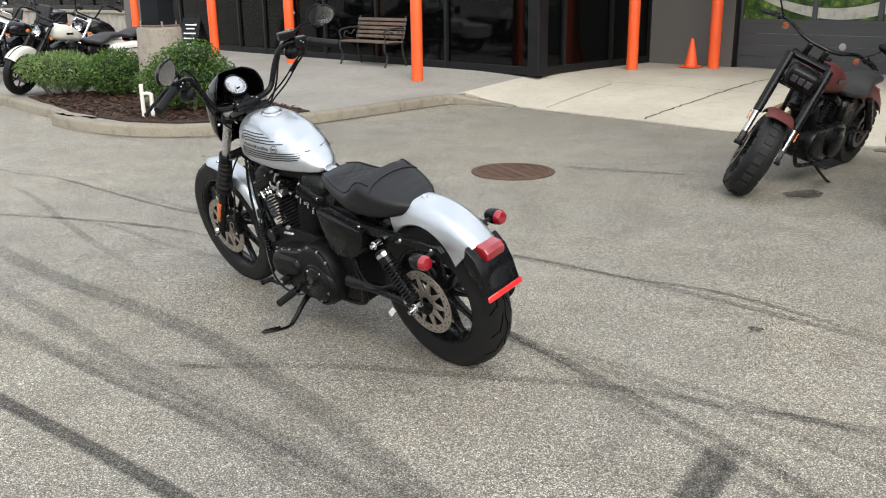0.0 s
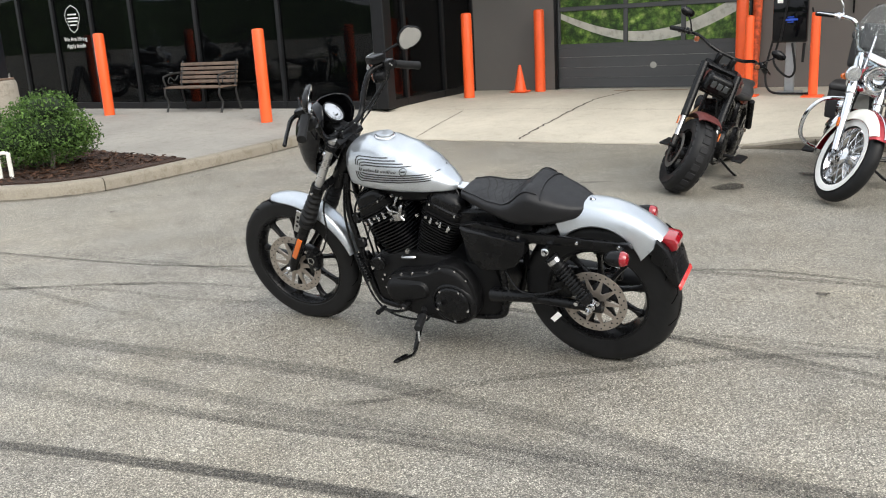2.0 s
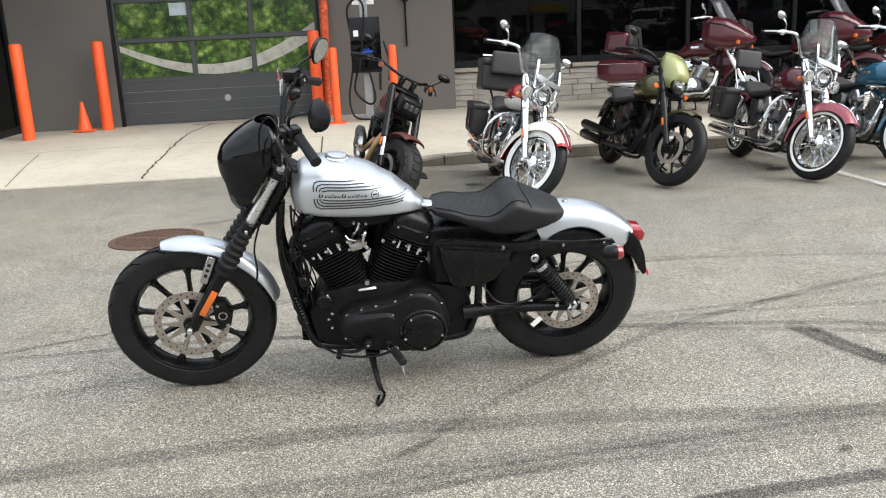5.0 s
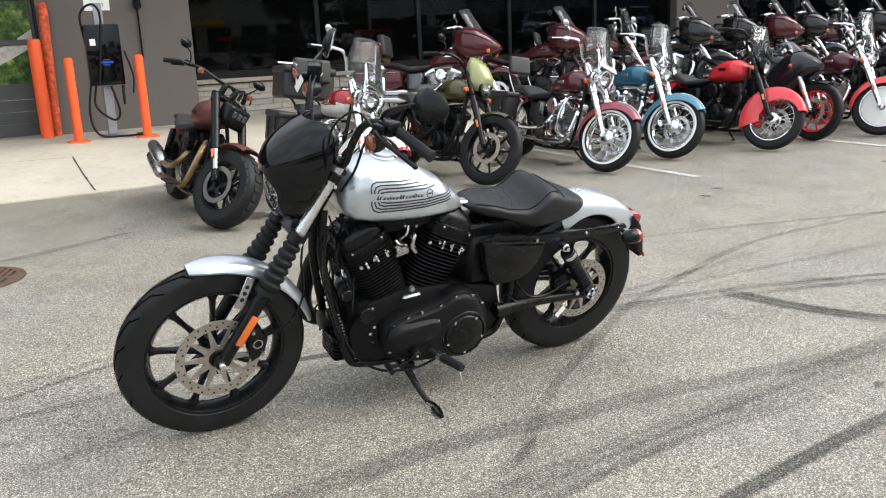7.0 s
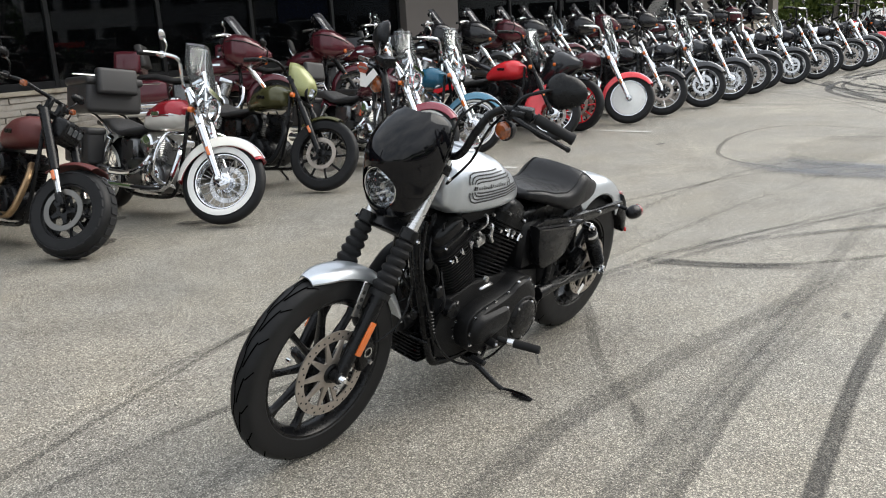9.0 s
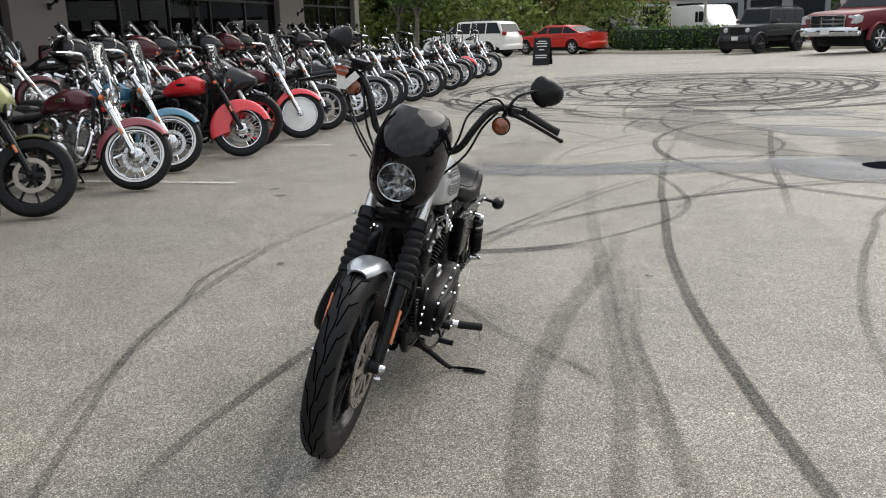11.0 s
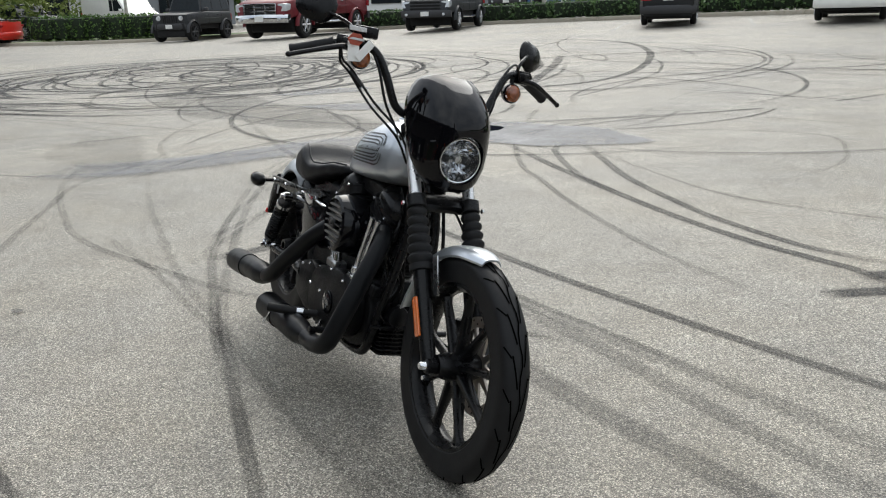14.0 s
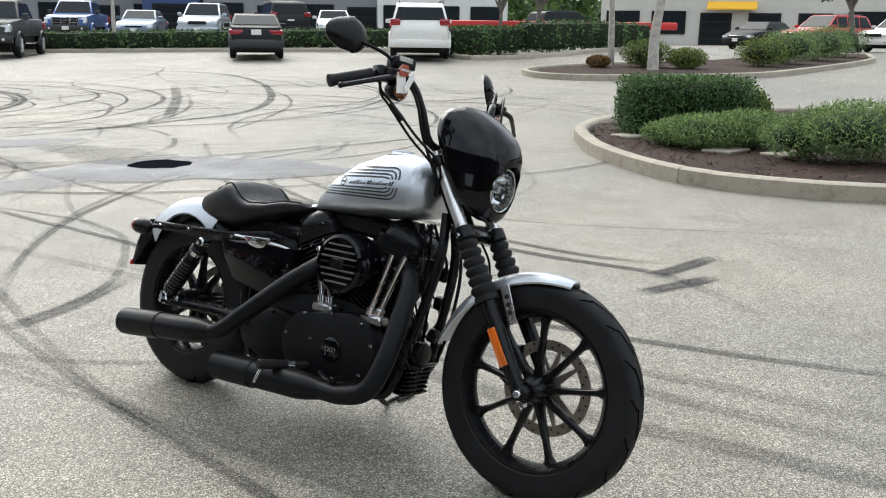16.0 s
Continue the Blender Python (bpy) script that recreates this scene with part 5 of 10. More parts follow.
        finned(bm, a, d, [(L * 0.77, 0.15, 0.15, 0.8)] + fin_steps(L * 0.785, 0.012, 3, 0.17, 0.2, 0.0, 0.01, 0.45) + [(L * 0.9, 0.185, 0.19, 0.5), (L * 1.0, 0.188, 0.196, 0.5)])
        part("cylinder_head", bm, WRINKLE, cy, smooth=False)
        bm = B()
        finned(bm, a, d, [(L * 0.985, 0.182, 0.192, 0.5), (L + 0.002, 0.19, 0.2, 0.5), (L + 0.012, 0.19, 0.2, 0.5), (L + 0.016, 0.172, 0.182, 0.55), (L + 0.04, 0.168, 0.178, 0.55), (L + 0.056, 0.15, 0.165, 0.6), (L + 0.068, 0.115, 0.13, 0.65), (L + 0.074, 0.06, 0.08, 0.8)], 32)
        part("rocker_cover", bm, SATIN, cy)
        bm = B()
        for sg in (1, -1):
            for k in (-0.055, 0.0, 0.055):
                e = Vector((d.z, 0, -d.x))
                bolt(bm, a + d * (L * 0.80) + e * k + Vector((0, sg * 0.104, 0)), (0, sg, 0), 0.0085, 0.008)
            for k in (-0.06, 0.06):
                bolt(bm, a + d * (L + 0.007) + Vector((d.z, 0, -d.x)) * k + Vector((0, sg * 0.095, 0)), (0, sg, 0), 0.006, 0.006)
        for k, q in ((-0.05, 0.105), (-0.012, 0.1), (0.032, 0.105)):   # head studs with tall nuts
            e = Vector((d.z, 0, -d.x))
            o = a + d * (L * 0.72) + e * k + Vector((0, q, 0))
            cyl(bm, o, o + d * 0.022, 0.0065, 0.0055, 8)
            cyl(bm, o + d * 0.022, o + d * 0.03, 0.0038, seg=8)
        bolt(bm, a + d * (L * 0.93) + Vector((-d.x * 0.25, 0.1, 0.0)), (0, 1, 0), 0.0095, 0.012)
        loose("bolt", bm, CHROME, cy)
        for sg in (1, -1):      # spark plug boot and lead
            bm = B()
            e = Vector((d.z, 0, -d.x)) * math.copysign(0.085, d.x)
            o = a + d * (L * 0.86) + e + Vector((0, 0.05 * sg, 0))
            tube(bm, [o, o + e * 0.45 + Vector((0, 0.02 * sg, 0.01)), o + e * 0.5 + Vector((0, 0.01 * sg, 0.07)), a + d * (L + 0.09) + Vector((0, 0.02 * sg, 0))], [0.011, 0.008, 0.0045, 0.0045], 8, 6)
            part("plug_lead", bm, SATIN, cy)
    # left: sculpted primary cover with a round derby cover behind a raised pod
    edge = [(0.176, 0.325), (0.165, 0.368), (0.11, 0.396), (0.0, 0.413), (-0.06, 0.428), (-0.11, 0.453), (-0.165, 0.456), (-0.22, 0.425), (-0.258, 0.355), (-0.262, 0.28), (-0.236, 0.212), (-0.18, 0.178), (-0.1, 0.174), (0.0, 0.186), (0.09, 0.203), (0.15, 0.238), (0.173, 0.28)]
    mid = (-0.04, 0.31)

    def shrunk(k, x0=mid[0], z0=mid[1]):
        ring = [p.to_2d() for p in glide([(x, z, 0) for x, z in edge + edge[:1]], 4)[:-1]]
        return [(x0 + (x - x0) * k, z0 + (z - z0) * k) for x, z in ring]
    bm = B()
    prism(bm, shrunk(1.0), 0.085, Matrix.Translation((0, 0.118, 0)), 0.01)
    pc = part("primary_cover", bm, WRINKLE, hero, "black primary case with small screws")
    bm = B()
    rings(bm, [[Vector((x, y, z)) for x, z in shrunk(k)] for k, y in ((0.93, 0.158), (0.92, 0.166), (0.86, 0.176), (0.78, 0.178), (0.3, 0.179))])
    part("cover_face", bm, WRINKLE, pc)
    bm = B()
    rings(bm, [[Vector((x, y, z)) for x, z in hull2((0.108, 0.318), 0.05 * k, (-0.01, 0.336), 0.036 * k, 14)] for k, y in ((1.25, 0.172), (1.05, 0.186), (0.9, 0.194), (0.6, 0.197), (0.2, 0.198))])
    cyl(bm, (0.068, 0.17, 0.263), (0.068, 0.222, 0.262), 0.0165, seg=16, bevel=0.003)
    part("cover_pod", bm, WRINKLE, pc)
    bm = B()
    lathe(bm, [(0.105, -0.012), (0.1, 0.004), (0.094, 0.012), (0.087, 0.014), (0.084, 0.009), (0.082, 0.009), (0.08, 0.014), (0.072, 0.019), (0.03, 0.022), (0.001, 0.0225)], (-0.154, 0.17, 0.281), (0, 1, 0), 44)
    part("derby_cover", bm, SATIN, pc)
    bm = B()
    for x, z in ((0.15, 0.372), (0.09, 0.398), (0.03, 0.409), (-0.05, 0.424), (-0.117, 0.449), (-0.19, 0.442), (-0.238, 0.4), (-0.252, 0.3), (-0.22, 0.21), (-0.1, 0.182), (0.0, 0.195), (0.1, 0.214), (0.162, 0.262), (0.17, 0.31)):
        bolt(bm, (x + (mid[0] - x) * 0.04, 0.161, z + (mid[1] - z) * 0.04), (0, 1, 0), 0.0072, 0.008)
    for k in range(5):
        t = 2 * math.pi * k / 5 + 0.9
        bolt(bm, (-0.154 + 0.077 * math.cos(t), 0.184, 0.281 + 0.077 * math.sin(t)), (0, 1, 0), 0.0068, 0.006)
    for x, z, y in ((0.0, 0.362, 0.178), (-0.035, 0.366, 0.178), (-0.03, 0.332, 0.178), (-0.024, 0.315, 0.178), (0.068, 0.262, 0.22), (0.2, 0.36, 0.12), (0.215, 0.335, 0.12), (0.21, 0.44, 0.12), (0.205, 0.295, 0.12)):
        bolt(bm, (x, y, z), (0, 1, 0), 0.007, 0.006)
    loose("bolt", bm, CHROME, pc)
    bm = B()
    box(bm, (0.055, 0.126, 0.462), (0.075, 0.02, 0.014), (0, 4, 0), 0.006)
    bolt(bm, (0.055, 0.12, 0.49), (0, 1, 0), 0.012, 0.012)
    tube(bm, [(0.055, 0.06, 0.68), (0.05, 0.11, 0.70), (0.06, 0.12, 0.66), (0.045, 0.12, 0.635)], 0.007, 8)
    box(bm, (0.088, 0.085, 0.638), (0.05, 0.04, 0.034), (0, 12, 0), 0.009, 2)
    tube(bm, [(0.1, 0.07, 0.66), (0.095, 0.1, 0.69), (0.08, 0.11, 0.71), (0.07, 0.1, 0.735)], 0.005, 8)
    tube(bm, [(0.075, 0.1, 0.66), (0.11, 0.115, 0.675), (0.125, 0.11, 0.69)], 0.0045, 8)
    for qx, qz in ((0.05, 0.655), (0.12, 0.665), (0.115, 0.63), (0.06, 0.69), (0.045, 0.735), (0.09, 0.742)):
        bolt(bm, (qx, 0.105, qz), (0, 1, 0), 0.0065, 0.01)
    loose("throttle_link", bm, STEEL, hero)
    bm = B()
    cyl(bm, (0.225, 0.08, 0.41), (0.225, 0.125, 0.41), 0.032, seg=20, bevel=0.004)
    part("horn_cover", bm, SATIN, hero)
    bm = B()
    lathe(bm, [(0.02, 0), (0.036, 0.004), (0.038, 0.02), (0.038, 0.058), (0.034, 0.066), (0.02, 0.07), (0.001, 0.07)], (0.29, -0.02, 0.345), (1, 0, 0), 22)
    part("oil_filter", bm, SATIN, hero)
    bm = B()
    a, d = Vector((0.298, 0, 0.205)), Vector((0.0, 0, 1.0))
    finned(bm, a, d, [(0, 0.05, 0.12, 0.3)] + fin_steps(0.004, 0.014, 7, 0.05, 0.066, 0.0, 0.07, 0.3) + [(0.106, 0.05, 0.12, 0.3)])
    part("regulator", bm, SATIN, hero, "finned black voltage regulator", smooth=False)
    bm = B()
    tube(bm, [(0.32, -0.1, 0.3), (0.335, -0.05, 0.305), (0.337, 0.05, 0.305), (0.32, 0.1, 0.3)], 0.007, 7, 4)
    part("regulator_hose", bm, SATIN, hero)
    bm = B()
    box(bm, (-0.315, 0, 0.635), (0.40, 0.15, 0.1), (0, 4, 0), 0.012)
    part("battery_tray", bm, SATIN, hero)
    bm = B()
    for k in range(9):
        lathe(bm, [(0.012, 0), (0.016, 0.003), (0.012, 0.006)], (0.338 - 0.004 * k, 0.105, 0.44 - 0.0145 * k), (0.2, 0, -1), 10)
    part("frame_spring", bm, SATIN, hero)
    # wiring and hoses at the front of the engine
    tangle = random.Random(9)
    for k in range(9):
        x0, y0 = 0.30 + tangle.uniform(-0.03, 0.05), tangle.uniform(-0.09, 0.1)
        bm = B()
        tube(bm, [(x0 + tangle.uniform(-0.03, 0.03), y0 + tangle.uniform(-0.04, 0.04), z) for z in (0.76, 0.66, 0.55, 0.45, 0.36, 0.3)], tangle.uniform(0.003, 0.0055), 6, 4)
        part("wire", bm, SATIN, hero)
    for x, y, z in ((0.33, 0.06, 0.6), (0.335, -0.05, 0.56), (0.3, 0.1, 0.5), (0.31, -0.1, 0.42), (0.335, 0.04, 0.4)):
        bm = B()
        box(bm, (x, y, z), (0.035, 0.03, 0.045), (tangle.uniform(-20, 20), tangle.uniform(-20, 20), 0), 0.006)
        part("connector", bm, SATIN, hero)
    # right: cam cover, badge, sprocket cover, lifters, push rods
    bm = B()
    prism(bm, hull2((0.15, 0.33), 0.115, (-0.03, 0.31), 0.105, 14), 0.07, Matrix.Translation((0, -0.135, 0)), 0.014)
    prism(bm, hull2((-0.2, 0.3), 0.095, (-0.29, 0.3), 0.07, 12), 0.05, Matrix.Translation((0, -0.125, 0)), 0.012)
    cc = part("cam_cover", bm, WRINKLE, hero, "black engine side cover with small screws")
    bm = B()
    lathe(bm, [(0.04, -0.004), (0.04, 0.004), (0.036, 0.007), (0.001, 0.007)], (0.094, -0.172, 0.315), (0, -1, 0), 30)
    part("timer_cover", bm, GLOSS, cc)
    bm = B()
    for x, z in ((0.20, 0.42), (0.25, 0.36), (0.22, 0.26), (0.13, 0.225), (0.02, 0.215), (-0.08, 0.23), (-0.11, 0.33), (-0.04, 0.41), (0.08, 0.43), (0.0, 0.33), (-0.2, 0.38), (-0.28, 0.36)):
        bolt(bm, (x, -0.172 if x > -0.12 else -0.151, z), (0, -1, 0), 0.0062, 0.005)
    loose("bolt", bm, CHROME, cc)
    num = bpy.data.curves.new("capacity_number", "FONT")
    num.body, num.size, num.extrude, num.align_x, num.align_y = "1200", 0.024, 0.0006, "CENTER", "CENTER"
    num.materials.append(STEEL)
    n_ob = new("capacity_number", num)
    n_ob.parent = cc
    n_ob.matrix_basis = pose(0.094, -0.1805, 0.315, 90, 0, 0)
    for x0, x1, zt in ((0.235, 0.30, 0.62), (0.20, 0.25, 0.62), (0.03, -0.01, 0.60), (-0.005, -0.06, 0.60)):
        bm = B()
        cyl(bm, (x0, -0.135, 0.455), (x1, -0.125, zt + 0.03), 0.0095, seg=12)
        cyl(bm, (x0, -0.135, 0.44), (x0 + (x1 - x0) * 0.12, -0.135, 0.475), 0.0145, seg=14, bevel=0.002)
        part("push_rod_tube", bm, CHROME, hero)
    bm = B()
    for x in (0.217, 0.01):
        box(bm, (x, -0.13, 0.435), (0.085, 0.05, 0.03), bevel=0.006)
    loose("tappet_block", bm, STEEL, hero)
    # air cleaner
    C = Vector((0.095, -0.115, 0.594))
    bm = B()
    lathe(bm, [(0.05, -0.03), (0.098, -0.01), (0.101, 0.02), (0.1, 0.06), (0.094, 0.08), (0.084, 0.086), (0.082, 0.078), (0.001, 0.076)], C, (0, -1, 0), 44)
    ac = part("air_cleaner", bm, GLOSS, hero, "round black air cleaner with slats")
    for k in range(7):
        h = -0.06 + 0.02 * k
        L = math.sqrt(0.080 ** 2 - h ** 2) - 0.006
        bm = B()
        box(bm, (C.x, C.y - 0.082, C.z + h), (2 * L, 0.012, 0.0055), bevel=0.001)
        part("slat", bm, SLATGREY if k not in (3,) else SATIN, ac)
    bm = B()
    box(bm, (C.x - 0.004, C.y - 0.083, C.z), (0.055, 0.014, 0.034), bevel=0.004)
    bolt(bm, (C.x, C.y - 0.09, C.z), (0, -1, 0), 0.008, 0.006)
    part("badge", bm, SATIN, ac)
    # exhausts
    bm = B()
    tube(bm, [(0.275, -0.085, 0.615), (0.325, -0.115, 0.575), (0.345, -0.165, 0.47), (0.345, -0.215, 0.335), (0.31, -0.238, 0.24), (0.22, -0.245, 0.205), (0.13, -0.245, 0.2)], [0.027, 0.029, 0.031, 0.031, 0.031, 0.03, 0.03], 16, 8)
    p1 = part("exhaust_pipe", bm, PIPE, hero)
    bm = B()
    a, b = Vector((0.15, -0.245, 0.2)), Vector((-0.33, -0.248, 0.176))
    L = (b - a).length
    lathe(bm, [(0.028, 0), (0.04, 0.06), (0.046, 0.1), (0.046, L * 0.62), (0.05, L * 0.63), (0.05, L), (0.043, L), (0.04, L - 0.06), (0.001, L - 0.06)], a, b - a, 28)
    part("silencer", bm, PIPE, hero, "matt black silencer")
    bm = B()
    tube(bm, [(-0.02, -0.09, 0.60), (-0.045, -0.15, 0.56), (-0.12, -0.195, 0.49), (-0.25, -0.235, 0.37), (-0.33, -0.25, 0.30), (-0.40, -0.255, 0.272), (-0.48, -0.255, 0.262)], 0.03, 16, 8)
    part("exhaust_pipe", bm, PIPE, hero)
    bm = B()
    a, b = Vector((-0.38, -0.255, 0.277)), Vector((-0.852, -0.252, 0.224))
    L = (b - a).length
    lathe(bm, [(0.03, 0), (0.042, 0.05), (0.046, 0.1), (0.046, L * 0.55), (0.05, L * 0.56), (0.05, L - 0.004), (0.045, L), (0.041, L - 0.06), (0.001, L - 0.06)], a, b - a, 28)
    part("silencer", bm, PIPE, hero, "matt black silencer")
    # side covers
    bm = B()
    prism(bm, [(-0.225, 0.632), (-0.3, 0.622), (-0.515, 0.592), (-0.50, 0.53), (-0.45, 0.47), (-0.405, 0.45), (-0.3, 0.44), (-0.265, 0.47), (-0.24, 0.55)], 0.055, Matrix.Translation((0, 0.122, 0)), 0.014)
    sc = part("side_cover", bm, SATIN, hero)
    bm = B()
    tube(bm, [(-0.24, 0.143, 0.622), (-0.35, 0.145, 0.605), (-0.495, 0.145, 0.585)], 0.006, 8, 4)
    part("trim", bm, GLOSS, sc)
    bm = B()
    prism(bm, [(-0.15, 0.605), (-0.3, 0.615), (-0.52, 0.59), (-0.50, 0.52), (-0.43, 0.45), (-0.29, 0.425), (-0.2, 0.45), (-0.16, 0.52)], 0.06, Matrix.Translation((0, -0.115, 0)), 0.016)
    ot = part("oil_tank", bm, GLOSS, hero, "glossy black oil tank")
    bm = B()
    prism(bm, [(-0.27, 0.625), (-0.4, 0.618), (-0.36, 0.588), (-0.32, 0.582), (-0.29, 0.59)], 0.012, Matrix.Translation((0, -0.147, 0)), 0.004)
    tube(bm, [(-0.16, -0.13, 0.595), (-0.24, -0.14, 0.607), (-0.45, -0.14, 0.612)], 0.006, 8, 4)
    part("tank_trim", bm, CHROME, ot)
    # pegs, shifter, stand
    for sg in (1, -1):
        bm = B()
        tube(bm, [(0.0, 0.16 * sg, 0.245), (-0.02, 0.21 * sg, 0.24), (-0.03, 0.24 * sg, 0.24)], 0.012, 10, 4)
        cyl(bm, (-0.03, 0.235 * sg, 0.24), (-0.06, 0.335 * sg, 0.245), 0.017, 0.016, 14, 0.003)
        pg = part("foot_peg", bm, GUMGREY, hero)
        bm = B()
        cyl(bm, (-0.025, 0.212 * sg, 0.24), (-0.034, 0.238 * sg, 0.24), 0.0175, seg=14)
        cyl(bm, (-0.055, 0.325 * sg, 0.228), (-0.062, 0.34 * sg, 0.185), 0.0045, seg=8)
        loose("peg_clamp", bm, CHROME, pg)
        bm = B()
        tube(bm, [(0.06, 0.175 * sg, 0.235), (0.12, 0.2 * sg, 0.225), (0.18, 0.215 * sg, 0.24)], 0.007, 8)
        cyl(bm, (0.18, 0.2 * sg, 0.24), (0.185, 0.26 * sg, 0.243), 0.011, seg=12, bevel=0.002)
        part("shift_lever" if sg > 0 else "brake_pedal", bm, SATIN, hero)
    bm = B()
    tube(bm, [(0.055, 0.11, 0.15), (0.048, 0.165, 0.12), (0.038, 0.22, 0.088), (0.03, 0.255, 0.072)], [0.018, 0.012, 0.011, 0.010], 10)
    tube(bm, [(0.03, 0.25, 0.0735), (0.018, 0.29, 0.0765), (0.026, 0.345, 0.0895), (0.045, 0.395, 0.1015), (0.05, 0.365, 0.0945), (0.04, 0.31, 0.0815)], 0.006, 8, 5)
    box(bm, (0.05, 0.1, 0.152), (0.06, 0.06, 0.03), bevel=0.008)
    part("side_stand", bm, SATIN, hero)
    # tail lamp, plate carrier with its red strip
    bm = B()
    prism(bm, [(-1.01, 0.60), (-0.985, 0.52), (-1.04, 0.475), (-1.075, 0.405), (-1.092, 0.415), (-1.075, 0.50), (-1.05, 0.56)], 0.17, None, 0.006)
    pl = part("plate_carrier", bm, SATIN, hero)
    bm = B()
    for k in range(4):
        box(bm, (-1.077 - 0.004 * k, -0.03 + 0.02 * k, 0.485 - 0.012 * k), (0.006, 0.028, 0.007), (0, 18, 0), 0.002)
    part("carrier_slot", bm, DARKHOLE, pl)
    bm = B()
    box(bm, (-1.093, 0, 0.414), (0.008, 0.18, 0.022), (0, 14, 0), 0.003)
    part("red_reflector", bm, worn("reflector_red", (0.75, 0.03, 0.03), 0.25, coat=1.0, relief=0), pl, "red reflector strip")
    bm = B()
    prism(bm, [(-1.012, 0.602), (-1.07, 0.592), (-1.082, 0.575), (-1.078, 0.548), (-1.06, 0.54), (-1.01, 0.56)], 0.095, None, 0.008)
    part("tail_lamp", bm, REDLENS, hero, "red tail lamp")
    bm = B()
    box(bm, (-0.615, 0.165, 0.272), (0.05, 0.002, 0.022), (0, 45, 0), 0.0005)
    part("paper_slip", bm, PAPER, hero)
    return hero


build_hero()


# ---- parked motorcycles ----
def body_paint(name, c, metal=0.15):
    return paint(name, c, metal, 0.25)


MAROON = body_paint("maroon_paint", (0.062, 0.006, 0.012))
ROSE = body_paint("rose_paint", (0.22, 0.045, 0.062), 0.1)
BRIGHTRED = body_paint("bright_red_paint", (0.60, 0.016, 0.024), 0.05)
DEEPRED = body_paint("deep_red_paint", (0.27, 0.008, 0.016), 0.3)
DULLMAROON = paint("dull_maroon_paint", (0.085, 0.018, 0.016), 0.1, 0.5, 0.15)
KNOB = worn("knobbly_rubber", (0.02, 0.02, 0.021), 0.75, var=0.3, scale=20, fine=160, relief=0.2, spec=0.2)
CORAL = body_paint("coral_red_paint", (0.62, 0.045, 0.055), 0.05)
TEAL = body_paint("teal_blue_paint", (0.015, 0.10, 0.17))
SKYBLUE = body_paint("light_blue_paint", (0.07, 0.19, 0.28), 0.1)
OLIVE = body_paint("olive_paint", (0.055, 0.053, 0.016), 0.3)
OLIVELIGHT = body_paint("olive_cowl_paint", (0.27, 0.28, 0.12), 0.1)
CREAM = body_paint("cream_paint", (0.72, 0.70, 0.64), 0.0)
BLACKPAINT = body_paint("black_paint", (0.008, 0.008, 0.01), 0.0)
DARKCHARCOAL = body_paint("charcoal_paint", (0.03, 0.032, 0.036))
WHITERING = worn("white_sidewall", (0.78, 0.77, 0.74), 0.6, var=0.05)
SHIELD = glass("windscreen_plastic", (0.9, 0.93, 0.94), 0.01, 0.02, ior=1.16)
SMOKEGLASS = glass("smoked_plastic", (0.22, 0.22, 0.24), 0.02, 0.25)
LEATHER = worn("black_leather", (0.02, 0.019, 0.019), 0.55, var=0.2, fine=260, relief=0.4)


LAMPCELL = worn("dim_lamp_cell", (0.09, 0.095, 0.1), 0.15, 0.5, relief=0)
ENGINEMETAL = worn("engine_metal", (0.13, 0.13, 0.13), 0.3, 0.9, var=0.3)
BRONZE = worn("bronze_header", (0.30, 0.20, 0.11), 0.35, 0.9, var=0.3, scale=20)


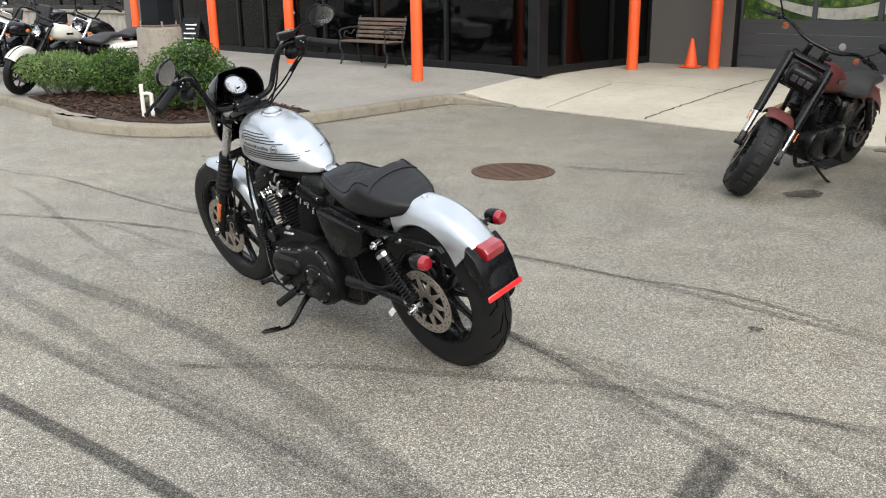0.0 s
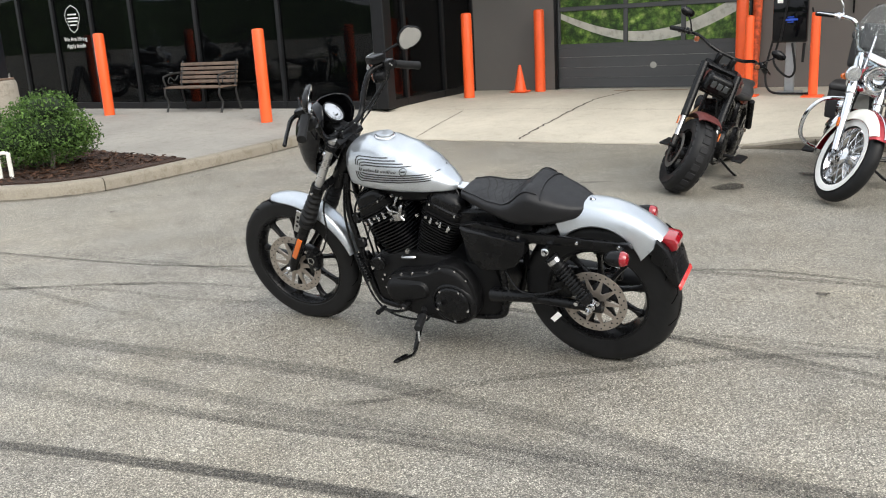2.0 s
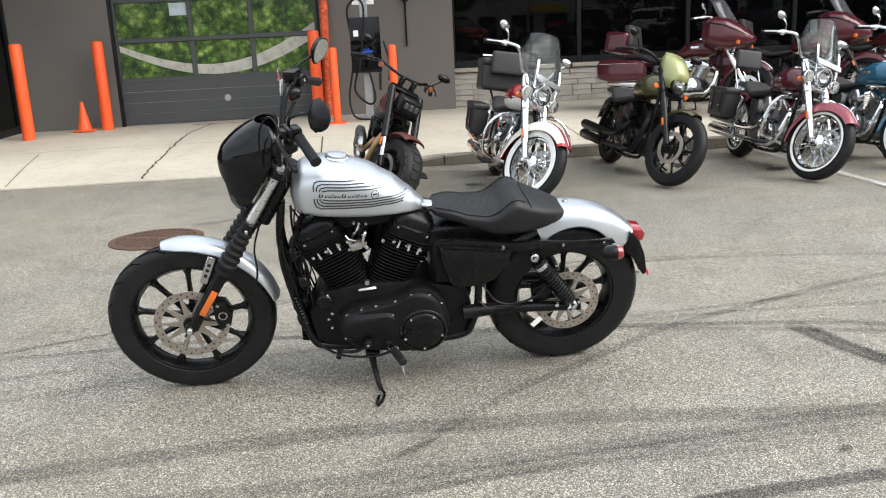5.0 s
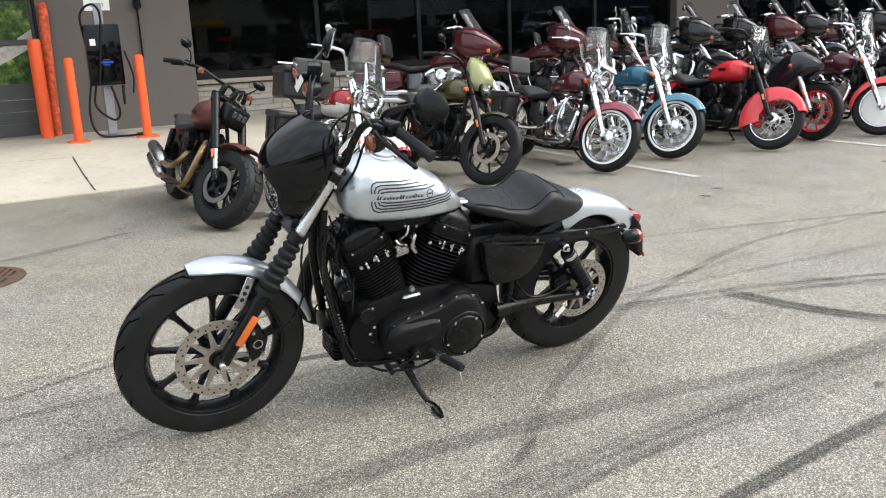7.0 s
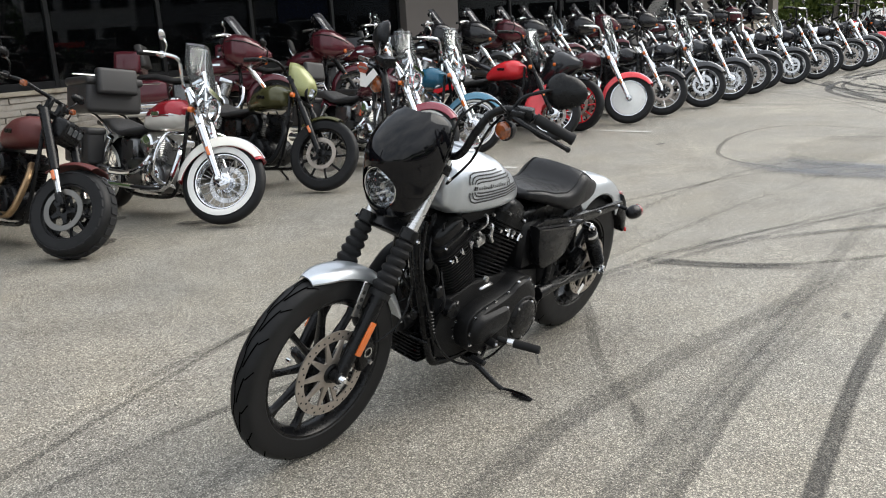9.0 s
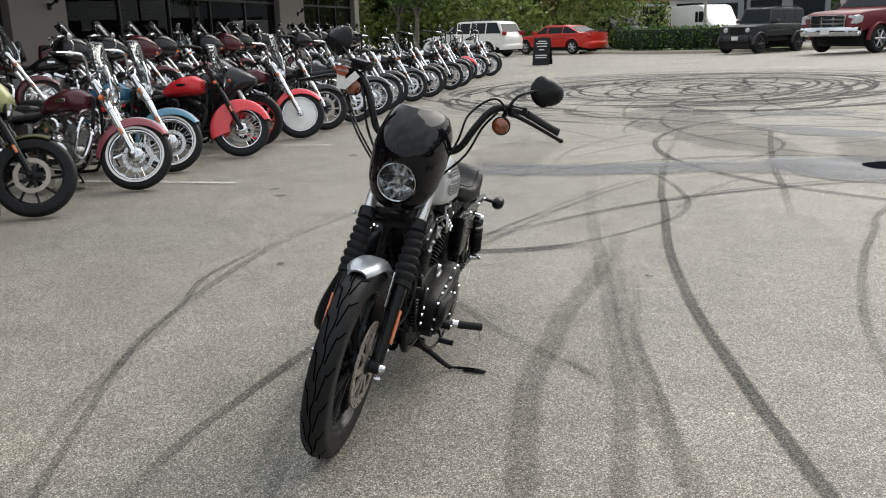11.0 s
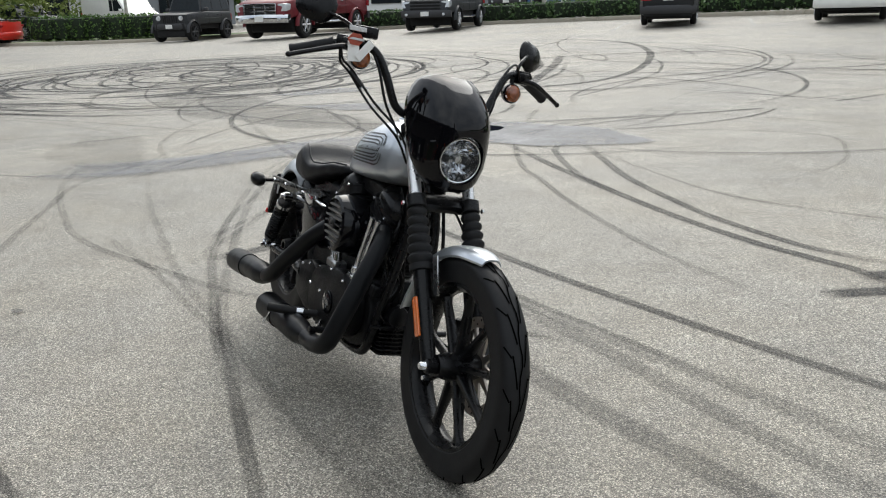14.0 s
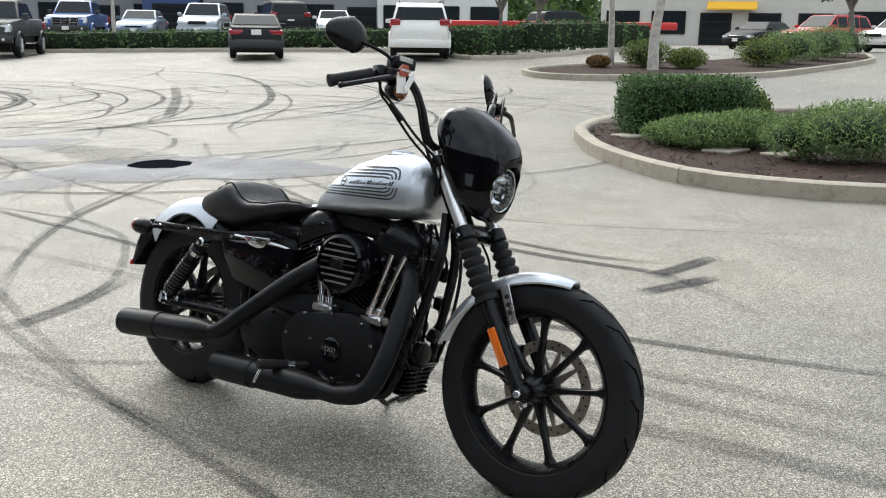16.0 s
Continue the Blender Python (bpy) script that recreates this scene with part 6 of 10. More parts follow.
def motorcycle(m, label, tank=MAROON, guard_f=None, guard_r=None, rim="wire", wall=False, screen=0, bars=0.25, bags=None, crash=False, metal=CHROME,
               forks=CHROME, style="cruiser", cowl=None, fat=0.0, steer=18, sissy=False, skirt=0.03, rimcol=None, group="parked motorcycles", flames=False, trunk=False, spokecol=None):
    """A parked motorcycle: x ahead, y left; m stands midway between the axles on the ground."""
    bike = thing("motorcycle", m @ pose(0, 0, 0, -13 if fat else -9, 0, 0), label, "motorcycle", group)
    guard_f, guard_r = guard_f or tank, guard_r or guard_f or tank
    FA, RA = (0.80, 0, 0.325 - fat * 0.3), (-0.80, 0, 0.315)
    rk = Vector((0.38, 0, -0.62)).normalized()
    S = Matrix.Translation((0.40, 0, 0.93)) @ Matrix.Rotation(radians(-steer), 4, rk) @ Matrix.Translation((-0.40, 0, -0.93))

    def FP(name, bm, mat, parent=bike, lab=""):
        turn(bm, S)
        return part(name, bm, mat, parent, lab)

    # wheels
    for front, c, r, w in ((True, FA, FA[2], 0.115 + fat), (False, RA, 0.315, 0.15 + fat * 0.5)):
        put = FP if front else part
        bead = r - (0.108 if wall is True or fat else 0.088)
        bm = B()
        tyre(bm, c, r, w, bead)
        wh = put("front_wheel" if front else "rear_wheel", bm, RUBBER, bike)
        if fat:
            bm = B()
            for k in range(26):      # chunky blocks in three bands
                for s, wd in ((0.0, 0.3), (0.62, 0.24), (-0.62, 0.24)):
                    a = 2 * math.pi * (k + (0.5 if s else 0)) / 26
                    hh = math.sin(math.pi * (0.5 + s / 2)) ** 0.52
                    rr = bead + (r - bead) * hh + 0.001
                    box(bm, (0, 0, 0), (0.008, w * wd, 0.052), (0, 0, 0), 0.003, 1, pose(c[0] + rr * math.cos(a), s * w * 0.56, c[2] + rr * math.sin(a)) @ Matrix.Rotation(-a, 4, "Y") @ Matrix.Rotation(radians(42 * s), 4, "Z"))
            put("tread", bm, KNOB, wh)
        if wall:
            bm = B()
            for sg in (1, -1):
                # "thin" halves the sidewall band to a narrow white ring beside the rim
                q = 1.0 if wall is True else 0.5
                lathe(bm, [(bead + 0.004, sg * w * 0.455), (bead + 0.016 * q, sg * w * 0.502), (bead + 0.034 * q, sg * w * 0.512), (bead + 0.05 * q, sg * w * 0.512), (bead + 0.05 * q, sg * w * 0.48), (bead + 0.004, sg * w * 0.44)], c, (0, 1, 0), 40, closed=True)
            put("white_sidewall", bm, WHITERING, wh)
        bm = B()
        h = w * 0.34
        lip = 0.0 if wall or fat else 0.012
        lathe(bm, [(bead + 0.004 + lip, -h), (bead + lip, -h - lip * 0.6), (bead - 0.012, -h), (bead - 0.028, 0), (bead - 0.012, h), (bead + lip, h + lip * 0.6), (bead + 0.004 + lip, h)], c, (0, 1, 0), 40, closed=True)
        rm = rimcol or (metal if rim in ("wire", "disc") else SATIN)
        put("rim", bm, rm, wh)
        bm = B()
        if rim == "wire":
            for k in range(28):
                a = 2 * math.pi * k / 28
                sg = 1 if k % 2 else -1
                da = 0.35 * (1 if k % 4 < 2 else -1)
                cyl(bm, (c[0] + 0.035 * math.cos(a + da), 0.04 * sg, c[2] + 0.035 * math.sin(a + da)), (c[0] + (bead - 0.02) * math.cos(a), 0.006 * sg, c[2] + (bead - 0.02) * math.sin(a)), 0.0026, seg=5)
            put("wire_spokes", bm, rm, wh)
            for sg in (1, -1):
                bm = B()
                lathe(bm, [(0.045, 0.04), (0.066, 0.046), (0.07, 0.056), (0.06, 0.068), (0.03, 0.076), (0.001, 0.078)], c, (0, sg, 0), 24)
                put("hub_cover", bm, rm, wh)
        elif rim == "disc":
            for sg in (1, -1):
                lathe(bm, [(bead - 0.02, 0.03 * sg), (bead * 0.5, 0.042 * sg), (0.05, 0.05 * sg), (0.02, 0.055 * sg), (0.02, 0.045 * sg), (bead - 0.02, 0.022 * sg)], c, (0, 1, 0), 32, closed=True)
                for k in range(12):
                    a = 2 * math.pi * k / 12
                    cyl(bm, (c[0] + (bead - 0.05) * math.cos(a), 0.03 * sg, c[2] + (bead - 0.05) * math.sin(a)), (c[0] + (bead - 0.05) * math.cos(a), 0.041 * sg, c[2] + (bead - 0.05) * math.sin(a)), 0.012, seg=8)
            put("disc_wheel", bm, WHITEPAINT if metal is CHROME else metal, wh)
        else:
            for k in range(9):
                a = 2 * math.pi * k / 9
                tube(bm, [(c[0] + 0.03 * math.cos(a), 0, c[2] + 0.03 * math.sin(a)), (c[0] + 0.12 * math.cos(a), 0, c[2] + 0.12 * math.sin(a)), (c[0] + (bead - 0.02) * math.cos(a + 0.08), 0, c[2] + (bead - 0.02) * math.sin(a + 0.08))], 0.011, 6, 3)
            put("spokes", bm, spokecol or rm, wh)
        bm = B()
        lathe(bm, [(0.015, -0.085), (0.03, -0.08), (0.05, -0.05), (0.035, 0), (0.05, 0.05), (0.03, 0.08), (0.015, 0.085)], c, (0, 1, 0), 18, closed=True)
        put("hub", bm, metal, wh)
        for sg in ((1, -1) if rim == "cast" and front else (1,)):
            bm = B()
            yd = (w / 2 + 0.012) * sg
            lathe(bm, [(0.105, -0.002), (0.142, -0.002), (0.142, 0.002), (0.105, 0.002)], (c[0], yd, c[2]), (0, 1, 0), 36, closed=True)
            dk = put("brake_disc", bm, STEEL if metal is CHROME else SLATGREY if fat else DISC, wh)
            bm = B()
            star(bm, (c[0], yd, c[2]), 0.025, 0.045, 0.093, 5, 0.003)
            put("disc_carrier", bm, STEEL if metal is CHROME else SATIN, dk)
    # mudguards
    if style == "skirted":
        FP("front_mudguard", guard(FA, 0.352, 22, 206, 0.085, lambda t: 0.05 + 0.16 * min(1, t * 1.5), 30), guard_f)
    elif style in ("naked", "sport"):
        FP("front_mudguard", guard(FA, 0.35, 70, 135, 0.065 + fat * 0.4, lambda t: 0.02), guard_f)
    else:
        gm = FP("front_mudguard", guard(FA, 0.352, 38, 190, 0.085, lambda t: skirt + 0.045 * math.sin(3.14 * t), 30), guard_f)
        if flames:
            bm = guard(FA, 0.3545, 42, 189, 0.0875, lambda t: skirt + 0.047 * math.sin(3.14 * t), 26)
            bmesh.ops.delete(bm, geom=[f for f in bm.faces if abs(f.calc_center_median().y) < 0.045], context="FACES")
            FP("mudguard_panel", bm, CREAM, gm)
        bm = B()
        tube(bm, [(FA[0] + 0.357 * math.cos(radians(a)), 0, FA[2] + 0.357 * math.sin(radians(a))) for a in range(40, 120, 10)], 0.006, 6, 2)
        FP("mudguard_trim", bm, metal, gm)
    part("rear_mudguard", guard(RA, 0.37, 55 if style != "sport" else 75, 160, 0.1, lambda t: 0.05 + 0.05 * math.sin(3.14 * t), 24), guard_r, bike)
    bm = B()
    box(bm, (-1.06, 0, 0.6), (0.05, 0.09, 0.05), (0, -30, 0), 0.015, 2)
    part("tail_lamp", bm, REDLENS, bike)
    # tank, seat
    T = Skin([(0.36, 0.77, 0.84, 0.04), (0.33, 0.74, 0.89, 0.1), (0.22, 0.71, 0.94, 0.15), (0.1, 0.7, 0.93, 0.16), (-0.04, 0.69, 0.88, 0.14), (-0.15, 0.69, 0.81, 0.09), (-0.19, 0.7, 0.76, 0.04)], 0.4, 0.8)
    tk = part("fuel_tank", T.mesh(22, 24), tank, bike)
    bm = B()
    lathe(bm, [(0.045, -0.012), (0.045, 0.012), (0.03, 0.02), (0.001, 0.02)], (0.14, 0, 0.935), (0, 0, 1), 20)
    for sg in (1, -1):
        p = T.side(0.12, 0.82, sg, 0.001)
        box(bm, p, (0.11, 0.006, 0.03), bevel=0.002)
    loose("tank_badge", bm, metal, tk)
    if flames:      # cream lower half with a chrome line above it
        bm = Skin([(x, z0 - 0.002, z1, w + 0.003) for x, z0, z1, w in T.rows], 0.4, 0.8).mesh(30, 40)
        bmesh.ops.delete(bm, geom=[f for f in bm.faces if f.calc_center_median().z > 0.80 + 0.05 * f.calc_center_median().x], context="FACES")
        part("tank_panel", bm, CREAM, tk)
        for sg in (1, -1):
            bm = B()
            tube(bm, [T.side(x, 0.80 + 0.05 * x, sg, 0.004) for x in (-0.12, -0.04, 0.06, 0.16, 0.26, 0.31)], 0.004, 6, 3)
            part("tank_trim", bm, CHROME, tk)
    seat = Skin([(-0.14, 0.68, 0.73, 0.08), (-0.25, 0.64, 0.715, 0.14), (-0.42, 0.62, 0.69, 0.17), (-0.55, 0.64, 0.74, 0.16), (-0.68, 0.68, 0.775, 0.12), (-0.9, 0.7, 0.765, 0.1), (-0.95, 0.71, 0.74, 0.05)], 0.5, 0.7)
    part("seat", seat.mesh(22, 24), LEATHER, bike)
    if sissy:
        bm = B()
        for sg in (1, -1):
            tube(bm, [(-0.75, 0.13 * sg, 0.62), (-0.95, 0.12 * sg, 0.85), (-1.0, 0.1 * sg, 1.0)], 0.009, 8)
        part("backrest_frame", bm, metal, bike)
        bm = B()
        box(bm, (-0.97, 0, 0.98), (0.06, 0.26, 0.2), (0, -14, 0), 0.03, 3)
        part("backrest", bm, LEATHER, bike)
    if trunk:      # a black trunk with a padded lid on the rear rack
        bm = B()
        box(bm, (-0.95, 0, 0.93), (0.38, 0.5, 0.25), (0, -3, 0), 0.04, 3)
        tk2 = part("trunk", bm, LEATHER, bike, "black luggage trunk on the rear rack")
        bm = B()
        box(bm, (-0.95, 0, 1.075), (0.4, 0.52, 0.07), (0, -3, 0), 0.03, 3)
        part("trunk_lid", bm, LEATHER, tk2)
        bm = B()
        box(bm, (-0.74, 0, 1.08), (0.08, 0.36, 0.22), (0, -10, 0), 0.03, 3)
        part("backrest", bm, LEATHER, tk2)
        bm = B()
        tube(bm, [(-1.08, -0.22, 1.135), (-1.12, 0.0, 1.14), (-1.08, 0.22, 1.135), (-0.85, 0.23, 1.135)], 0.007, 6, 4)
        part("trunk_rail", bm, CHROME, tk2)
        bm = B()
        for sg in (1, -1):
            tube(bm, [(-0.62, 0.12 * sg, 0.64), (-0.85, 0.13 * sg, 0.79), (-1.12, 0.12 * sg, 0.80)], 0.011, 6, 4)
        part("rack", bm, CHROME, bike)
    # forks
    for sg in (1, -1):
        bm = B()
        y = 0.115 * sg + fat * 0.35 * sg
        a, b = Vector((0.40, y, 0.98)) if not fat else Vector((0.45, y, 0.95)), Vector((0.795, y, 0.335))
        if fat:
            cyl(bm, a, a + (b - a) * 0.66, 0.033, 0.031, 16, 0.004)
            box(bm, b + (a - b) * 0.04, (0.05, 0.045, 0.1), (0, -32, 0), 0.012, 2)
        else:
            cyl(bm, a, a + (b - a) * 0.62, 0.024, seg=14)
            cyl(bm, a + (b - a) * 0.42, b, 0.032, 0.027, 14, 0.004)
        cyl(bm, (0.80, 0.07 * sg, 0.325), (0.80, y + 0.03 * sg, 0.325), 0.016, seg=10)
        fk = FP("fork", bm, forks)
        if fat:
            bm = B()
            cyl(bm, a + (b - a) * 0.62, a + (b - a) * 0.95, 0.021, seg=14)
            FP("fork_slider", bm, STEEL, fk)
        bm = B()
        q = a + (b - a) * 0.72 + Vector((0.0, 0.034 * sg, 0.0))
        box(bm, q, (0.024, 0.008, 0.07), (0, -32, 0), 0.003)
        FP("reflector", bm, AMBER, fk)
        if style in ("cruiser", "skirted") and metal is CHROME:
            bm = B()
            cyl(bm, a + (b - a) * 0.04, a + (b - a) * 0.42, 0.036, 0.038, 16, 0.004)
            FP("fork_cover", bm, metal, fk)
    bm = B()
    box(bm, (0.42, 0, 0.95), (0.07, 0.28, 0.04), (0, 32, 0), 0.012, 2)
    box(bm, (0.52, 0, 0.78), (0.07, 0.28, 0.04), (0, 32, 0), 0.012, 2)
    FP("yoke", bm, SATIN if forks is not CHROME else CHROME)
    # headlamp
    if fat:      # wide slotted lamp in a black frame, small lamps under the grips
        bm = B()
        box(bm, (0.56, 0, 0.85), (0.13, 0.22, 0.15), (0, 14, 0), 0.04, 3)
        hl = FP("headlamp", bm, SATIN)
        bm = B()
        box(bm, (0.624, 0, 0.847), (0.012, 0.17, 0.085), (0, 14, 0), 0.005, 2)
        ln = FP("lamp_frame", bm, GLOSS, hl)
        for k in range(3):
            bm = B()
            box(bm, (0.632, -0.052 + 0.052 * k, 0.845), (0.006, 0.042, 0.052), (0, 14, 0), 0.004)
            FP("lamp_cell", bm, LAMPCELL, ln)
        for sg in (1, -1):
            bm = B()
            box(bm, (0.41, 0.06 * sg, 1.01), (0.045, 0.04, 0.1), (0, 10, 0), 0.008)
            FP("riser", bm, SATIN)
    elif style not in ("sport", "tourer"):
        hz, hx = 0.87, 0.57
        bm = B()
        lathe(bm, [(0.02, -0.13), (0.06, -0.11), (0.085, -0.05), (0.092, 0.0), (0.09, 0.012), (0.08, 0.012)], (hx, 0, hz), (1, 0, 0), 24, caps=False)
        hl = FP("headlamp", bm, metal)
        bm = B()
        lathe(bm, [(0.081, 0.008), (0.066, -0.016), (0.045, -0.034), (0.02, -0.046), (0.001, -0.05)], (hx, 0, hz), (1, 0, 0), 14, caps=False)
        FP("reflector", bm, CHROME, hl)
        bm = B()
        lathe(bm, [(0.081, 0.01), (0.05, 0.022), (0.001, 0.028)], (hx, 0, hz), (1, 0, 0), 20, caps=False)
        FP("lens", bm, BULB, hl)
        if crash:
            for sg in (1, -1):
                bm = B()
                lathe(bm, [(0.02, -0.07), (0.05, -0.03), (0.058, 0.0), (0.05, 0.012), (0.001, 0.016)], (hx - 0.01, 0.17 * sg, hz - 0.03), (1, 0, 0), 20)
                sp = FP("spot_lamp", bm, metal)
                bm = B()
                lathe(bm, [(0.046, 0.014), (0.03, 0.021), (0.001, 0.025)], (hx - 0.01, 0.17 * sg, hz - 0.03), (1, 0, 0), 18)
                FP("lens", bm, BULB, sp)
    for sg in (1, -1):
        bm = B()
        lathe(bm, [(0.006, -0.03), (0.02, -0.02), (0.024, 0.0), (0.02, 0.012), (0.001, 0.016)], (0.50, 0.19 * sg, 0.80) if not fat else (0.35, 0.27 * sg, 0.98 + bars * 0.6), (1, 0, 0), 14)
        if not fat:
            cyl(bm, (0.48, 0.1 * sg, 0.80), (0.48, 0.19 * sg, 0.80), 0.007, seg=8)
        FP("indicator", bm, AMBER if not fat else SMOKED)
    # bars
    bm = B()
    h = 1.0 + bars * 0.6
    half = [(0.36, 0.0, 1.0), (0.36, 0.1, 1.0), (0.36, 0.16, 1.03), (0.34, 0.24, h), (0.28, 0.31, h + 0.01), (0.20, 0.36, h - 0.01), (0.12, 0.43, h - 0.04)]
    if fat:
        half = [(0.40, 0.0, 1.06), (0.40, 0.08, 1.06), (0.37, 0.17, 1.07), (0.32, 0.25, h), (0.27, 0.31, h + 0.005), (0.20, 0.36, h - 0.01), (0.12, 0.43, h - 0.04)]
    if fat:
        half = [(x, y * 0.86, z) for x, y, z in half]
    tube(bm, [(x, -y, z) for x, y, z in half[::-1]] + half[1:], 0.0135, 9, 5)
    hb = FP("handlebar", bm, metal if forks is CHROME else SATIN)
    for sg in (1, -1):
        bm = B()
        cyl(bm, (0.21, 0.355 * sg, h - 0.008), (0.11, 0.437 * sg, h - 0.045), 0.019, seg=12, bevel=0.003)
        FP("grip", bm, GUMGREY, hb)
        bm = B()
        tube(bm, [(0.27, 0.31 * sg, h), (0.25, 0.38 * sg, h - 0.01), (0.17, 0.46 * sg, h - 0.04)], 0.007, 6, 4)
        box(bm, (0.245, 0.33 * sg, h), (0.05, 0.05, 0.045), (0, 0, 40 * sg), 0.01)
        FP("lever", bm, metal, hb)
        bm = B()
        tube(bm, [(0.26, 0.32 * sg, h + 0.02), (0.28, 0.36 * sg, h + 0.07), (0.26, 0.39 * sg, h + 0.1)], 0.006, 6, 4)
        FP("mirror_stem", bm, metal, hb)
        bm = B()
        lathe(bm, [(0.001, 0.03), (0.035, 0.022), (0.055, 0.006), (0.056, -0.006), (0.05, -0.008), (0.001, -0.008)], (0, 0, 0), (1, 0, 0), 18)
        for v in bm.verts:
            v.co.y *= 1.1
            v.co.z *= 0.62
        turn(bm, pose(0.25, 0.41 * sg, h + 0.125, 0, 0, -12 * sg))
        FP("mirror", bm, metal, hb)
    if screen:
        bm = B()
        rows = []
        n = 12
        for i in range(n + 1):
            t = i / n
            z = 0.90 + screen * t
            w = 0.265 * (1 - 0.35 * max(0, t - 0.55) / 0.45) * (0.55 + 0.45 * min(1, t * 2.4))
            x = 0.60 - 0.22 * t * screen / 0.6 + 0.0
            rows.append([bm.verts.new((x - 0.10 * (u * u), w * u, z - 0.05 * u * u * t)) for u in [-1 + 2 * k / 12 for k in range(13)]])
        for a, b in zip(rows, rows[1:]):
            for k in range(12):
                bm.faces.new((a[k], a[k + 1], b[k + 1], b[k]))
        turn(bm, S)
        ws = part("windscreen", bm, SHIELD, bike, "clear plastic windscreen")
        ws.visible_shadow = False
        so = ws.modifiers.new("thickness", "SOLIDIFY")
        so.thickness = 0.004
        bm = B()
        for sg in (1, -1):
            tube(bm, [(0.57, 0.13 * sg, 0.9), (0.545, 0.14 * sg, 1.02), (0.5, 0.14 * sg, 1.12)], 0.01, 6, 3)
        box(bm, (0.575, 0, 0.99), (0.012, 0.3, 0.05), (0, -18, 0), 0.004)
        FP("screen_bracket", bm, metal, ws)
    if cowl:
        bm = B()
        rows = []
        for z, xr, xf, w in ((0.82, 0.44, 0.60, 0.10), (0.9, 0.42, 0.625, 0.125), (0.98, 0.40, 0.60, 0.13), (1.06, 0.38, 0.53, 0.12), (1.12, 0.37, 0.45, 0.09)):
            rows.append([bm.verts.new((xr + (xf - xr) * max(0, math.cos(t)) ** 0.7, w * math.sin(t), z)) for t in [math.pi * (k / 16 - 0.5) for k in range(17)]])
        for a, b in zip(rows, rows[1:]):
            for k in range(16):
                q = (a[k].co + b[k + 1].co) / 2
                if not (q.x > 0.55 and math.hypot(q.y, q.z - 0.87) < 0.07):
                    bm.faces.new((a[k], a[k + 1], b[k + 1], b[k]))
        turn(bm, S)
        cw = part("headlamp_cowl", bm, cowl, bike)
        so = cw.modifiers.new("thickness", "SOLIDIFY")
        so.thickness = 0.006
    if style == "tourer":      # frame-mounted fairing with twin lamps and a low screen
        F = Skin([(0.22, 0.92, 1.1, 0.24), (0.28, 0.84, 1.17, 0.34), (0.4, 0.78, 1.2, 0.385), (0.54, 0.77, 1.175, 0.36), (0.68, 0.81, 1.09, 0.27), (0.78, 0.86, 1.0, 0.15), (0.83, 0.89, 0.955, 0.06)], 0.5, 0.58)
        fr = part("fairing", F.mesh(24, 32), tank, bike)
        bm = B()
        ball(bm, (0.70, 0, 0.925), 0.1, (0.78, 2.25, 0.72), 24, 12)
        part("lamp_recess", bm, GLOSS, fr, "glossy black lamp recess")
        bm = B()
        box(bm, (0.27, 0, 1.06), (0.1, 0.5, 0.18), (0, -20, 0), 0.03, 2)
        part("dashboard", bm, SATIN, fr)
        for sg in (1, -1):
            bm = B()
            tube(bm, [F.point(x, math.pi / 2 - sg * (math.pi / 2 - 0.25), 0.003) for x in (0.3, 0.42, 0.55, 0.68, 0.76)], 0.007, 6, 3)
            part("fairing_trim", bm, SATIN, fr)
            bm = B()
            lathe(bm, [(0.02, -0.03), (0.028, -0.01), (0.026, 0.01), (0.001, 0.018)], (0.72, 0.23 * sg, 0.86), (1, 0, 0), 14)
            part("indicator", bm, AMBER, fr)
        bm = B()
        for sg in (1, -1):
            ball(bm, (0.74, 0.1 * sg, 0.94), 0.062, (0.9, 1.2, 0.7), 14, 10)
        part("twin_headlamp", bm, BULB, fr)
        bm = B()
        for sg in (1, -1):
            ball(bm, (0.722, 0.1 * sg, 0.94), 0.06, (0.9, 1.2, 0.7), 14, 10)
        part("lamp_bowl", bm, STEEL, fr)
        bm = B()
        rows = [[bm.verts.new((0.60 - 0.22 * t - 0.10 * u * u, 0.26 * u * (1 - 0.3 * t), 1.13 + 0.32 * t - 0.04 * u * u)) for u in [-1 + k / 5 for k in range(11)]] for t in [i / 5 for i in range(6)]]
        for a, b in zip(rows, rows[1:]):
            for k in range(10):
                bm.faces.new((a[k], a[k + 1], b[k + 1], b[k]))
        ws = part("windscreen", bm, SMOKEGLASS, fr)
        so = ws.modifiers.new("thickness", "SOLIDIFY")
        so.thickness = 0.004
        bm = B()
        box(bm, (-1.0, 0, 0.92), (0.34, 0.46, 0.28), (0, 4, 0), 0.06, 3)
        tb = part("top_box", bm, tank, bike)
        bm = B()
        box(bm, (-0.84, 0, 1.0), (0.1, 0.34, 0.3), (0, -10, 0), 0.04, 3)
        part("backrest", bm, LEATHER, bike)
        bags = bags or "hard"
    if style == "sport":
        F = Skin([(-0.05, 0.30, 0.5, 0.15), (0.15, 0.24, 0.78, 0.2), (0.35, 0.28, 0.95, 0.22), (0.5, 0.5, 1.0, 0.2), (0.66, 0.7, 0.93, 0.14), (0.78, 0.78, 0.86, 0.04)], 0.5, 0.8)
        part("sport_fairing", F.mesh(20, 24), tank, bike)
        R = Skin([(-0.5, 0.68, 0.78, 0.1), (-0.8, 0.76, 0.88, 0.1), (-1.02, 0.86, 0.92, 0.04)], 0.5, 0.8)
        part("tail_cowl", R.mesh(12, 16), tank, bike)
        bm = B()
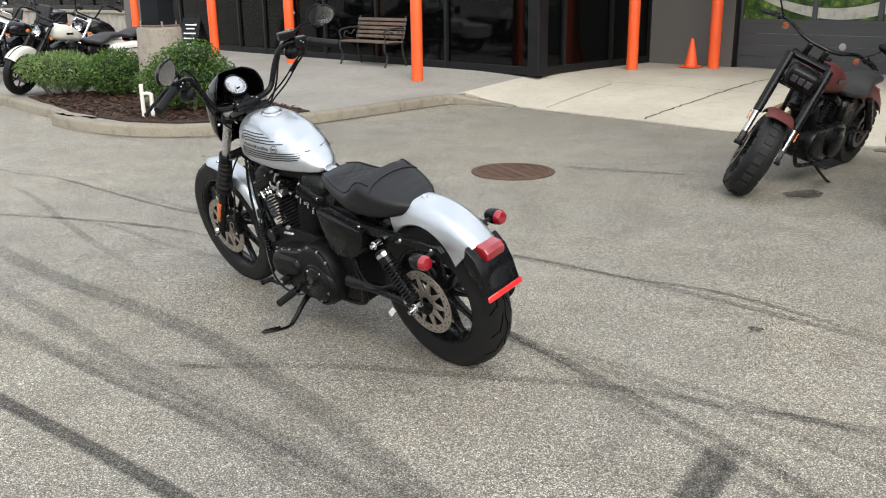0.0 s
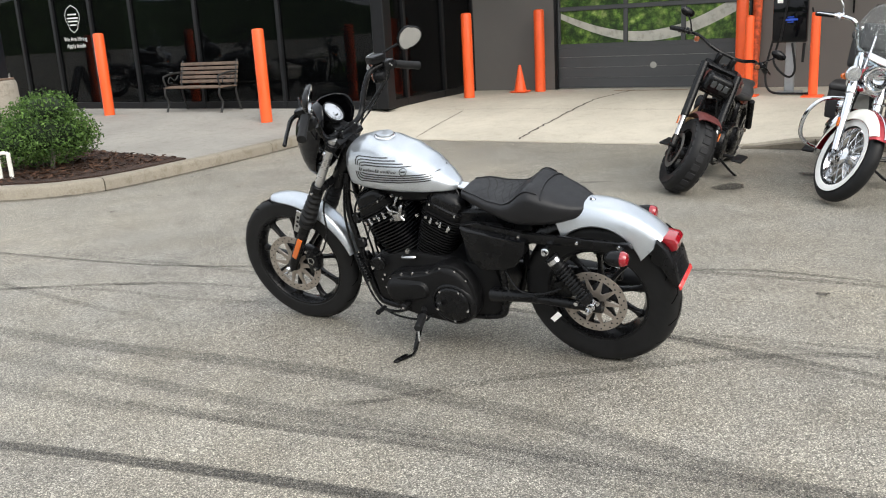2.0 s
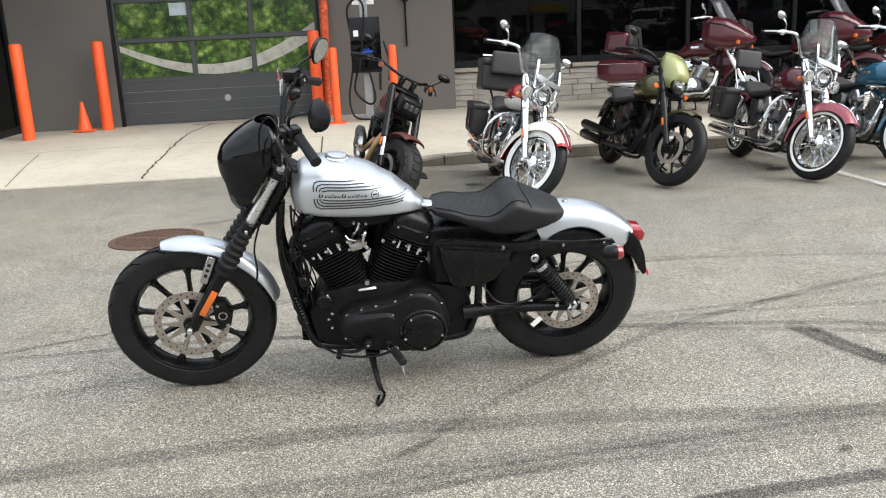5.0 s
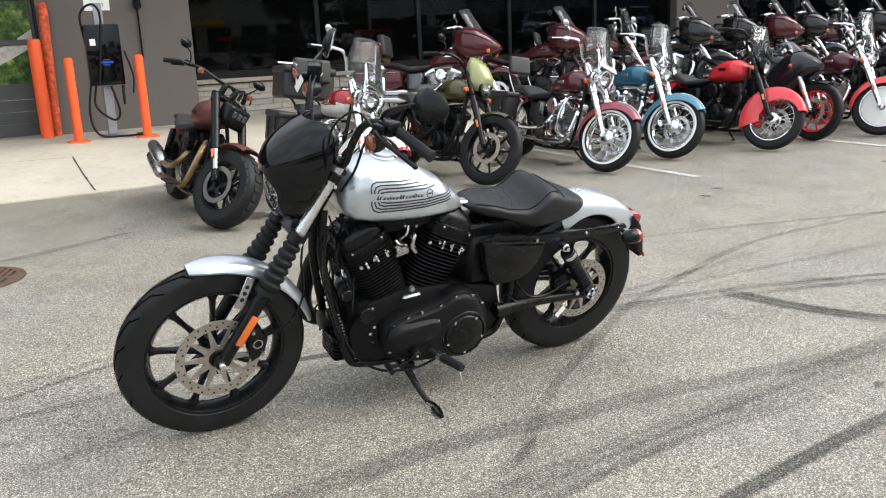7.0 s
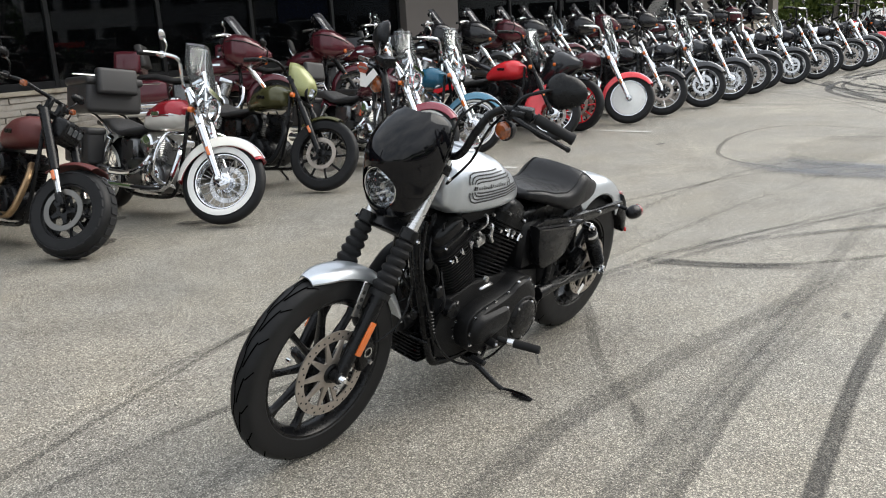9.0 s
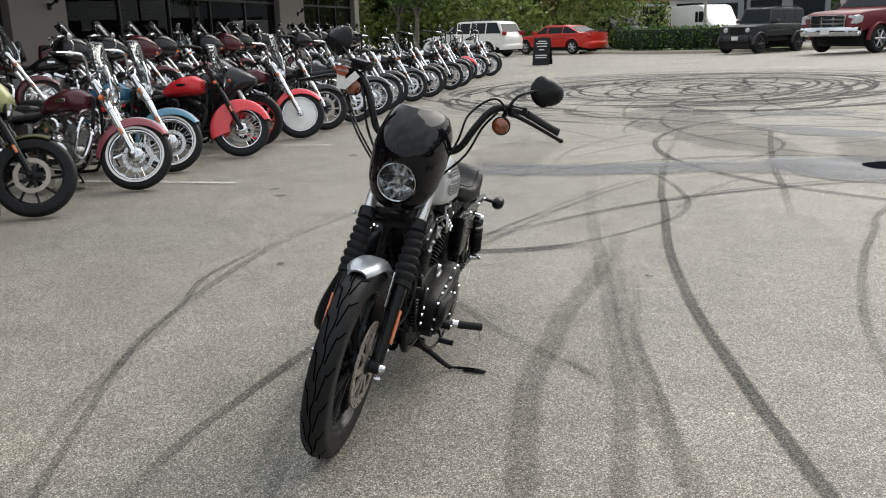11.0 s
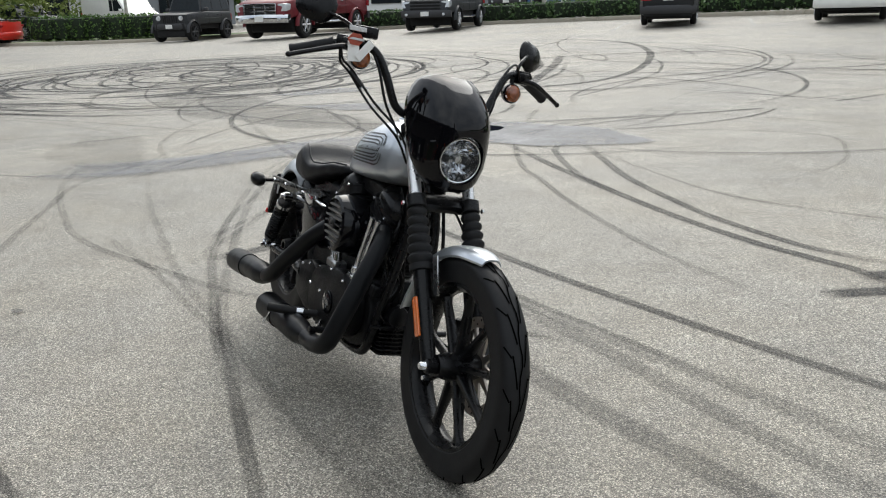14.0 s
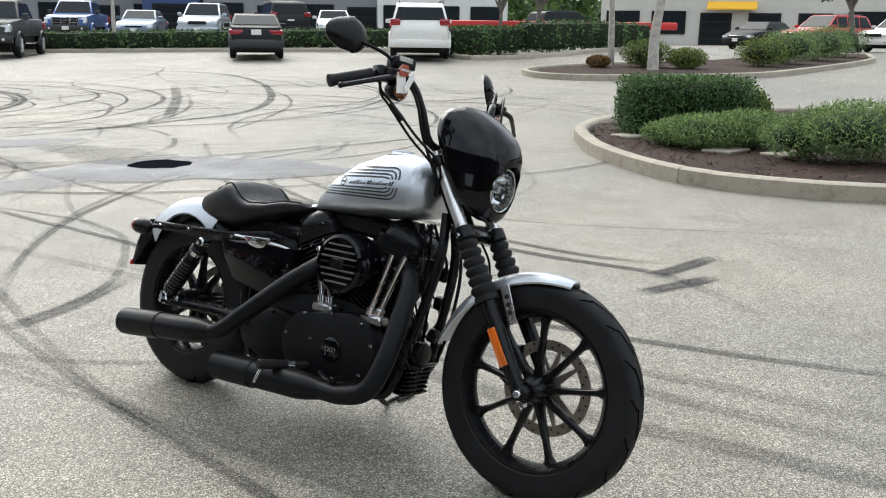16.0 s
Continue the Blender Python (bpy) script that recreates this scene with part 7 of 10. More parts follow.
        rows = [[bm.verts.new((0.52 - 0.2 * t - 0.06 * u * u, 0.13 * u, 0.98 + 0.12 * t - 0.04 * u * u)) for u in [-1 + k / 5 for k in range(11)]] for t in [i / 4 for i in range(5)]]
        for a, b in zip(rows, rows[1:]):
            for k in range(10):
                bm.faces.new((a[k], a[k + 1], b[k + 1], b[k]))
        part("windscreen", bm, SMOKEGLASS, bike)
    # engine
    bm = B()
    prism(bm, hull2((0.12, 0.32), 0.13, (-0.24, 0.33), 0.13, 10), 0.3, None, 0.03)
    box(bm, (-0.36, 0, 0.5), (0.24, 0.24, 0.26), bevel=0.03)
    en = part("crankcase", bm, SATIN if metal is not CHROME else ENGINEMETAL, bike)
    for sg in (1, -1):
        bm = B()
        lathe(bm, [(0.12, 0), (0.12, 0.02), (0.1, 0.035), (0.001, 0.04)], (0.08 if sg < 0 else -0.16, 0.15 * sg, 0.32), (0, sg, 0), 28)
        part("engine_cover", bm, metal, en)
    for ang in (24, -24):
        bm = B()
        d = Vector((math.sin(radians(ang)), 0, math.cos(radians(ang))))
        a = Vector((0.03 + 0.1 * math.copysign(1, ang), 0, 0.42))
        finned(bm, a, d, [(-0.01, 0.14, 0.14, 1.0)] + fin_steps(0.016, 0.019, 9, 0.135, 0.165, 0.0, 0.015) + [(0.195, 0.14, 0.14, 1.0)], 16)
        cy = part("cylinder", bm, SATIN if metal is not CHROME else STEEL, en)
        bm = B()
        box(bm, a + d * 0.215, (0.17, 0.19, 0.06), (0, ang, 0), 0.02, 2)
        part("rocker_cover", bm, metal, cy)
    bm = B()
    lathe(bm, [(0.085, 0), (0.085, 0.05), (0.07, 0.065), (0.001, 0.07)], (0.03, -0.12, 0.58), (0, -1, 0), 24)
    part("air_cleaner", bm, metal, en)
    for z, x1, zz in ((0.24, 0.42, 0.6), (0.34, 0.02, 0.58)):
        bm = B()
        tube(bm, [(x1 - 0.08, -0.08, zz), (x1 + 0.02, -0.15, zz - 0.1), (x1 - 0.03, -0.22, z + 0.04), (x1 - 0.2, -0.235, z), (-0.45, -0.24, z)], 0.024, 9, 5)
        ex = part("exhaust_pipe", bm, (metal if metal is CHROME else PIPE) if not fat else BRONZE, bike)
        bm = B()
        if fat:
            lathe(bm, [(0.026, 0), (0.055, 0.05), (0.058, 0.3), (0.05, 0.42), (0.044, 0.42), (0.04, 0.36), (0.001, 0.36)], (-0.42, -0.242, z), (-1, -0.05, 0.28), 20)
            part("silencer", bm, STEEL, ex, "brushed steel silencer")
            continue
        lathe(bm, [(0.026, 0), (0.045, 0.06), (0.048, 0.6), (0.04, 0.62), (0.036, 0.56), (0.001, 0.56)], (-0.42, -0.242, z), (-1, 0, 0.03), 18)
        part("silencer", bm, metal if metal is CHROME else PIPE, ex)
    # frame, stand, pegs
    for sg in (1, -1):
        bm = B()
        tube(bm, [(0.38, 0.03 * sg, 0.85), (0.40, 0.07 * sg, 0.6), (0.34, 0.1 * sg, 0.25), (0.2, 0.12 * sg, 0.17), (-0.35, 0.12 * sg, 0.18), (-0.45, 0.12 * sg, 0.35), (-0.8, 0.13 * sg, 0.315)], 0.016, 8, 5)
        part("frame_tube", bm, SATIN, bike)
        bm = B()
        cyl(bm, (0.15, 0.16 * sg, 0.24), (0.15, 0.30 * sg, 0.24), 0.014, seg=10)
        box(bm, (0.2, 0.3 * sg, 0.25), (0.28, 0.09, 0.02), bevel=0.008)
        part("footboard", bm, GUMGREY, bike)
        bm = B()
        cyl(bm, (-0.55, 0.16 * sg, 0.62), (-0.75, 0.16 * sg, 0.36), 0.03, seg=12, bevel=0.004)
        part("shock_absorber", bm, metal, bike)
        if crash:
            bm = B()
            tube(bm, [(0.36, 0.06 * sg, 0.68), (0.44, 0.26 * sg, 0.66), (0.46, 0.36 * sg, 0.52), (0.42, 0.34 * sg, 0.34), (0.33, 0.1 * sg, 0.25)], 0.015, 9, 7)
            part("crash_bar", bm, CHROME, bike)
        if bags == "leather":
            bm = B()
            box(bm, (-0.82, 0.25 * sg, 0.53), (0.42, 0.15, 0.28), (0, 0, 0), 0.03, 3)
            bg = part("saddlebag", bm, LEATHER, bike)
            bm = B()
            box(bm, (-0.82, 0.25 * sg, 0.655), (0.44, 0.17, 0.06), (0, 0, 0), 0.025, 3)
            for dx in (-0.1, 0.1):
                box(bm, (-0.82 + dx, 0.332 * sg, 0.55), (0.03, 0.01, 0.22), bevel=0.003)
            part("bag_flap", bm, LEATHER, bg)
            bm = B()
            for dx in (-0.1, 0.1):
                box(bm, (-0.82 + dx, 0.338 * sg, 0.50), (0.026, 0.008, 0.022), bevel=0.002)
            part("buckle", bm, CHROME, bg)
        elif bags == "hard":
            bm = B()
            K = Skin([(-0.5, 0.42, 0.62, 0.05), (-0.6, 0.38, 0.66, 0.1), (-0.95, 0.36, 0.68, 0.11), (-1.15, 0.40, 0.67, 0.09), (-1.2, 0.46, 0.62, 0.04)], 0.5, 0.6)
            bm = K.mesh(12, 18)
            turn(bm, Matrix.Translation((0, 0.27 * sg, 0)))
            bg = part("saddlebag", bm, tank, bike)
            bm = B()
            tube(bm, [(-0.55, 0.37 * sg, 0.60), (-0.85, 0.385 * sg, 0.605), (-1.14, 0.36 * sg, 0.60)], 0.006, 6, 3)
            part("bag_trim", bm, metal, bg)
    bm = B()
    tube(bm, [(0.05, 0.12, 0.18), (0.03, 0.24, 0.09), (0.0, 0.30, 0.055), (-0.05, 0.32, 0.056)], 0.010, 8, 4)
    part("side_stand", bm, SATIN, bike)
    return bike


def row_pose(u, v, yaw=0.0, z=0.0):
    """Front wheel on (u, v), facing out of the row."""
    a = math.degrees(BA) - 90 + yaw
    p = W(u, v, z)
    if z:
        z = walk_z(u, v + 0.8)
    return pose(p.x - 0.8 * math.cos(radians(a)), p.y - 0.8 * math.sin(radians(a)), z + lift(p.x, p.y), 0, 0, a)


FV = -4.98
ROW = []
ROW.append(motorcycle(row_pose(5.87, FV, 0), "dark maroon motorcycle with fat knobbly front tyre and black forks", DULLMAROON, DULLMAROON, DULLMAROON, "cast", metal=SATIN, forks=SATIN, style="naked", fat=0.085, bars=0.15, steer=31))
ROW.append(motorcycle(row_pose(7.02, FV - 0.1, 0), "red and cream cruiser with windscreen, whitewall tyres and crash bar", DEEPRED, DEEPRED, CREAM, "wire", True, 0.47, bags="leather", crash=True, steer=36, flames=True, trunk=True))
ROW.append(motorcycle(row_pose(8.33, -4.75, 2), "olive green roadster with small headlamp cowl and black wheels", OLIVE, OLIVE, SATIN, "cast", metal=SATIN, forks=SATIN, style="naked", cowl=OLIVELIGHT, bars=0.1, steer=25))
ROW.append(motorcycle(row_pose(9.55, -4.9, -2), "maroon cruiser with rose mudguards, windscreen and studded bags", MAROON, ROSE, ROSE, "wire", "thin", 0.47, bags="leather", crash=True, steer=24, sissy=True))
ROW.append(motorcycle(row_pose(10.56, -4.68, 0), "teal blue cruiser with light blue mudguard and windscreen", TEAL, SKYBLUE, SKYBLUE, "wire", "thin", 0.47, bags="leather", steer=24))
ROW.append(motorcycle(row_pose(11.7, -4.93, -2), "bright red cruiser with deeply skirted front mudguard", BRIGHTRED, CORAL, BRIGHTRED, "wire", False, 0.4, style="skirted", metal=SATIN, forks=SATIN, rimcol=CHROME, steer=26))
ROW.append(motorcycle(row_pose(12.62, FV + 0.25, 0), "black sports motorcycle with red wheel rims", BLACKPAINT, BLACKPAINT, BLACKPAINT, "cast", metal=SATIN, forks=STEEL, style="sport", bars=-0.1, steer=5, rimcol=BRIGHTRED))
ROW.append(motorcycle(row_pose(13.4, FV, 0), "red cruiser with coral mudguard and pale disc wheels", MAROON, CORAL, CORAL, "disc", False, 0.5, steer=24))
ROW.append(motorcycle(row_pose(14.35, FV, -2), "black cruiser with chrome forks and bright cast wheels", BLACKPAINT, BLACKPAINT, BLACKPAINT, "cast", False, 0.0, bars=0.4, steer=24, metal=SATIN, forks=CHROME, rimcol=STEEL))
ROW.append(motorcycle(row_pose(15.4, FV - 0.1, 0), "black touring cruiser with charcoal mudguard, windscreen and cast wheels", BLACKPAINT, DARKCHARCOAL, BLACKPAINT, "cast", False, 0.44, bags="leather", steer=22, rimcol=STEEL, spokecol=SATIN, crash=True))
ROW.append(motorcycle(row_pose(16.4, FV - 0.1, -3), "charcoal cruiser with high bars and wire wheels", DARKCHARCOAL, DARKCHARCOAL, BLACKPAINT, "wire", forks=CHROME, bars=0.35, steer=22, sissy=True))
BACK = [
    motorcycle(row_pose(10.6, -1.3, 45, WALK), "maroon touring motorcycle with fairing and top box", MAROON, MAROON, MAROON, "cast", style="tourer", steer=6),
    motorcycle(row_pose(12.2, -1.2, 42, WALK), "dark red touring motorcycle with tall fairing on the walk", MAROON, MAROON, MAROON, "cast", style="tourer", metal=SATIN, forks=SATIN, steer=6),
    motorcycle(row_pose(13.4, -1.1, 40, WALK), "dark red cruiser with backrest on the walk", MAROON, MAROON, MAROON, "wire", screen=0.5, sissy=True, steer=12),
    motorcycle(row_pose(14.7, -1.2, 44, WALK), "black touring motorcycle with fairing on the walk", BLACKPAINT, BLACKPAINT, BLACKPAINT, "cast", style="tourer", steer=6),
]
# the rest of both rows repeats these kinds
far = random.Random(11)
for i, (u, k) in enumerate(zip((17.4, 18.3, 19.3, 20.3, 21.3, 22.3, 23.4, 24.5, 25.6, 26.7, 27.8, 28.9), (8, 10, 9, 8, 10, 8, 10, 8, 5, 10, 8, 10))):
    copy_thing(ROW[k], row_pose(u, FV + far.uniform(-0.15, 0.15), far.uniform(-5, 5)) @ pose(0, 0, 0, -9, 0, 0))
for i, (u, k) in enumerate(zip((15.7, 16.6, 17.5, 18.4, 19.3, 20.2, 21.2, 22.2, 23.2, 24.2, 25.2, 26.2, 27.2, 28.2), (3, 0, 3, 2, 3, 1, 3, 3, 2, 3, 3, 3, 1, 3))):
    copy_thing(BACK[k], row_pose(u, -1.05 + far.uniform(-0.15, 0.15), 40 + far.uniform(-6, 6), WALK) @ pose(0, 0, 0, -9, 0, 0))
# the white one parked beyond the planting bed
motorcycle(row_pose(-3.9, -6.6, 19, WALK), "white cruiser with black forks parked beyond the shrubs", CREAM, CREAM, CREAM, "cast", False, 0, bags="hard", steer=14, metal=SATIN, forks=SATIN)
copy_thing(ROW[8], row_pose(-5.3, -5.5, 19, WALK) @ pose(0, 0, 0, -9, 0, 0))
copy_thing(ROW[8], row_pose(-6.0, -6.5, 17, WALK) @ pose(0, 0, 0, -9, 0, 0))
copy_thing(BACK[3], row_pose(-7.4, -6.4, 17, WALK) @ pose(0, 0, 0, -9, 0, 0))
copy_thing(ROW[10], row_pose(-8.8, -6.5, 17, WALK) @ pose(0, 0, 0, -9, 0, 0))


# ---- things along the building ----
def on_walk(u, v):
    """Height of the walk under a spot in the building frame."""
    p = BM @ Vector((u, v, 0)) - W(0, 0)
    e, f = W(1, 0) - W(0, 0), W(0, 1) - W(0, 0)
    return W(p.dot(e), p.dot(f), walk_z(p.dot(e), p.dot(f))).z


def bollard(u, v, h, r=0.092, tilt=0.0, mat=ORANGE, label="orange plastic sleeved bollard standing on the concrete", foot=False):
    bm = B()
    lathe(bm, [(r, 0), (r * 1.005, h * 0.5), (r, h - 0.035), (r * 0.93, h - 0.012), (r * 0.7, h), (0.001, h + 0.006)], (0, 0, 0), (0, 0, 1), 28)
    if foot:
        box(bm, (0, 0, 0.012), (0.28, 0.28, 0.024), bevel=0.004)
    ob = part("bollard", bm, mat)
    ob.matrix_basis = BM @ pose(u, v, 0, 0, tilt, 0)
    ob.matrix_basis.translation.z = on_walk(u, v) - 0.004
    tagged(ob, label, "bollard", "bollards")


for u, v, h in ((-11.85, -1.05, 1.43), (-8.15, -1.05, 1.43), (-5.25, -1.07, 1.43), (-1.5, -1.2, 1.43), (0.62, 1.67, 1.42), (1.51, 2.71, 1.42), (4.95, 2.69, 1.43)):
    bollard(u, v, h)
bollard(5.27, 1.57, 1.15, 0.062, label="slim square-footed orange bollard by the charging post", foot=True)
bollard(6.17, 1.44, 1.15, 0.062, label="slim square-footed orange bollard by the charging post", foot=True)
SCUFFED = worn("scuffed_orange", (0.62, 0.10, 0.03), 0.6, var=0.6, scale=14)
bollard(5.1, 2.93, 1.95, 0.07, 1.5, SCUFFED, "scuffed orange steel pipe leaning beside the garage door")


def traffic_cone(u, v):
    m = BM @ pose(u, v, WALK - 0.004)
    root = thing("traffic_cone", m, "small orange traffic cone beside the garage", "traffic cone")
    bm = B()
    lathe(bm, [(0.125, 0.02), (0.11, 0.03), (0.025, 0.47), (0.018, 0.475), (0.001, 0.475)], (0, 0, 0), (0, 0, 1), 28)
    part("cone", bm, ORANGE, root)
    bm = B()
    box(bm, (0, 0, 0.012), (0.3, 0.3, 0.024), bevel=0.008)
    part("base", bm, ORANGE, root)


traffic_cone(1.19, 2.55)


def bench():
    WOOD = worn("weathered_wood", (0.115, 0.08, 0.058), 0.7, var=0.35, scale=8, relief=0.4)
    IRON = worn("cast_iron", (0.015, 0.015, 0.015), 0.6)
    root = thing("bench", BM @ pose(-3.57, -0.42, WALK - 0.01, 0, 0, 0), "weathered slatted bench with black cast iron ends", "bench")
    for k in range(5):
        bm = B()
        box(bm, (0, 0.17 + 0.035 * k * 0.5, 0.50 + 0.075 * k), (1.36, 0.022, 0.055), (-14, 0, 0), 0.005)
        part("back_slat", bm, WOOD, root)
    for k in range(5):
        bm = B()
        box(bm, (0, 0.12 - 0.085 * k, 0.43 - 0.005 * abs(k - 2)), (1.36, 0.07, 0.024), (0, 0, 0), 0.005)
        part("seat_slat", bm, WOOD, root)
    for s in (-1, 1):
        bm = B()
        x = 0.64 * s
        tube(bm, [(x, 0.24, 0.0), (x, 0.17, 0.25), (x, 0.16, 0.45), (x, 0.26, 0.86)], 0.018, 8)
        tube(bm, [(x, -0.26, 0.0), (x, -0.2, 0.16), (x, -0.26, 0.3), (x, -0.24, 0.43)], 0.018, 8)
        tube(bm, [(x, -0.24, 0.42), (x, 0.0, 0.40), (x, 0.16, 0.42)], 0.018, 8)
        tube(bm, [(x, 0.2, 0.66), (x, 0.0, 0.66), (x, -0.2, 0.63), (x, -0.26, 0.58), (x, -0.22, 0.45)], 0.016, 8)
        tube(bm, [(x, 0.1, 0.62), (x, 0.0, 0.54), (x, -0.1, 0.6), (x, -0.15, 0.5), (x, 0.05, 0.46)], 0.009, 6)
        part("iron_end", bm, IRON, root)


bench()


def charging_post():
    root = thing("charging_post", BM @ pose(5.78, 1.95, WALK - 0.004), "black wall-box charging post with screen and cable", "charging post")
    bm = B()
    box(bm, (0, 0, 0.012), (0.36, 0.3, 0.024), bevel=0.006)
    box(bm, (0, 0.03, 0.95), (0.13, 0.08, 1.85), bevel=0.01)
    part("pedestal", bm, worn("galvanised_post", (0.36, 0.37, 0.38), 0.45, 0.6), root)
    bm = B()
    box(bm, (0, -0.09, 1.15), (0.47, 0.16, 0.84), bevel=0.02, seg=2)
    bx = part("charger_box", bm, GLOSS, root, "glossy black charger box")
    mk = worn("blue_mark", (0.02, 0.07, 0.45), 0.3)
    bm = B()
    for dz, w in ((0.0, 0.19), (0.035, 0.09), (-0.035, 0.09)):
        box(bm, (0.01, -0.172, 1.05 + dz), (w, 0.003, 0.012 if dz else 0.03))
    part("maker_mark", bm, mk, bx)
    bm = B()
    box(bm, (-0.14, -0.172, 1.33), (0.075, 0.003, 0.09))
    part("sticker", bm, PAPER, bx)
    bm = B()
    box(bm, (0, 0.0, 1.93), (0.34, 0.012, 0.34), bevel=0.004)
    sg = part("sign_plate", bm, WHITEPAINT, root, "white parking sign with blue panel")
    bm = B()
    box(bm, (0, -0.009, 1.99), (0.2, 0.004, 0.17), bevel=0.001)
    part("sign_panel", bm, worn("sign_blue", (0.02, 0.09, 0.35), 0.4), sg)
    cu = bpy.data.curves.new("sign_text", "FONT")
    cu.body, cu.size, cu.extrude, cu.align_x, cu.align_y = "ONLY", 0.075, 0.001, "CENTER", "CENTER"
    cu.materials.append(worn("sign_ink", (0.05, 0.18, 0.4), 0.5))
    ob = new("sign_text", cu)
    ob.parent = sg
    ob.matrix_basis = pose(0, -0.009, 1.835, 90, 0, 0)
    bm = B()
    tube(bm, [(-0.16, -0.1, 0.73), (-0.2, -0.14, 0.45), (0.0, -0.2, 0.25), (0.1, -0.22, 0.35), (0.04, -0.14, 0.72)], 0.016, 9, 8)
    tube(bm, [(-0.22, -0.12, 0.8), (-0.3, -0.2, 0.35), (-0.22, -0.3, 0.06), (0.1, -0.38, 0.025), (0.4, -0.3, 0.024), (0.3, -0.2, 0.024)], 0.016, 9, 8)
    tube(bm, [(-0.22, -0.05, 1.3), (-0.25, -0.1, 1.7), (-0.1, -0.16, 1.84), (0.0, -0.18, 1.7), (-0.05, -0.19, 1.2), (-0.12, -0.18, 0.75)], 0.016, 9, 8)
    tube(bm, [(0.28, -0.06, 1.2), (0.36, -0.1, 0.85), (0.33, -0.12, 0.6)], 0.014, 9, 6)
    cyl(bm, (0.2, -0.12, 0.72), (0.19, -0.14, 0.45), 0.022, 0.018, 10)
    part("charging_cable", bm, GUMGREY, root)


charging_post()


def wall_lamp(u):
    root = thing("wall_lamp", BM @ pose(u, RV - 0.14, 2.1), "small black angled wall lamp on the pier", "wall lamp")
    bm = B()
    box(bm, (0, -0.02, 0), (0.09, 0.04, 0.14), bevel=0.008)
    part("back_plate", bm, SATIN, root)
    bm = B()
    tube(bm, [(0, -0.02, 0.0), (0, -0.12, 0.06), (0, -0.2, 0.14)], 0.02, 8)
    lathe(bm, [(0.03, 0), (0.055, 0.1), (0.05, 0.14), (0.001, 0.14)], (0, -0.2, 0.06), (0, -0.2, 1), 14)
    part("lamp_arm", bm, SATIN, root)


for uu in (19.0, 33.2):
    wall_lamp(uu)
bm = B()
cyl(bm, (6.5, GV - 0.03, 1.2), (6.5, GV - 0.03, 3.2), 0.014, seg=10)
box(bm, (6.5, GV - 0.05, 2.0), (0.11, 0.1, 0.13), bevel=0.012)
turn(bm, BM)
tagged(part("conduit", bm, SATIN), "black conduit with junction box on the pier", "conduit")


def a_board(m, label, faces):
    root = thing("a_board_sign", m, label, "sign board")
    for s in (1, -1):
        bm = B()
        box(bm, (0, 0.17 * s, 0.5), (0.62, 0.025, 1.02), (19 * s, 0, 0), 0.006)
        bd = part("board", bm, SATIN, root)
        if s < 0:
            bm = B()
            y = lambda z: -0.185 - (0.5 - z) * 0.345
            for z, w in faces:
                box(bm, (0.0, y(z), z), (w, 0.004, 0.035), (-19, 0, 0))
            part("chalk_line", bm, WHITEPAINT, bd)


a_board(pose(21.76, -15.76, lift(21.76, -15.76), 0, 0, 218), "black folding sign board with white lettering on the asphalt", ((0.86, 0.3), (0.78, 0.42), (0.68, 0.36), (0.56, 0.2), (0.36, 0.44), (0.28, 0.4)))
a_board(BM @ pose(-8.75, -1.2, WALK - 0.01, 0, 0, 20) @ Matrix.Scale(0.8, 4), "black folding chalk board before the shop window", ((0.8, 0.4), (0.7, 0.3), (0.58, 0.42), (0.45, 0.36), (0.3, 0.3)))


def window_notice():
    root = thing("window_notice", BM @ pose(-7.2, -0.0, 0), "white notice lettering and shield outline on the shop glass", "notice")
    for body, z, s in (("We Are Hiring", 1.46, 0.11), ("Apply Inside", 1.33, 0.11)):
        cu = bpy.data.curves.new("notice_text", "FONT")
        cu.body, cu.size, cu.extrude, cu.align_x, cu.align_y = body, s, 0.001, "CENTER", "CENTER"
        cu.materials.append(WHITEPAINT)
        ob = new("notice_text", cu)
        ob.parent = root
        ob.matrix_basis = pose(0.0, -0.004, z, 90, 0, 0)
    bm = B()
    out = [(-0.16, 2.02), (-0.1, 2.06), (0, 2.1), (0.1, 2.06), (0.16, 2.02), (0.21, 1.92), (0.2, 1.82), (0.14, 1.74), (0.12, 1.66), (0.0, 1.58), (-0.12, 1.66), (-0.14, 1.74), (-0.2, 1.82), (-0.21, 1.92), (-0.16, 2.02)]
    ribbon(bm, [Vector((x, -0.004, z)) for x, z in out], [Vector((0, -1, 0))] * len(out), 0.014)
    for z, w in ((1.93, 0.26), (1.86, 0.32), (1.80, 0.28), (1.73, 0.18)):
        box(bm, (0, -0.004, z), (w, 0.002, 0.026))
    part("shield_outline", bm, WHITEPAINT, root)


window_notice()
bm = B()
box(bm, (-6.58, -0.075, 1.05), (0.03, 0.05, 0.6), bevel=0.006)
box(bm, (-6.58, -0.06, 0.98), (0.09, 0.03, 0.05), bevel=0.006)
turn(bm, BM)
tagged(part("door_handle", bm, STEEL), "steel pull handle on the shop door", "door handle")


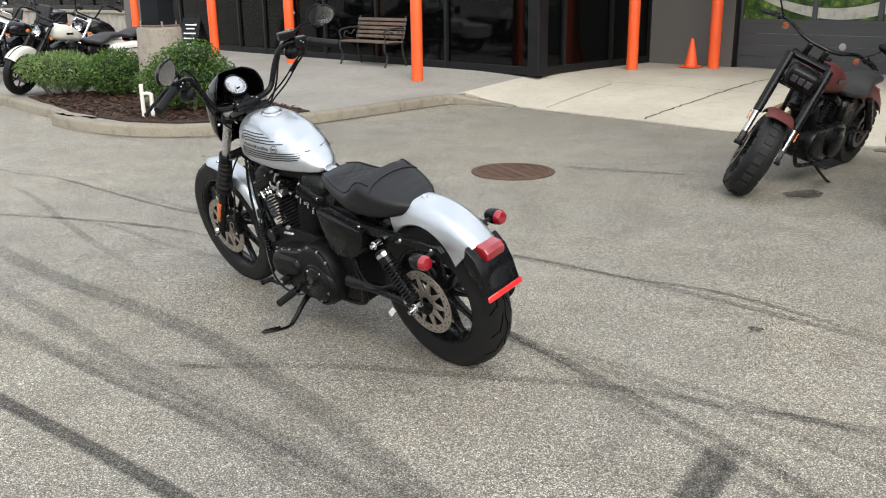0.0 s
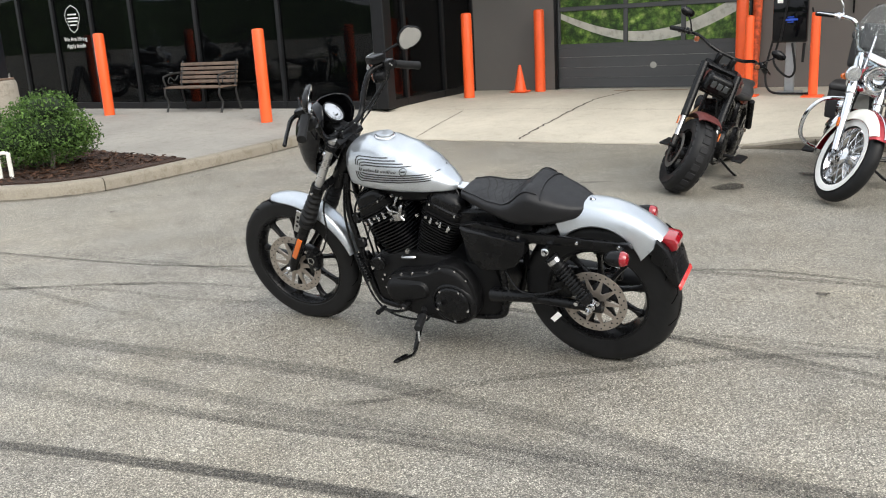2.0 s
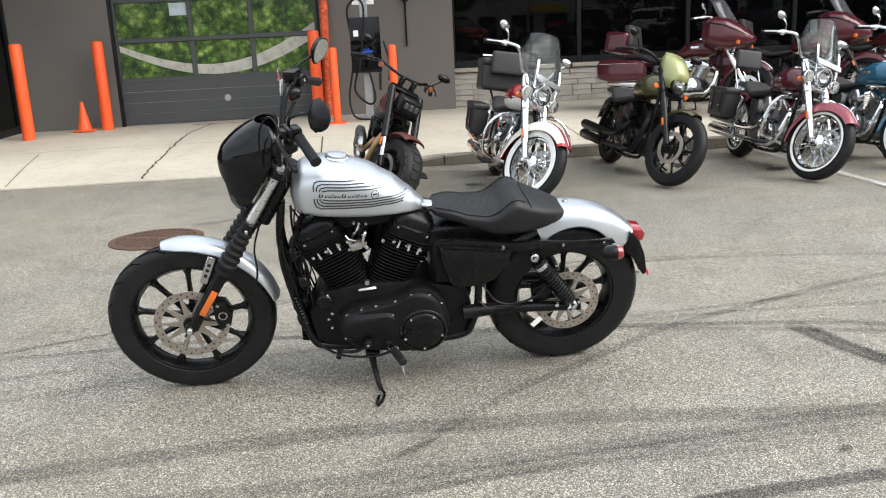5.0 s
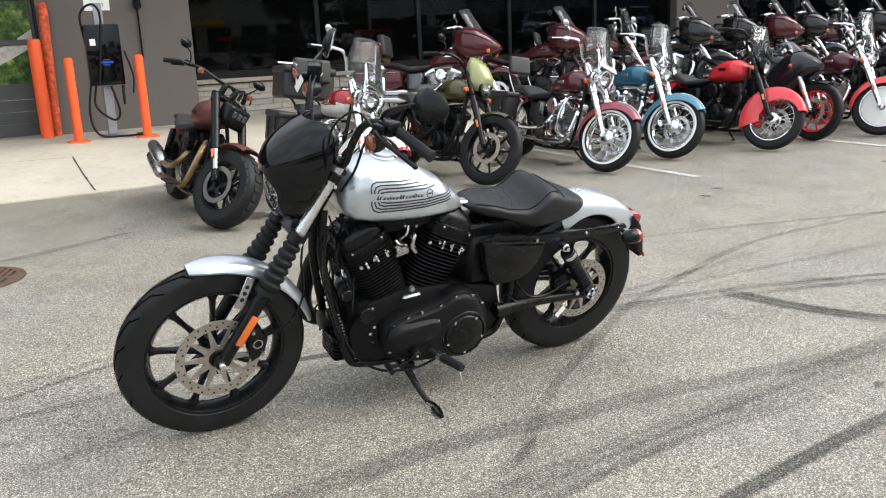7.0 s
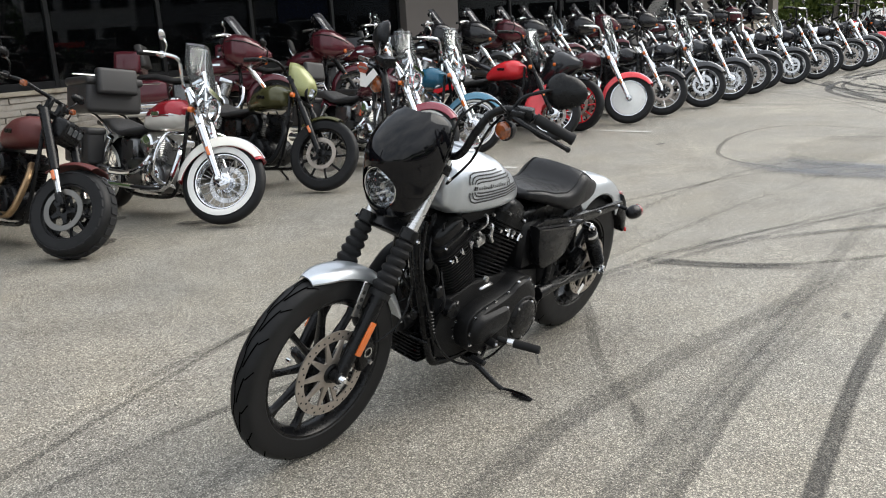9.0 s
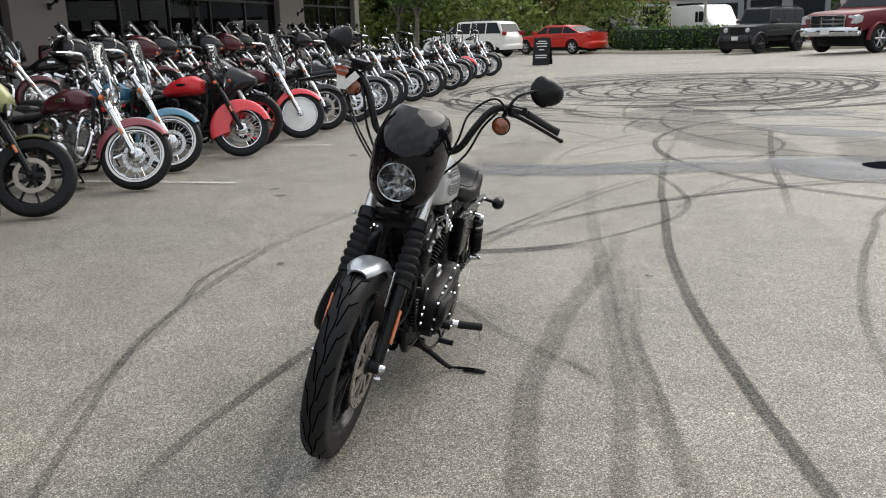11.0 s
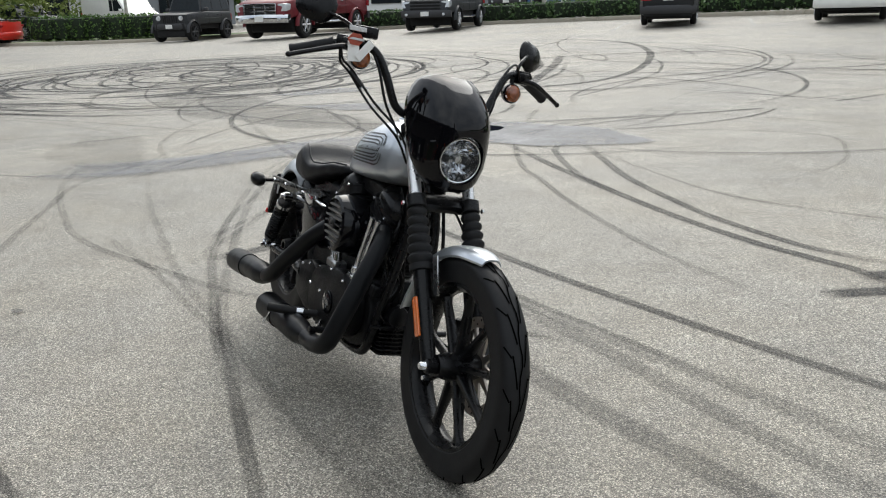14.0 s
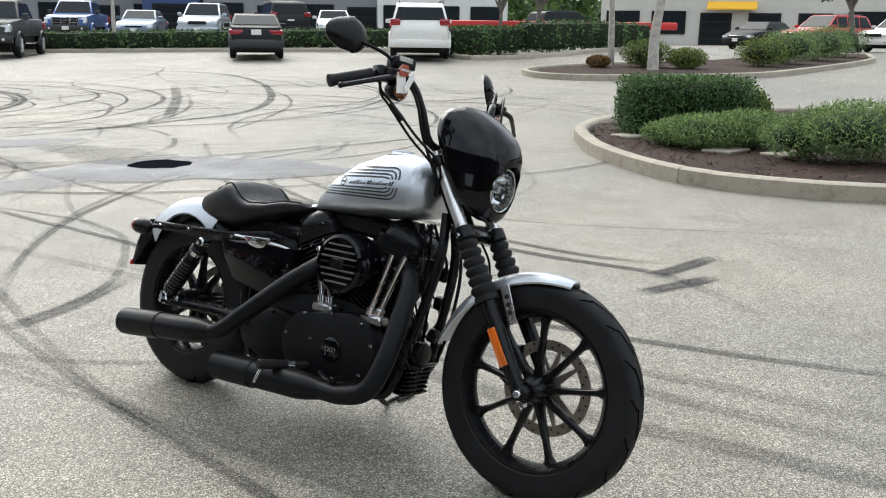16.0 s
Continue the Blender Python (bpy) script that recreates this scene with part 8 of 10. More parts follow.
# ---- planting ----
def leaf_mesh(name, blobs, count, size, seed, lean=0.5, box_shape=False, slim=0.28):
    """Many small folded leaves scattered through blobs of (centre, radii)."""
    rs = np.random.RandomState(seed)
    vol = np.array([r[0] * r[1] * r[2] for _, r in blobs])
    pick = rs.choice(len(blobs), count, p=vol / vol.sum())
    c = np.array([b[0] for b in blobs], float)[pick]
    r = np.array([b[1] for b in blobs], float)[pick]
    d = rs.normal(size=(count, 3))
    d /= np.linalg.norm(d, axis=1)[:, None]
    if box_shape:
        d /= np.maximum(np.abs(d).max(axis=1)[:, None], 1e-6) ** 0.85
    p = c + d * r * (rs.uniform(0.25, 1, count) ** 0.33)[:, None] * rs.uniform(0.9, 1.08, count)[:, None]
    a = rs.normal(size=(count, 3)) + d * lean + np.array([0, 0, 0.3])
    a /= np.linalg.norm(a, axis=1)[:, None]
    b = np.cross(a, rs.normal(size=(count, 3)))
    b /= np.linalg.norm(b, axis=1)[:, None]
    n = np.cross(a, b)
    L = size * rs.uniform(0.6, 1.4, count)[:, None]
    v = np.stack([p - a * L * 0.5, p + b * L * slim + n * L * 0.06, p + a * L * 0.5, p - b * L * slim + n * L * 0.06], 1).reshape(-1, 3)
    me = bpy.data.meshes.new(name)
    i = np.arange(count) * 4
    me.from_pydata(v.tolist(), [], np.stack([i, i + 1, i + 2, i + 3], 1).tolist())
    return me


LEAF = leaf_mat("boxwood_leaves", (0.023, 0.052, 0.013), (0.10, 0.175, 0.042))
JUNIPER = leaf_mat("juniper_leaves", (0.06, 0.105, 0.035), (0.22, 0.31, 0.115))
HEDGE = leaf_mat("hedge_leaves", (0.022, 0.05, 0.018), (0.10, 0.165, 0.06))
TREELEAF = leaf_mat("tree_leaves", (0.018, 0.042, 0.010), (0.075, 0.125, 0.03))
SPRAY = leaf_mat("light_shrub_leaves", (0.05, 0.08, 0.015), (0.16, 0.20, 0.05))
AUTUMN = leaf_mat("russet_leaves", (0.06, 0.035, 0.012), (0.17, 0.10, 0.035))
# near-black green: shade between the leaves put into the colour of filler cores
DARKCORE = worn("dark_core", (0.012, 0.022, 0.008), 0.95, var=0.6, scale=18, fine=60, relief=1.0)
BARK = worn("bark", (0.16, 0.14, 0.12), 0.9, var=0.4, scale=6, fine=40, relief=0.8)
PALEBARK = worn("pale_bark", (0.42, 0.39, 0.35), 0.9, var=0.3, scale=7, fine=40, relief=0.6)


def shrub(name, m, blobs, count, size, mat, label, seed, box_shape=False, category="shrub", stems=5, group=""):
    root = thing(name, m, label, category, group)
    needle = mat is JUNIPER
    me = leaf_mesh("foliage", blobs, int(count * (2.4 if needle else 1.9)), size * (1.15 if needle else 0.8), seed, lean=1.1 if needle else 0.5, box_shape=box_shape, slim=0.11 if needle else 0.26)
    me.materials.append(mat)
    ob = new("foliage", me)
    ob.parent = root
    rs = random.Random(seed)
    bm = B()
    for k in range(stems):
        c, r = blobs[rs.randrange(len(blobs))]
        x, y = c[0] + rs.uniform(-0.5, 0.5) * r[0], c[1] + rs.uniform(-0.5, 0.5) * r[1]
        tube(bm, [(c[0] * 0.6 + rs.uniform(-0.06, 0.06), c[1] * 0.6 + rs.uniform(-0.06, 0.06), -0.03), ((c[0] + x) / 2, (c[1] + y) / 2, c[2] * 0.6), (x, y, c[2] + r[2] * 0.5)], [0.016, 0.01, 0.004], 5, 3)
    part("stems", bm, BARK, root)
    # added solid cores that darken the gaps in the leaves
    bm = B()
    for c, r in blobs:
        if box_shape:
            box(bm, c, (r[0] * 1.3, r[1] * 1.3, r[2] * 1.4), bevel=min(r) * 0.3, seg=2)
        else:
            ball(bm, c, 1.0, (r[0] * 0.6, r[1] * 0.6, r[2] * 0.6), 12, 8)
    part("dark_core", bm, DARKCORE, root)
    return root


slab("bed_shop", [(-3.5, -6.66), (-1.4, -6.9), (-0.28, -6.76), (0.34, -6.42), (0.57, -5.93), (0.57, -4.98), (-0.2, -4.9), (-1.6, -4.62), (-3.3, -4.6)], -0.1, WALK + 0.006, MULCH, "dark bark mulch bed inside the kerb", "planting bed", 0.0)


def mulch_chips(name, pts, count, seed, z, frame_fn):
    rs = random.Random(seed)
    verts, faces = [], []
    us = [p[0] for p in pts]
    vs = [p[1] for p in pts]
    while len(faces) < count:
        u, v = rs.uniform(min(us), max(us)), rs.uniform(min(vs), max(vs))
        ins = False
        for (a, b), (c, d) in zip(pts, pts[1:] + pts[:1]):
            if (b > v) != (d > v) and u < (c - a) * (v - b) / (d - b) + a:
                ins = not ins
        if not ins:
            continue
        q = frame_fn(u, v, z)
        a = rs.uniform(0, 6.28)
        L, w = rs.uniform(0.02, 0.06), rs.uniform(0.006, 0.015)
        e, f = Vector((math.cos(a), math.sin(a), rs.uniform(-0.3, 0.5))) * L, Vector((-math.sin(a), math.cos(a), 0)) * w
        k = len(verts)
        h = Vector((0, 0, rs.uniform(0.003, 0.018)))
        verts += [q - e + h, q + f + h * 1.4, q + e + h, q - f + h * 0.6]
        faces.append((k, k + 1, k + 2, k + 3))
    me = bpy.data.meshes.new(name)
    me.from_pydata([tuple(v) for v in verts], [], faces)
    me.materials.append(CHIP)
    tagged(new(name, me), "loose brown bark chips strewn over the bed", "mulch", kind="stuff")


CHIP = leaf_mat("bark_chips", (0.015, 0.008, 0.006), (0.085, 0.045, 0.028))
mulch_chips("mulch_chips", [(-3.4, -6.65), (-1.4, -6.9), (-0.3, -6.75), (0.28, -6.38), (0.5, -5.0), (-1.6, -4.7), (-3.2, -4.65)], 3500, 3, WALK + 0.006, W)


def at_bed(u, v):
    return Matrix.Translation(W(u, v, WALK + 0.006))


shrub("boxwood_shrub", at_bed(-0.6, -5.82), [((0, 0, 0.38), (0.52, 0.5, 0.36)), ((0.2, 0.2, 0.3), (0.4, 0.35, 0.26)), ((-0.25, -0.1, 0.3), (0.35, 0.35, 0.26)), ((0.1, -0.1, 0.62), (0.3, 0.3, 0.2))], 6000, 0.042, LEAF, "dense round green shrub in the mulch bed", 21)
shrub("boxwood_shrub", at_bed(-2.6, -5.8), [((0, 0, 0.32), (0.4, 0.4, 0.3)), ((-0.2, 0.1, 0.28), (0.3, 0.32, 0.24))], 4500, 0.042, LEAF, "rounded green shrub in the mulch bed", 22)
shrub("boxwood_shrub", at_bed(-3.35, -6.2), [((0, 0, 0.32), (0.48, 0.45, 0.26)), ((-0.3, -0.1, 0.36), (0.3, 0.3, 0.2)), ((0.25, 0.1, 0.3), (0.3, 0.3, 0.2))], 3800, 0.045, JUNIPER, "open twiggy green shrub at the bed's end", 23, stems=14)
bm = B()
lathe(bm, [(0.29, 0.0), (0.285, 0.3), (0.268, 0.88), (0.255, 0.915), (0.001, 0.92)], (0, 0, 0), (0, 0, 1), 36)
ob = part("concrete_pedestal", bm, concrete("pedestal_concrete", (0.33, 0.295, 0.245)))
ob.matrix_basis = Matrix.Translation((-3.5, 11.05, WALK - 0.01))
tagged(ob, "round weathered concrete pedestal with bolts on top", "pedestal")
bm = B()
for k in range(4):
    a = k * math.pi / 2 + 0.5
    cyl(bm, (0.21 * math.cos(a), 0.21 * math.sin(a), 0.9), (0.21 * math.cos(a), 0.21 * math.sin(a), 0.99), 0.014, seg=8)
part("anchor_bolt", bm, STEEL, ob)
bm = B()
box(bm, (0, 0, 0.93), (0.36, 0.36, 0.022), (0, 0, -25.5), 0.004)
part("base_plate", bm, worn("rusted_plate", (0.16, 0.11, 0.08), 0.8, var=0.4, scale=20), ob, "rusty steel base plate")
bm = B()
box(bm, (0, 0, 3.1), (0.28, 0.28, 4.32), (0, 0, -25.5), 0.012, 2)
post = part("sign_post", bm, worn("dark_post_paint", (0.009, 0.011, 0.015), 0.4, var=0.2, scale=3, spec=0.25))
post.matrix_basis = ob.matrix_basis.copy()
tagged(post, "dark square steel sign post bolted to the concrete pedestal", "post")
bm = B()
for dx, h in ((0, 0.36), (0.1, 0.26)):
    cyl(bm, (dx, 0, -0.05), (dx, 0, h), 0.022, seg=12, bevel=0.003)
tube(bm, [(0, 0, 0.25), (0.05, 0, 0.26), (0.1, 0, 0.25)], 0.018, 8, 3)
ob = part("vent_pipe", bm, worn("white_pipe", (0.72, 0.70, 0.64), 0.5))
ob.matrix_basis = Matrix.Translation(W(-0.4, -6.5, WALK))
tagged(ob, "short white plastic standpipes rising from the mulch", "pipe")


def world_pt(x, y, z):
    return Vector((x, y, z + lift(x, y)))


# -- island by the exit
ISL = [(-3.95, -2.1), (-4.12, -1.0), (-4.5, -0.42), (-5.4, 0.12), (-8, 0.9), (-13, 1.6), (-13, -6.2), (-9, -6.6), (-6, -6.1), (-4.6, -4.9), (-4.05, -3.3)]
slab("bed_island", ISL, -0.1, WALK - 0.005, MULCH, "dark mulch of the kerbed island", "planting bed", frame_fn=world_pt)
kerb_run("kerb_island", [(-13, 1.7), (-8, 1.0), (-5.35, 0.2), (-4.42, -0.36), (-4.02, -0.95), (-3.86, -2.0), (-3.96, -3.3), (-4.5, -4.95), (-5.95, -6.2), (-9, -6.7), (-13, -6.3)], "pale rounded concrete kerb of the planted island", h=0.15, w=0.18)
mulch_chips("mulch_chips", ISL, 4000, 8, WALK - 0.003, world_pt)
shrub("clipped_hedge", pose(-5.35, -3.75, WALK - 0.02, 0, 0, -14), [((0, 0, 0.38), (0.78, 0.46, 0.38)), ((0.42, 0, 0.36), (0.42, 0.42, 0.37)), ((-0.42, 0.05, 0.38), (0.42, 0.42, 0.36))], 15000, 0.05, HEDGE, "dense dark green clipped hedge block", 31, True, "hedge")
shrub("juniper_shrub", pose(-5.05, -2.5, WALK - 0.02), [((0, 0, 0.2), (0.6, 0.5, 0.2)), ((-0.5, 0.0, 0.24), (0.5, 0.45, 0.2)), ((0.35, -0.3, 0.16), (0.3, 0.3, 0.14))], 6000, 0.045, JUNIPER, "low spreading green juniper", 32)
shrub("juniper_shrub", pose(-6.0, -1.25, WALK - 0.02), [((0, 0, 0.34), (0.75, 0.6, 0.3)), ((-0.7, 0.3, 0.36), (0.6, 0.6, 0.3)), ((0.5, -0.2, 0.26), (0.4, 0.4, 0.22)), ((-1.4, 0.6, 0.38), (0.7, 0.7, 0.34))], 10000, 0.045, JUNIPER, "spreading green shrub with loose sprays", 33, stems=16)
shrub("juniper_shrub", pose(-8.2, -2.6, WALK - 0.02), [((0, 0, 0.34), (0.8, 0.7, 0.3)), ((-0.8, 0.5, 0.34), (0.8, 0.7, 0.3))], 5000, 0.05, JUNIPER, "spreading green shrub with loose sprays", 34, stems=10)
shrub("leafy_shrub", pose(-6.35, -3.9, WALK - 0.02), [((0, 0, 0.34), (0.26, 0.3, 0.26))], 800, 0.06, SPRAY, "small olive green leafy shrub", 35)
for x, y, a in ((-4.62, -3.55, 20), (-5.1, -2.15, 35), (-5.6, -1.75, 15)):
    bm = B()
    box(bm, (0, 0, 0.015), (0.5, 0.32, 0.03), bevel=0.006)
    ob = part("stepping_stone", bm, KERB)
    ob.matrix_basis = pose(x, y, WALK - 0.006, 0, 0, a)
    tagged(ob, "flat grey stepping stone lying in the mulch", "stone", "stepping stones")

# -- second island with two young trees
ISL2 = [(-6.75, -14.9), (-7.4, -14.15), (-9.3, -14.05), (-11.9, -14.65), (-14.4, -16.1), (-21, -21.9), (-24, -26), (-20, -25.5), (-14, -20.5), (-9.5, -18.3), (-7.2, -16.4)]
slab("bed_island_far", ISL2, -0.1, WALK - 0.005, MULCH, "dark mulch of the tree island", "planting bed", frame_fn=world_pt)
kerb_run("kerb_island_far", [(-24, -26), (-21, -21.75), (-14.35, -15.95), (-11.9, -14.5), (-9.3, -13.88), (-7.3, -13.98), (-6.6, -14.85), (-7.0, -16.5), (-9.4, -18.45), (-14, -20.7)], "pale concrete kerb of the tree island", h=0.15, w=0.18)


def tree(name, m, trunk_h, trunk_r, crown, count, leaf, mat, bark, label, seed, copy_of=None):
    root = thing(name, m, label, "tree")
    rs = random.Random(seed)
    bm = B()
    top = Vector((rs.uniform(-0.2, 0.2), rs.uniform(-0.2, 0.2), trunk_h))
    tube(bm, [(0, 0, -0.1), (0.02, 0.01, trunk_h * 0.3), (top.x * 0.6, top.y * 0.6, trunk_h * 0.7), tuple(top)], [trunk_r * 1.25, trunk_r, trunk_r * 0.85, trunk_r * 0.6], 12, 5)
    part("trunk", bm, bark, root)
    bm = B()
    for c, r in crown:
        e = Vector(c)
        tube(bm, [tuple(top - Vector((0, 0, trunk_h * 0.12))), tuple((top + e) / 2 + Vector((0, 0, 0.15 * r[2]))), tuple(e)], [trunk_r * 0.5, trunk_r * 0.3, trunk_r * 0.1], 7, 4)
        for k in range(3):
            f = e + Vector((rs.uniform(-0.7, 0.7) * r[0], rs.uniform(-0.7, 0.7) * r[1], rs.uniform(-0.2, 0.7) * r[2]))
            tube(bm, [tuple((top + e) / 2), tuple((e + f) / 2), tuple(f)], [trunk_r * 0.2, trunk_r * 0.12, trunk_r * 0.05], 5, 3)
    part("branchwork", bm, bark, root)
    me = leaf_mesh("crown", crown, count, leaf, seed)
    me.materials.append(mat)
    ob = new("crown", me)
    ob.parent = root
    return root


def crown_blobs(h, r, n, seed):
    rs = random.Random(seed)
    return [((rs.uniform(-0.6, 0.6) * r, rs.uniform(-0.6, 0.6) * r, h + rs.uniform(-0.3, 0.6) * r), (r * rs.uniform(0.35, 0.6), r * rs.uniform(0.35, 0.6), r * rs.uniform(0.3, 0.5))) for _ in range(n)]


for x, y, r, s in ((-10.3, -16.0, 0.13, 1), (-9.75, -17.75, 0.09, 2)):
    tree("street_tree", pose(x, y, lift(x, y) + 0.1), 2.9, r, crown_blobs(3.9, 1.7, 7, s), 2600, 0.12, TREELEAF, PALEBARK, "young street tree with pale smooth bark", s)
for i, (x, y, sx, mat) in enumerate(((-9.1, -17.0, 0.35, AUTUMN), (-10.6, -17.2, 0.8, SPRAY), (-11.6, -16.7, 0.6, SPRAY), (-14.6, -17.9, 0.9, SPRAY), (-16.2, -19.2, 1.1, JUNIPER), (-18.6, -21.2, 1.2, JUNIPER), (-21, -23.6, 1.2, HEDGE))):
    shrub("island_shrub", pose(x, y, lift(x, y) + 0.1), [((0, 0, 0.5 * sx), (sx, sx * 0.8, 0.5 * sx)), ((0.3 * sx, 0.2, 0.45 * sx), (sx * 0.6, sx * 0.6, 0.4 * sx))], 1600, 0.08, mat, "loose leafy shrub on the tree island", 40 + i, stems=6)


# ---- marks on the asphalt ----
def mark_mat(name, color, low, high, rough=0.8, grain=26.0):
    """Rubber laid down on the stones: it thins out in streaks and at its edges."""
    m, n, l, b = mat_base(name, color, rough)
    tc = n.new("ShaderNodeTexCoord")
    o = tc.outputs["Object"]
    f = noise_node(n, l, grain * 4, 4, 0.7, vec=o)
    g = noise_node(n, l, 1.1, 4, 0.6, vec=o)
    at = n.new("ShaderNodeAttribute")
    at.attribute_name = "across"
    k = n.new("ShaderNodeMath")
    k.operation = "MULTIPLY"
    r1 = ramp(n, l, f.outputs[0], [(0.35, (low,) * 3), (0.65, (high,) * 3)])
    r2 = ramp(n, l, g.outputs[0], [(0.3, (0.5,) * 3), (0.62, (1.0,) * 3)])
    l.new(r1.outputs[0], k.inputs[0])
    l.new(r2.outputs[0], k.inputs[1])
    k2 = n.new("ShaderNodeMath")
    k2.operation = "MULTIPLY"
    l.new(k.outputs[0], k2.inputs[0])
    l.new(at.outputs["Fac"], k2.inputs[1])
    tr = n.new("ShaderNodeBsdfTransparent")
    mx = n.new("ShaderNodeMixShader")
    l.new(k2.outputs[0], mx.inputs[0])
    l.new(tr.outputs[0], mx.inputs[1])
    l.new(b.outputs[0], mx.inputs[2])
    l.new(mx.outputs[0], n["Material Output"].inputs[0])
    return m


SKID = mark_mat("tyre_rubber_mark", (0.035, 0.034, 0.033), 0.35, 0.95)
FAINT = mark_mat("faint_tyre_mark", (0.07, 0.068, 0.065), 0.15, 0.6)
DAMP = mark_mat("damp_asphalt", (0.11, 0.117, 0.134), 0.75, 1.0, 0.5, 6)
STAIN = mark_mat("oil_dirt_stain", (0.03, 0.028, 0.026), 0.4, 0.95, 0.5)
LINEPAINT = mark_mat("worn_line_paint", (0.72, 0.71, 0.67), 0.35, 0.95, 0.7, 12)
level = [0.0020]


def strip(name, pts, w, mat, label, category="tyre mark", fade=1.0, n=10, taper=True):
    """A thin strip along a smooth line on the ground, soft at its edges and ends."""
    line = glide([(x, y, 0) for x, y in pts], n)
    if category == "tyre mark":
        w *= (0.62 if "broad" in label else 0.45) if name == "tyre_mark" else 0.6
        fade *= 0.62 if sum(y for _, y in pts) / len(pts) > 0.9 and abs(pts[0][0]) < 3.2 and "broad" not in label else 0.85
    level[0] += 0.00004
    verts, faces, fac = [], [], []
    N = len(line)
    for i, p in enumerate(line):
        d = line[min(i + 1, N - 1)] - line[max(0, i - 1)]
        s = Vector((-d.y, d.x, 0)).normalized() * w / 2
        end = min(1, 4 * min(i, N - 1 - i) / max(1, N - 1) + 0.15) if taper else 1
        for k, f in ((-1, 0.0), (-0.55, 1.0), (0.0, 0.8), (0.55, 1.0), (1, 0.0)):
            q = p + s * k
            verts.append((q.x, q.y, lift(q.x, q.y) + level[0]))
            fac.append(f * fade * end)
    for i in range(N - 1):
        for k in range(4):
            a = i * 5 + k
            faces.append((a, a + 1, a + 6, a + 5))
    me = bpy.data.meshes.new(name)
    me.from_pydata(verts, [], faces)
    at = me.attributes.new("across", "FLOAT", "POINT")
    at.data.foreach_set("value", fac)
    me.materials.append(mat)
    ob = new(name, me)
    tagged(ob, label, category, kind="structure")
    return ob


DARKM, FAINTM = "dark curved rubber mark on the asphalt", "faint curved tyre mark on the asphalt"
strip("tyre_mark", [(-6.0, 9.4), (-3.81, 7.33), (-3.16, 6.94), (-1.76, 5.75), (-0.6, 5.15), (0.42, 4.62), (0.91, 4.25), (1.39, 3.94), (1.85, 3.38), (2.6, 2.4)], 0.106, SKID, DARKM, fade=0.7)
strip("tyre_mark", [(-1.3, 5.75), (-0.65, 5.3), (-0.04, 4.93), (0.5, 4.53), (1.05, 4.11), (1.82, 3.34), (2.33, 2.57), (2.8, 1.7), (3.23, 0.85), (3.3, -0.2)], 0.15, SKID, DARKM, fade=0.7)
strip("tyre_mark", [(-3.6, 5.9), (-3.04, 5.74), (-2.38, 5.56), (-1.75, 5.32), (-1.2, 4.95)], 0.114, SKID, DARKM, fade=0.67)
strip("tyre_mark", [(-2.6, 6.6), (-2.05, 6.08), (-1.67, 5.74), (-1.2, 5.25), (-0.8, 4.87), (-0.6, 4.66), (-0.3, 4.25), (0.0, 3.86), (0.27, 3.51), (0.66, 2.91), (1.1, 2.3)], 0.141, SKID, DARKM, fade=0.63)
strip("tyre_mark", [(2.2, -1.5), (2.07, -0.84), (1.76, 0.38), (1.36, 1.41), (0.84, 2.47), (0.36, 3.32), (-0.02, 3.85), (-0.29, 4.24), (-0.48, 4.49), (-0.8, 4.9)], 0.141, SKID, DARKM, fade=0.7)
strip("tyre_mark", [(3.15, 0.05), (2.24, 1.29), (1.48, 2.19), (0.85, 2.9), (0.3, 3.42), (-0.4, 4.11), (-0.83, 4.46), (-1.6, 5.0)], 0.123, SKID, DARKM, fade=0.52)
strip("tyre_mark", [(-1.24, 3.17), (-0.89, 3.2), (-0.43, 3.18), (0.02, 3.09), (0.45, 3.01), (0.65, 2.95), (1.15, 2.73), (1.82, 2.42), (2.39, 1.97), (3.35, 0.9), (3.9, -0.2)], 0.141, SKID, DARKM, fade=0.7)
strip("tyre_mark", [(-0.2, 3.95), (0.34, 3.44), (0.49, 3.32), (0.87, 2.99), (1.27, 2.67), (1.9, 2.2)], 0.106, SKID, DARKM, fade=0.59)
strip("tyre_mark", [(0.1, 3.75), (0.31, 3.44), (0.66, 2.93), (0.95, 2.47), (1.08, 2.2), (1.41, 1.47), (1.6, 0.6)], 0.132, SKID, DARKM, fade=0.67)
strip("tyre_mark", [(-3.3, 5.5), (-2.61, 4.86), (-2.07, 4.37), (-1.4, 3.82), (-1.02, 3.48), (-0.73, 3.13), (-0.45, 2.8), (-0.2, 2.43), (0.2, 1.88), (0.65, 1.31)], 0.3, FAINT, FAINTM, fade=1.1)
strip("tyre_mark", [(-2.7, 4.6), (-2.28, 4.2), (-1.8, 3.75), (-1.29, 3.24), (-0.6, 2.63), (0.3, 1.85), (1.34, 0.95), (2.6, -0.27)], 0.24, FAINT, FAINTM, fade=1.1)
strip("tyre_mark", [(-2.9, 4.4), (-2.21, 3.82), (-1.9, 3.56), (-1.58, 3.33), (-0.87, 2.78), (-0.04, 2.04), (0.6, 1.4)], 0.26, FAINT, FAINTM, fade=0.99)
strip("tyre_mark", [(-1.9, 3.6), (-1.4, 3.15), (-0.92, 2.79), (-0.5, 2.35), (0.01, 1.87)], 0.123, SKID, DARKM, fade=0.44)
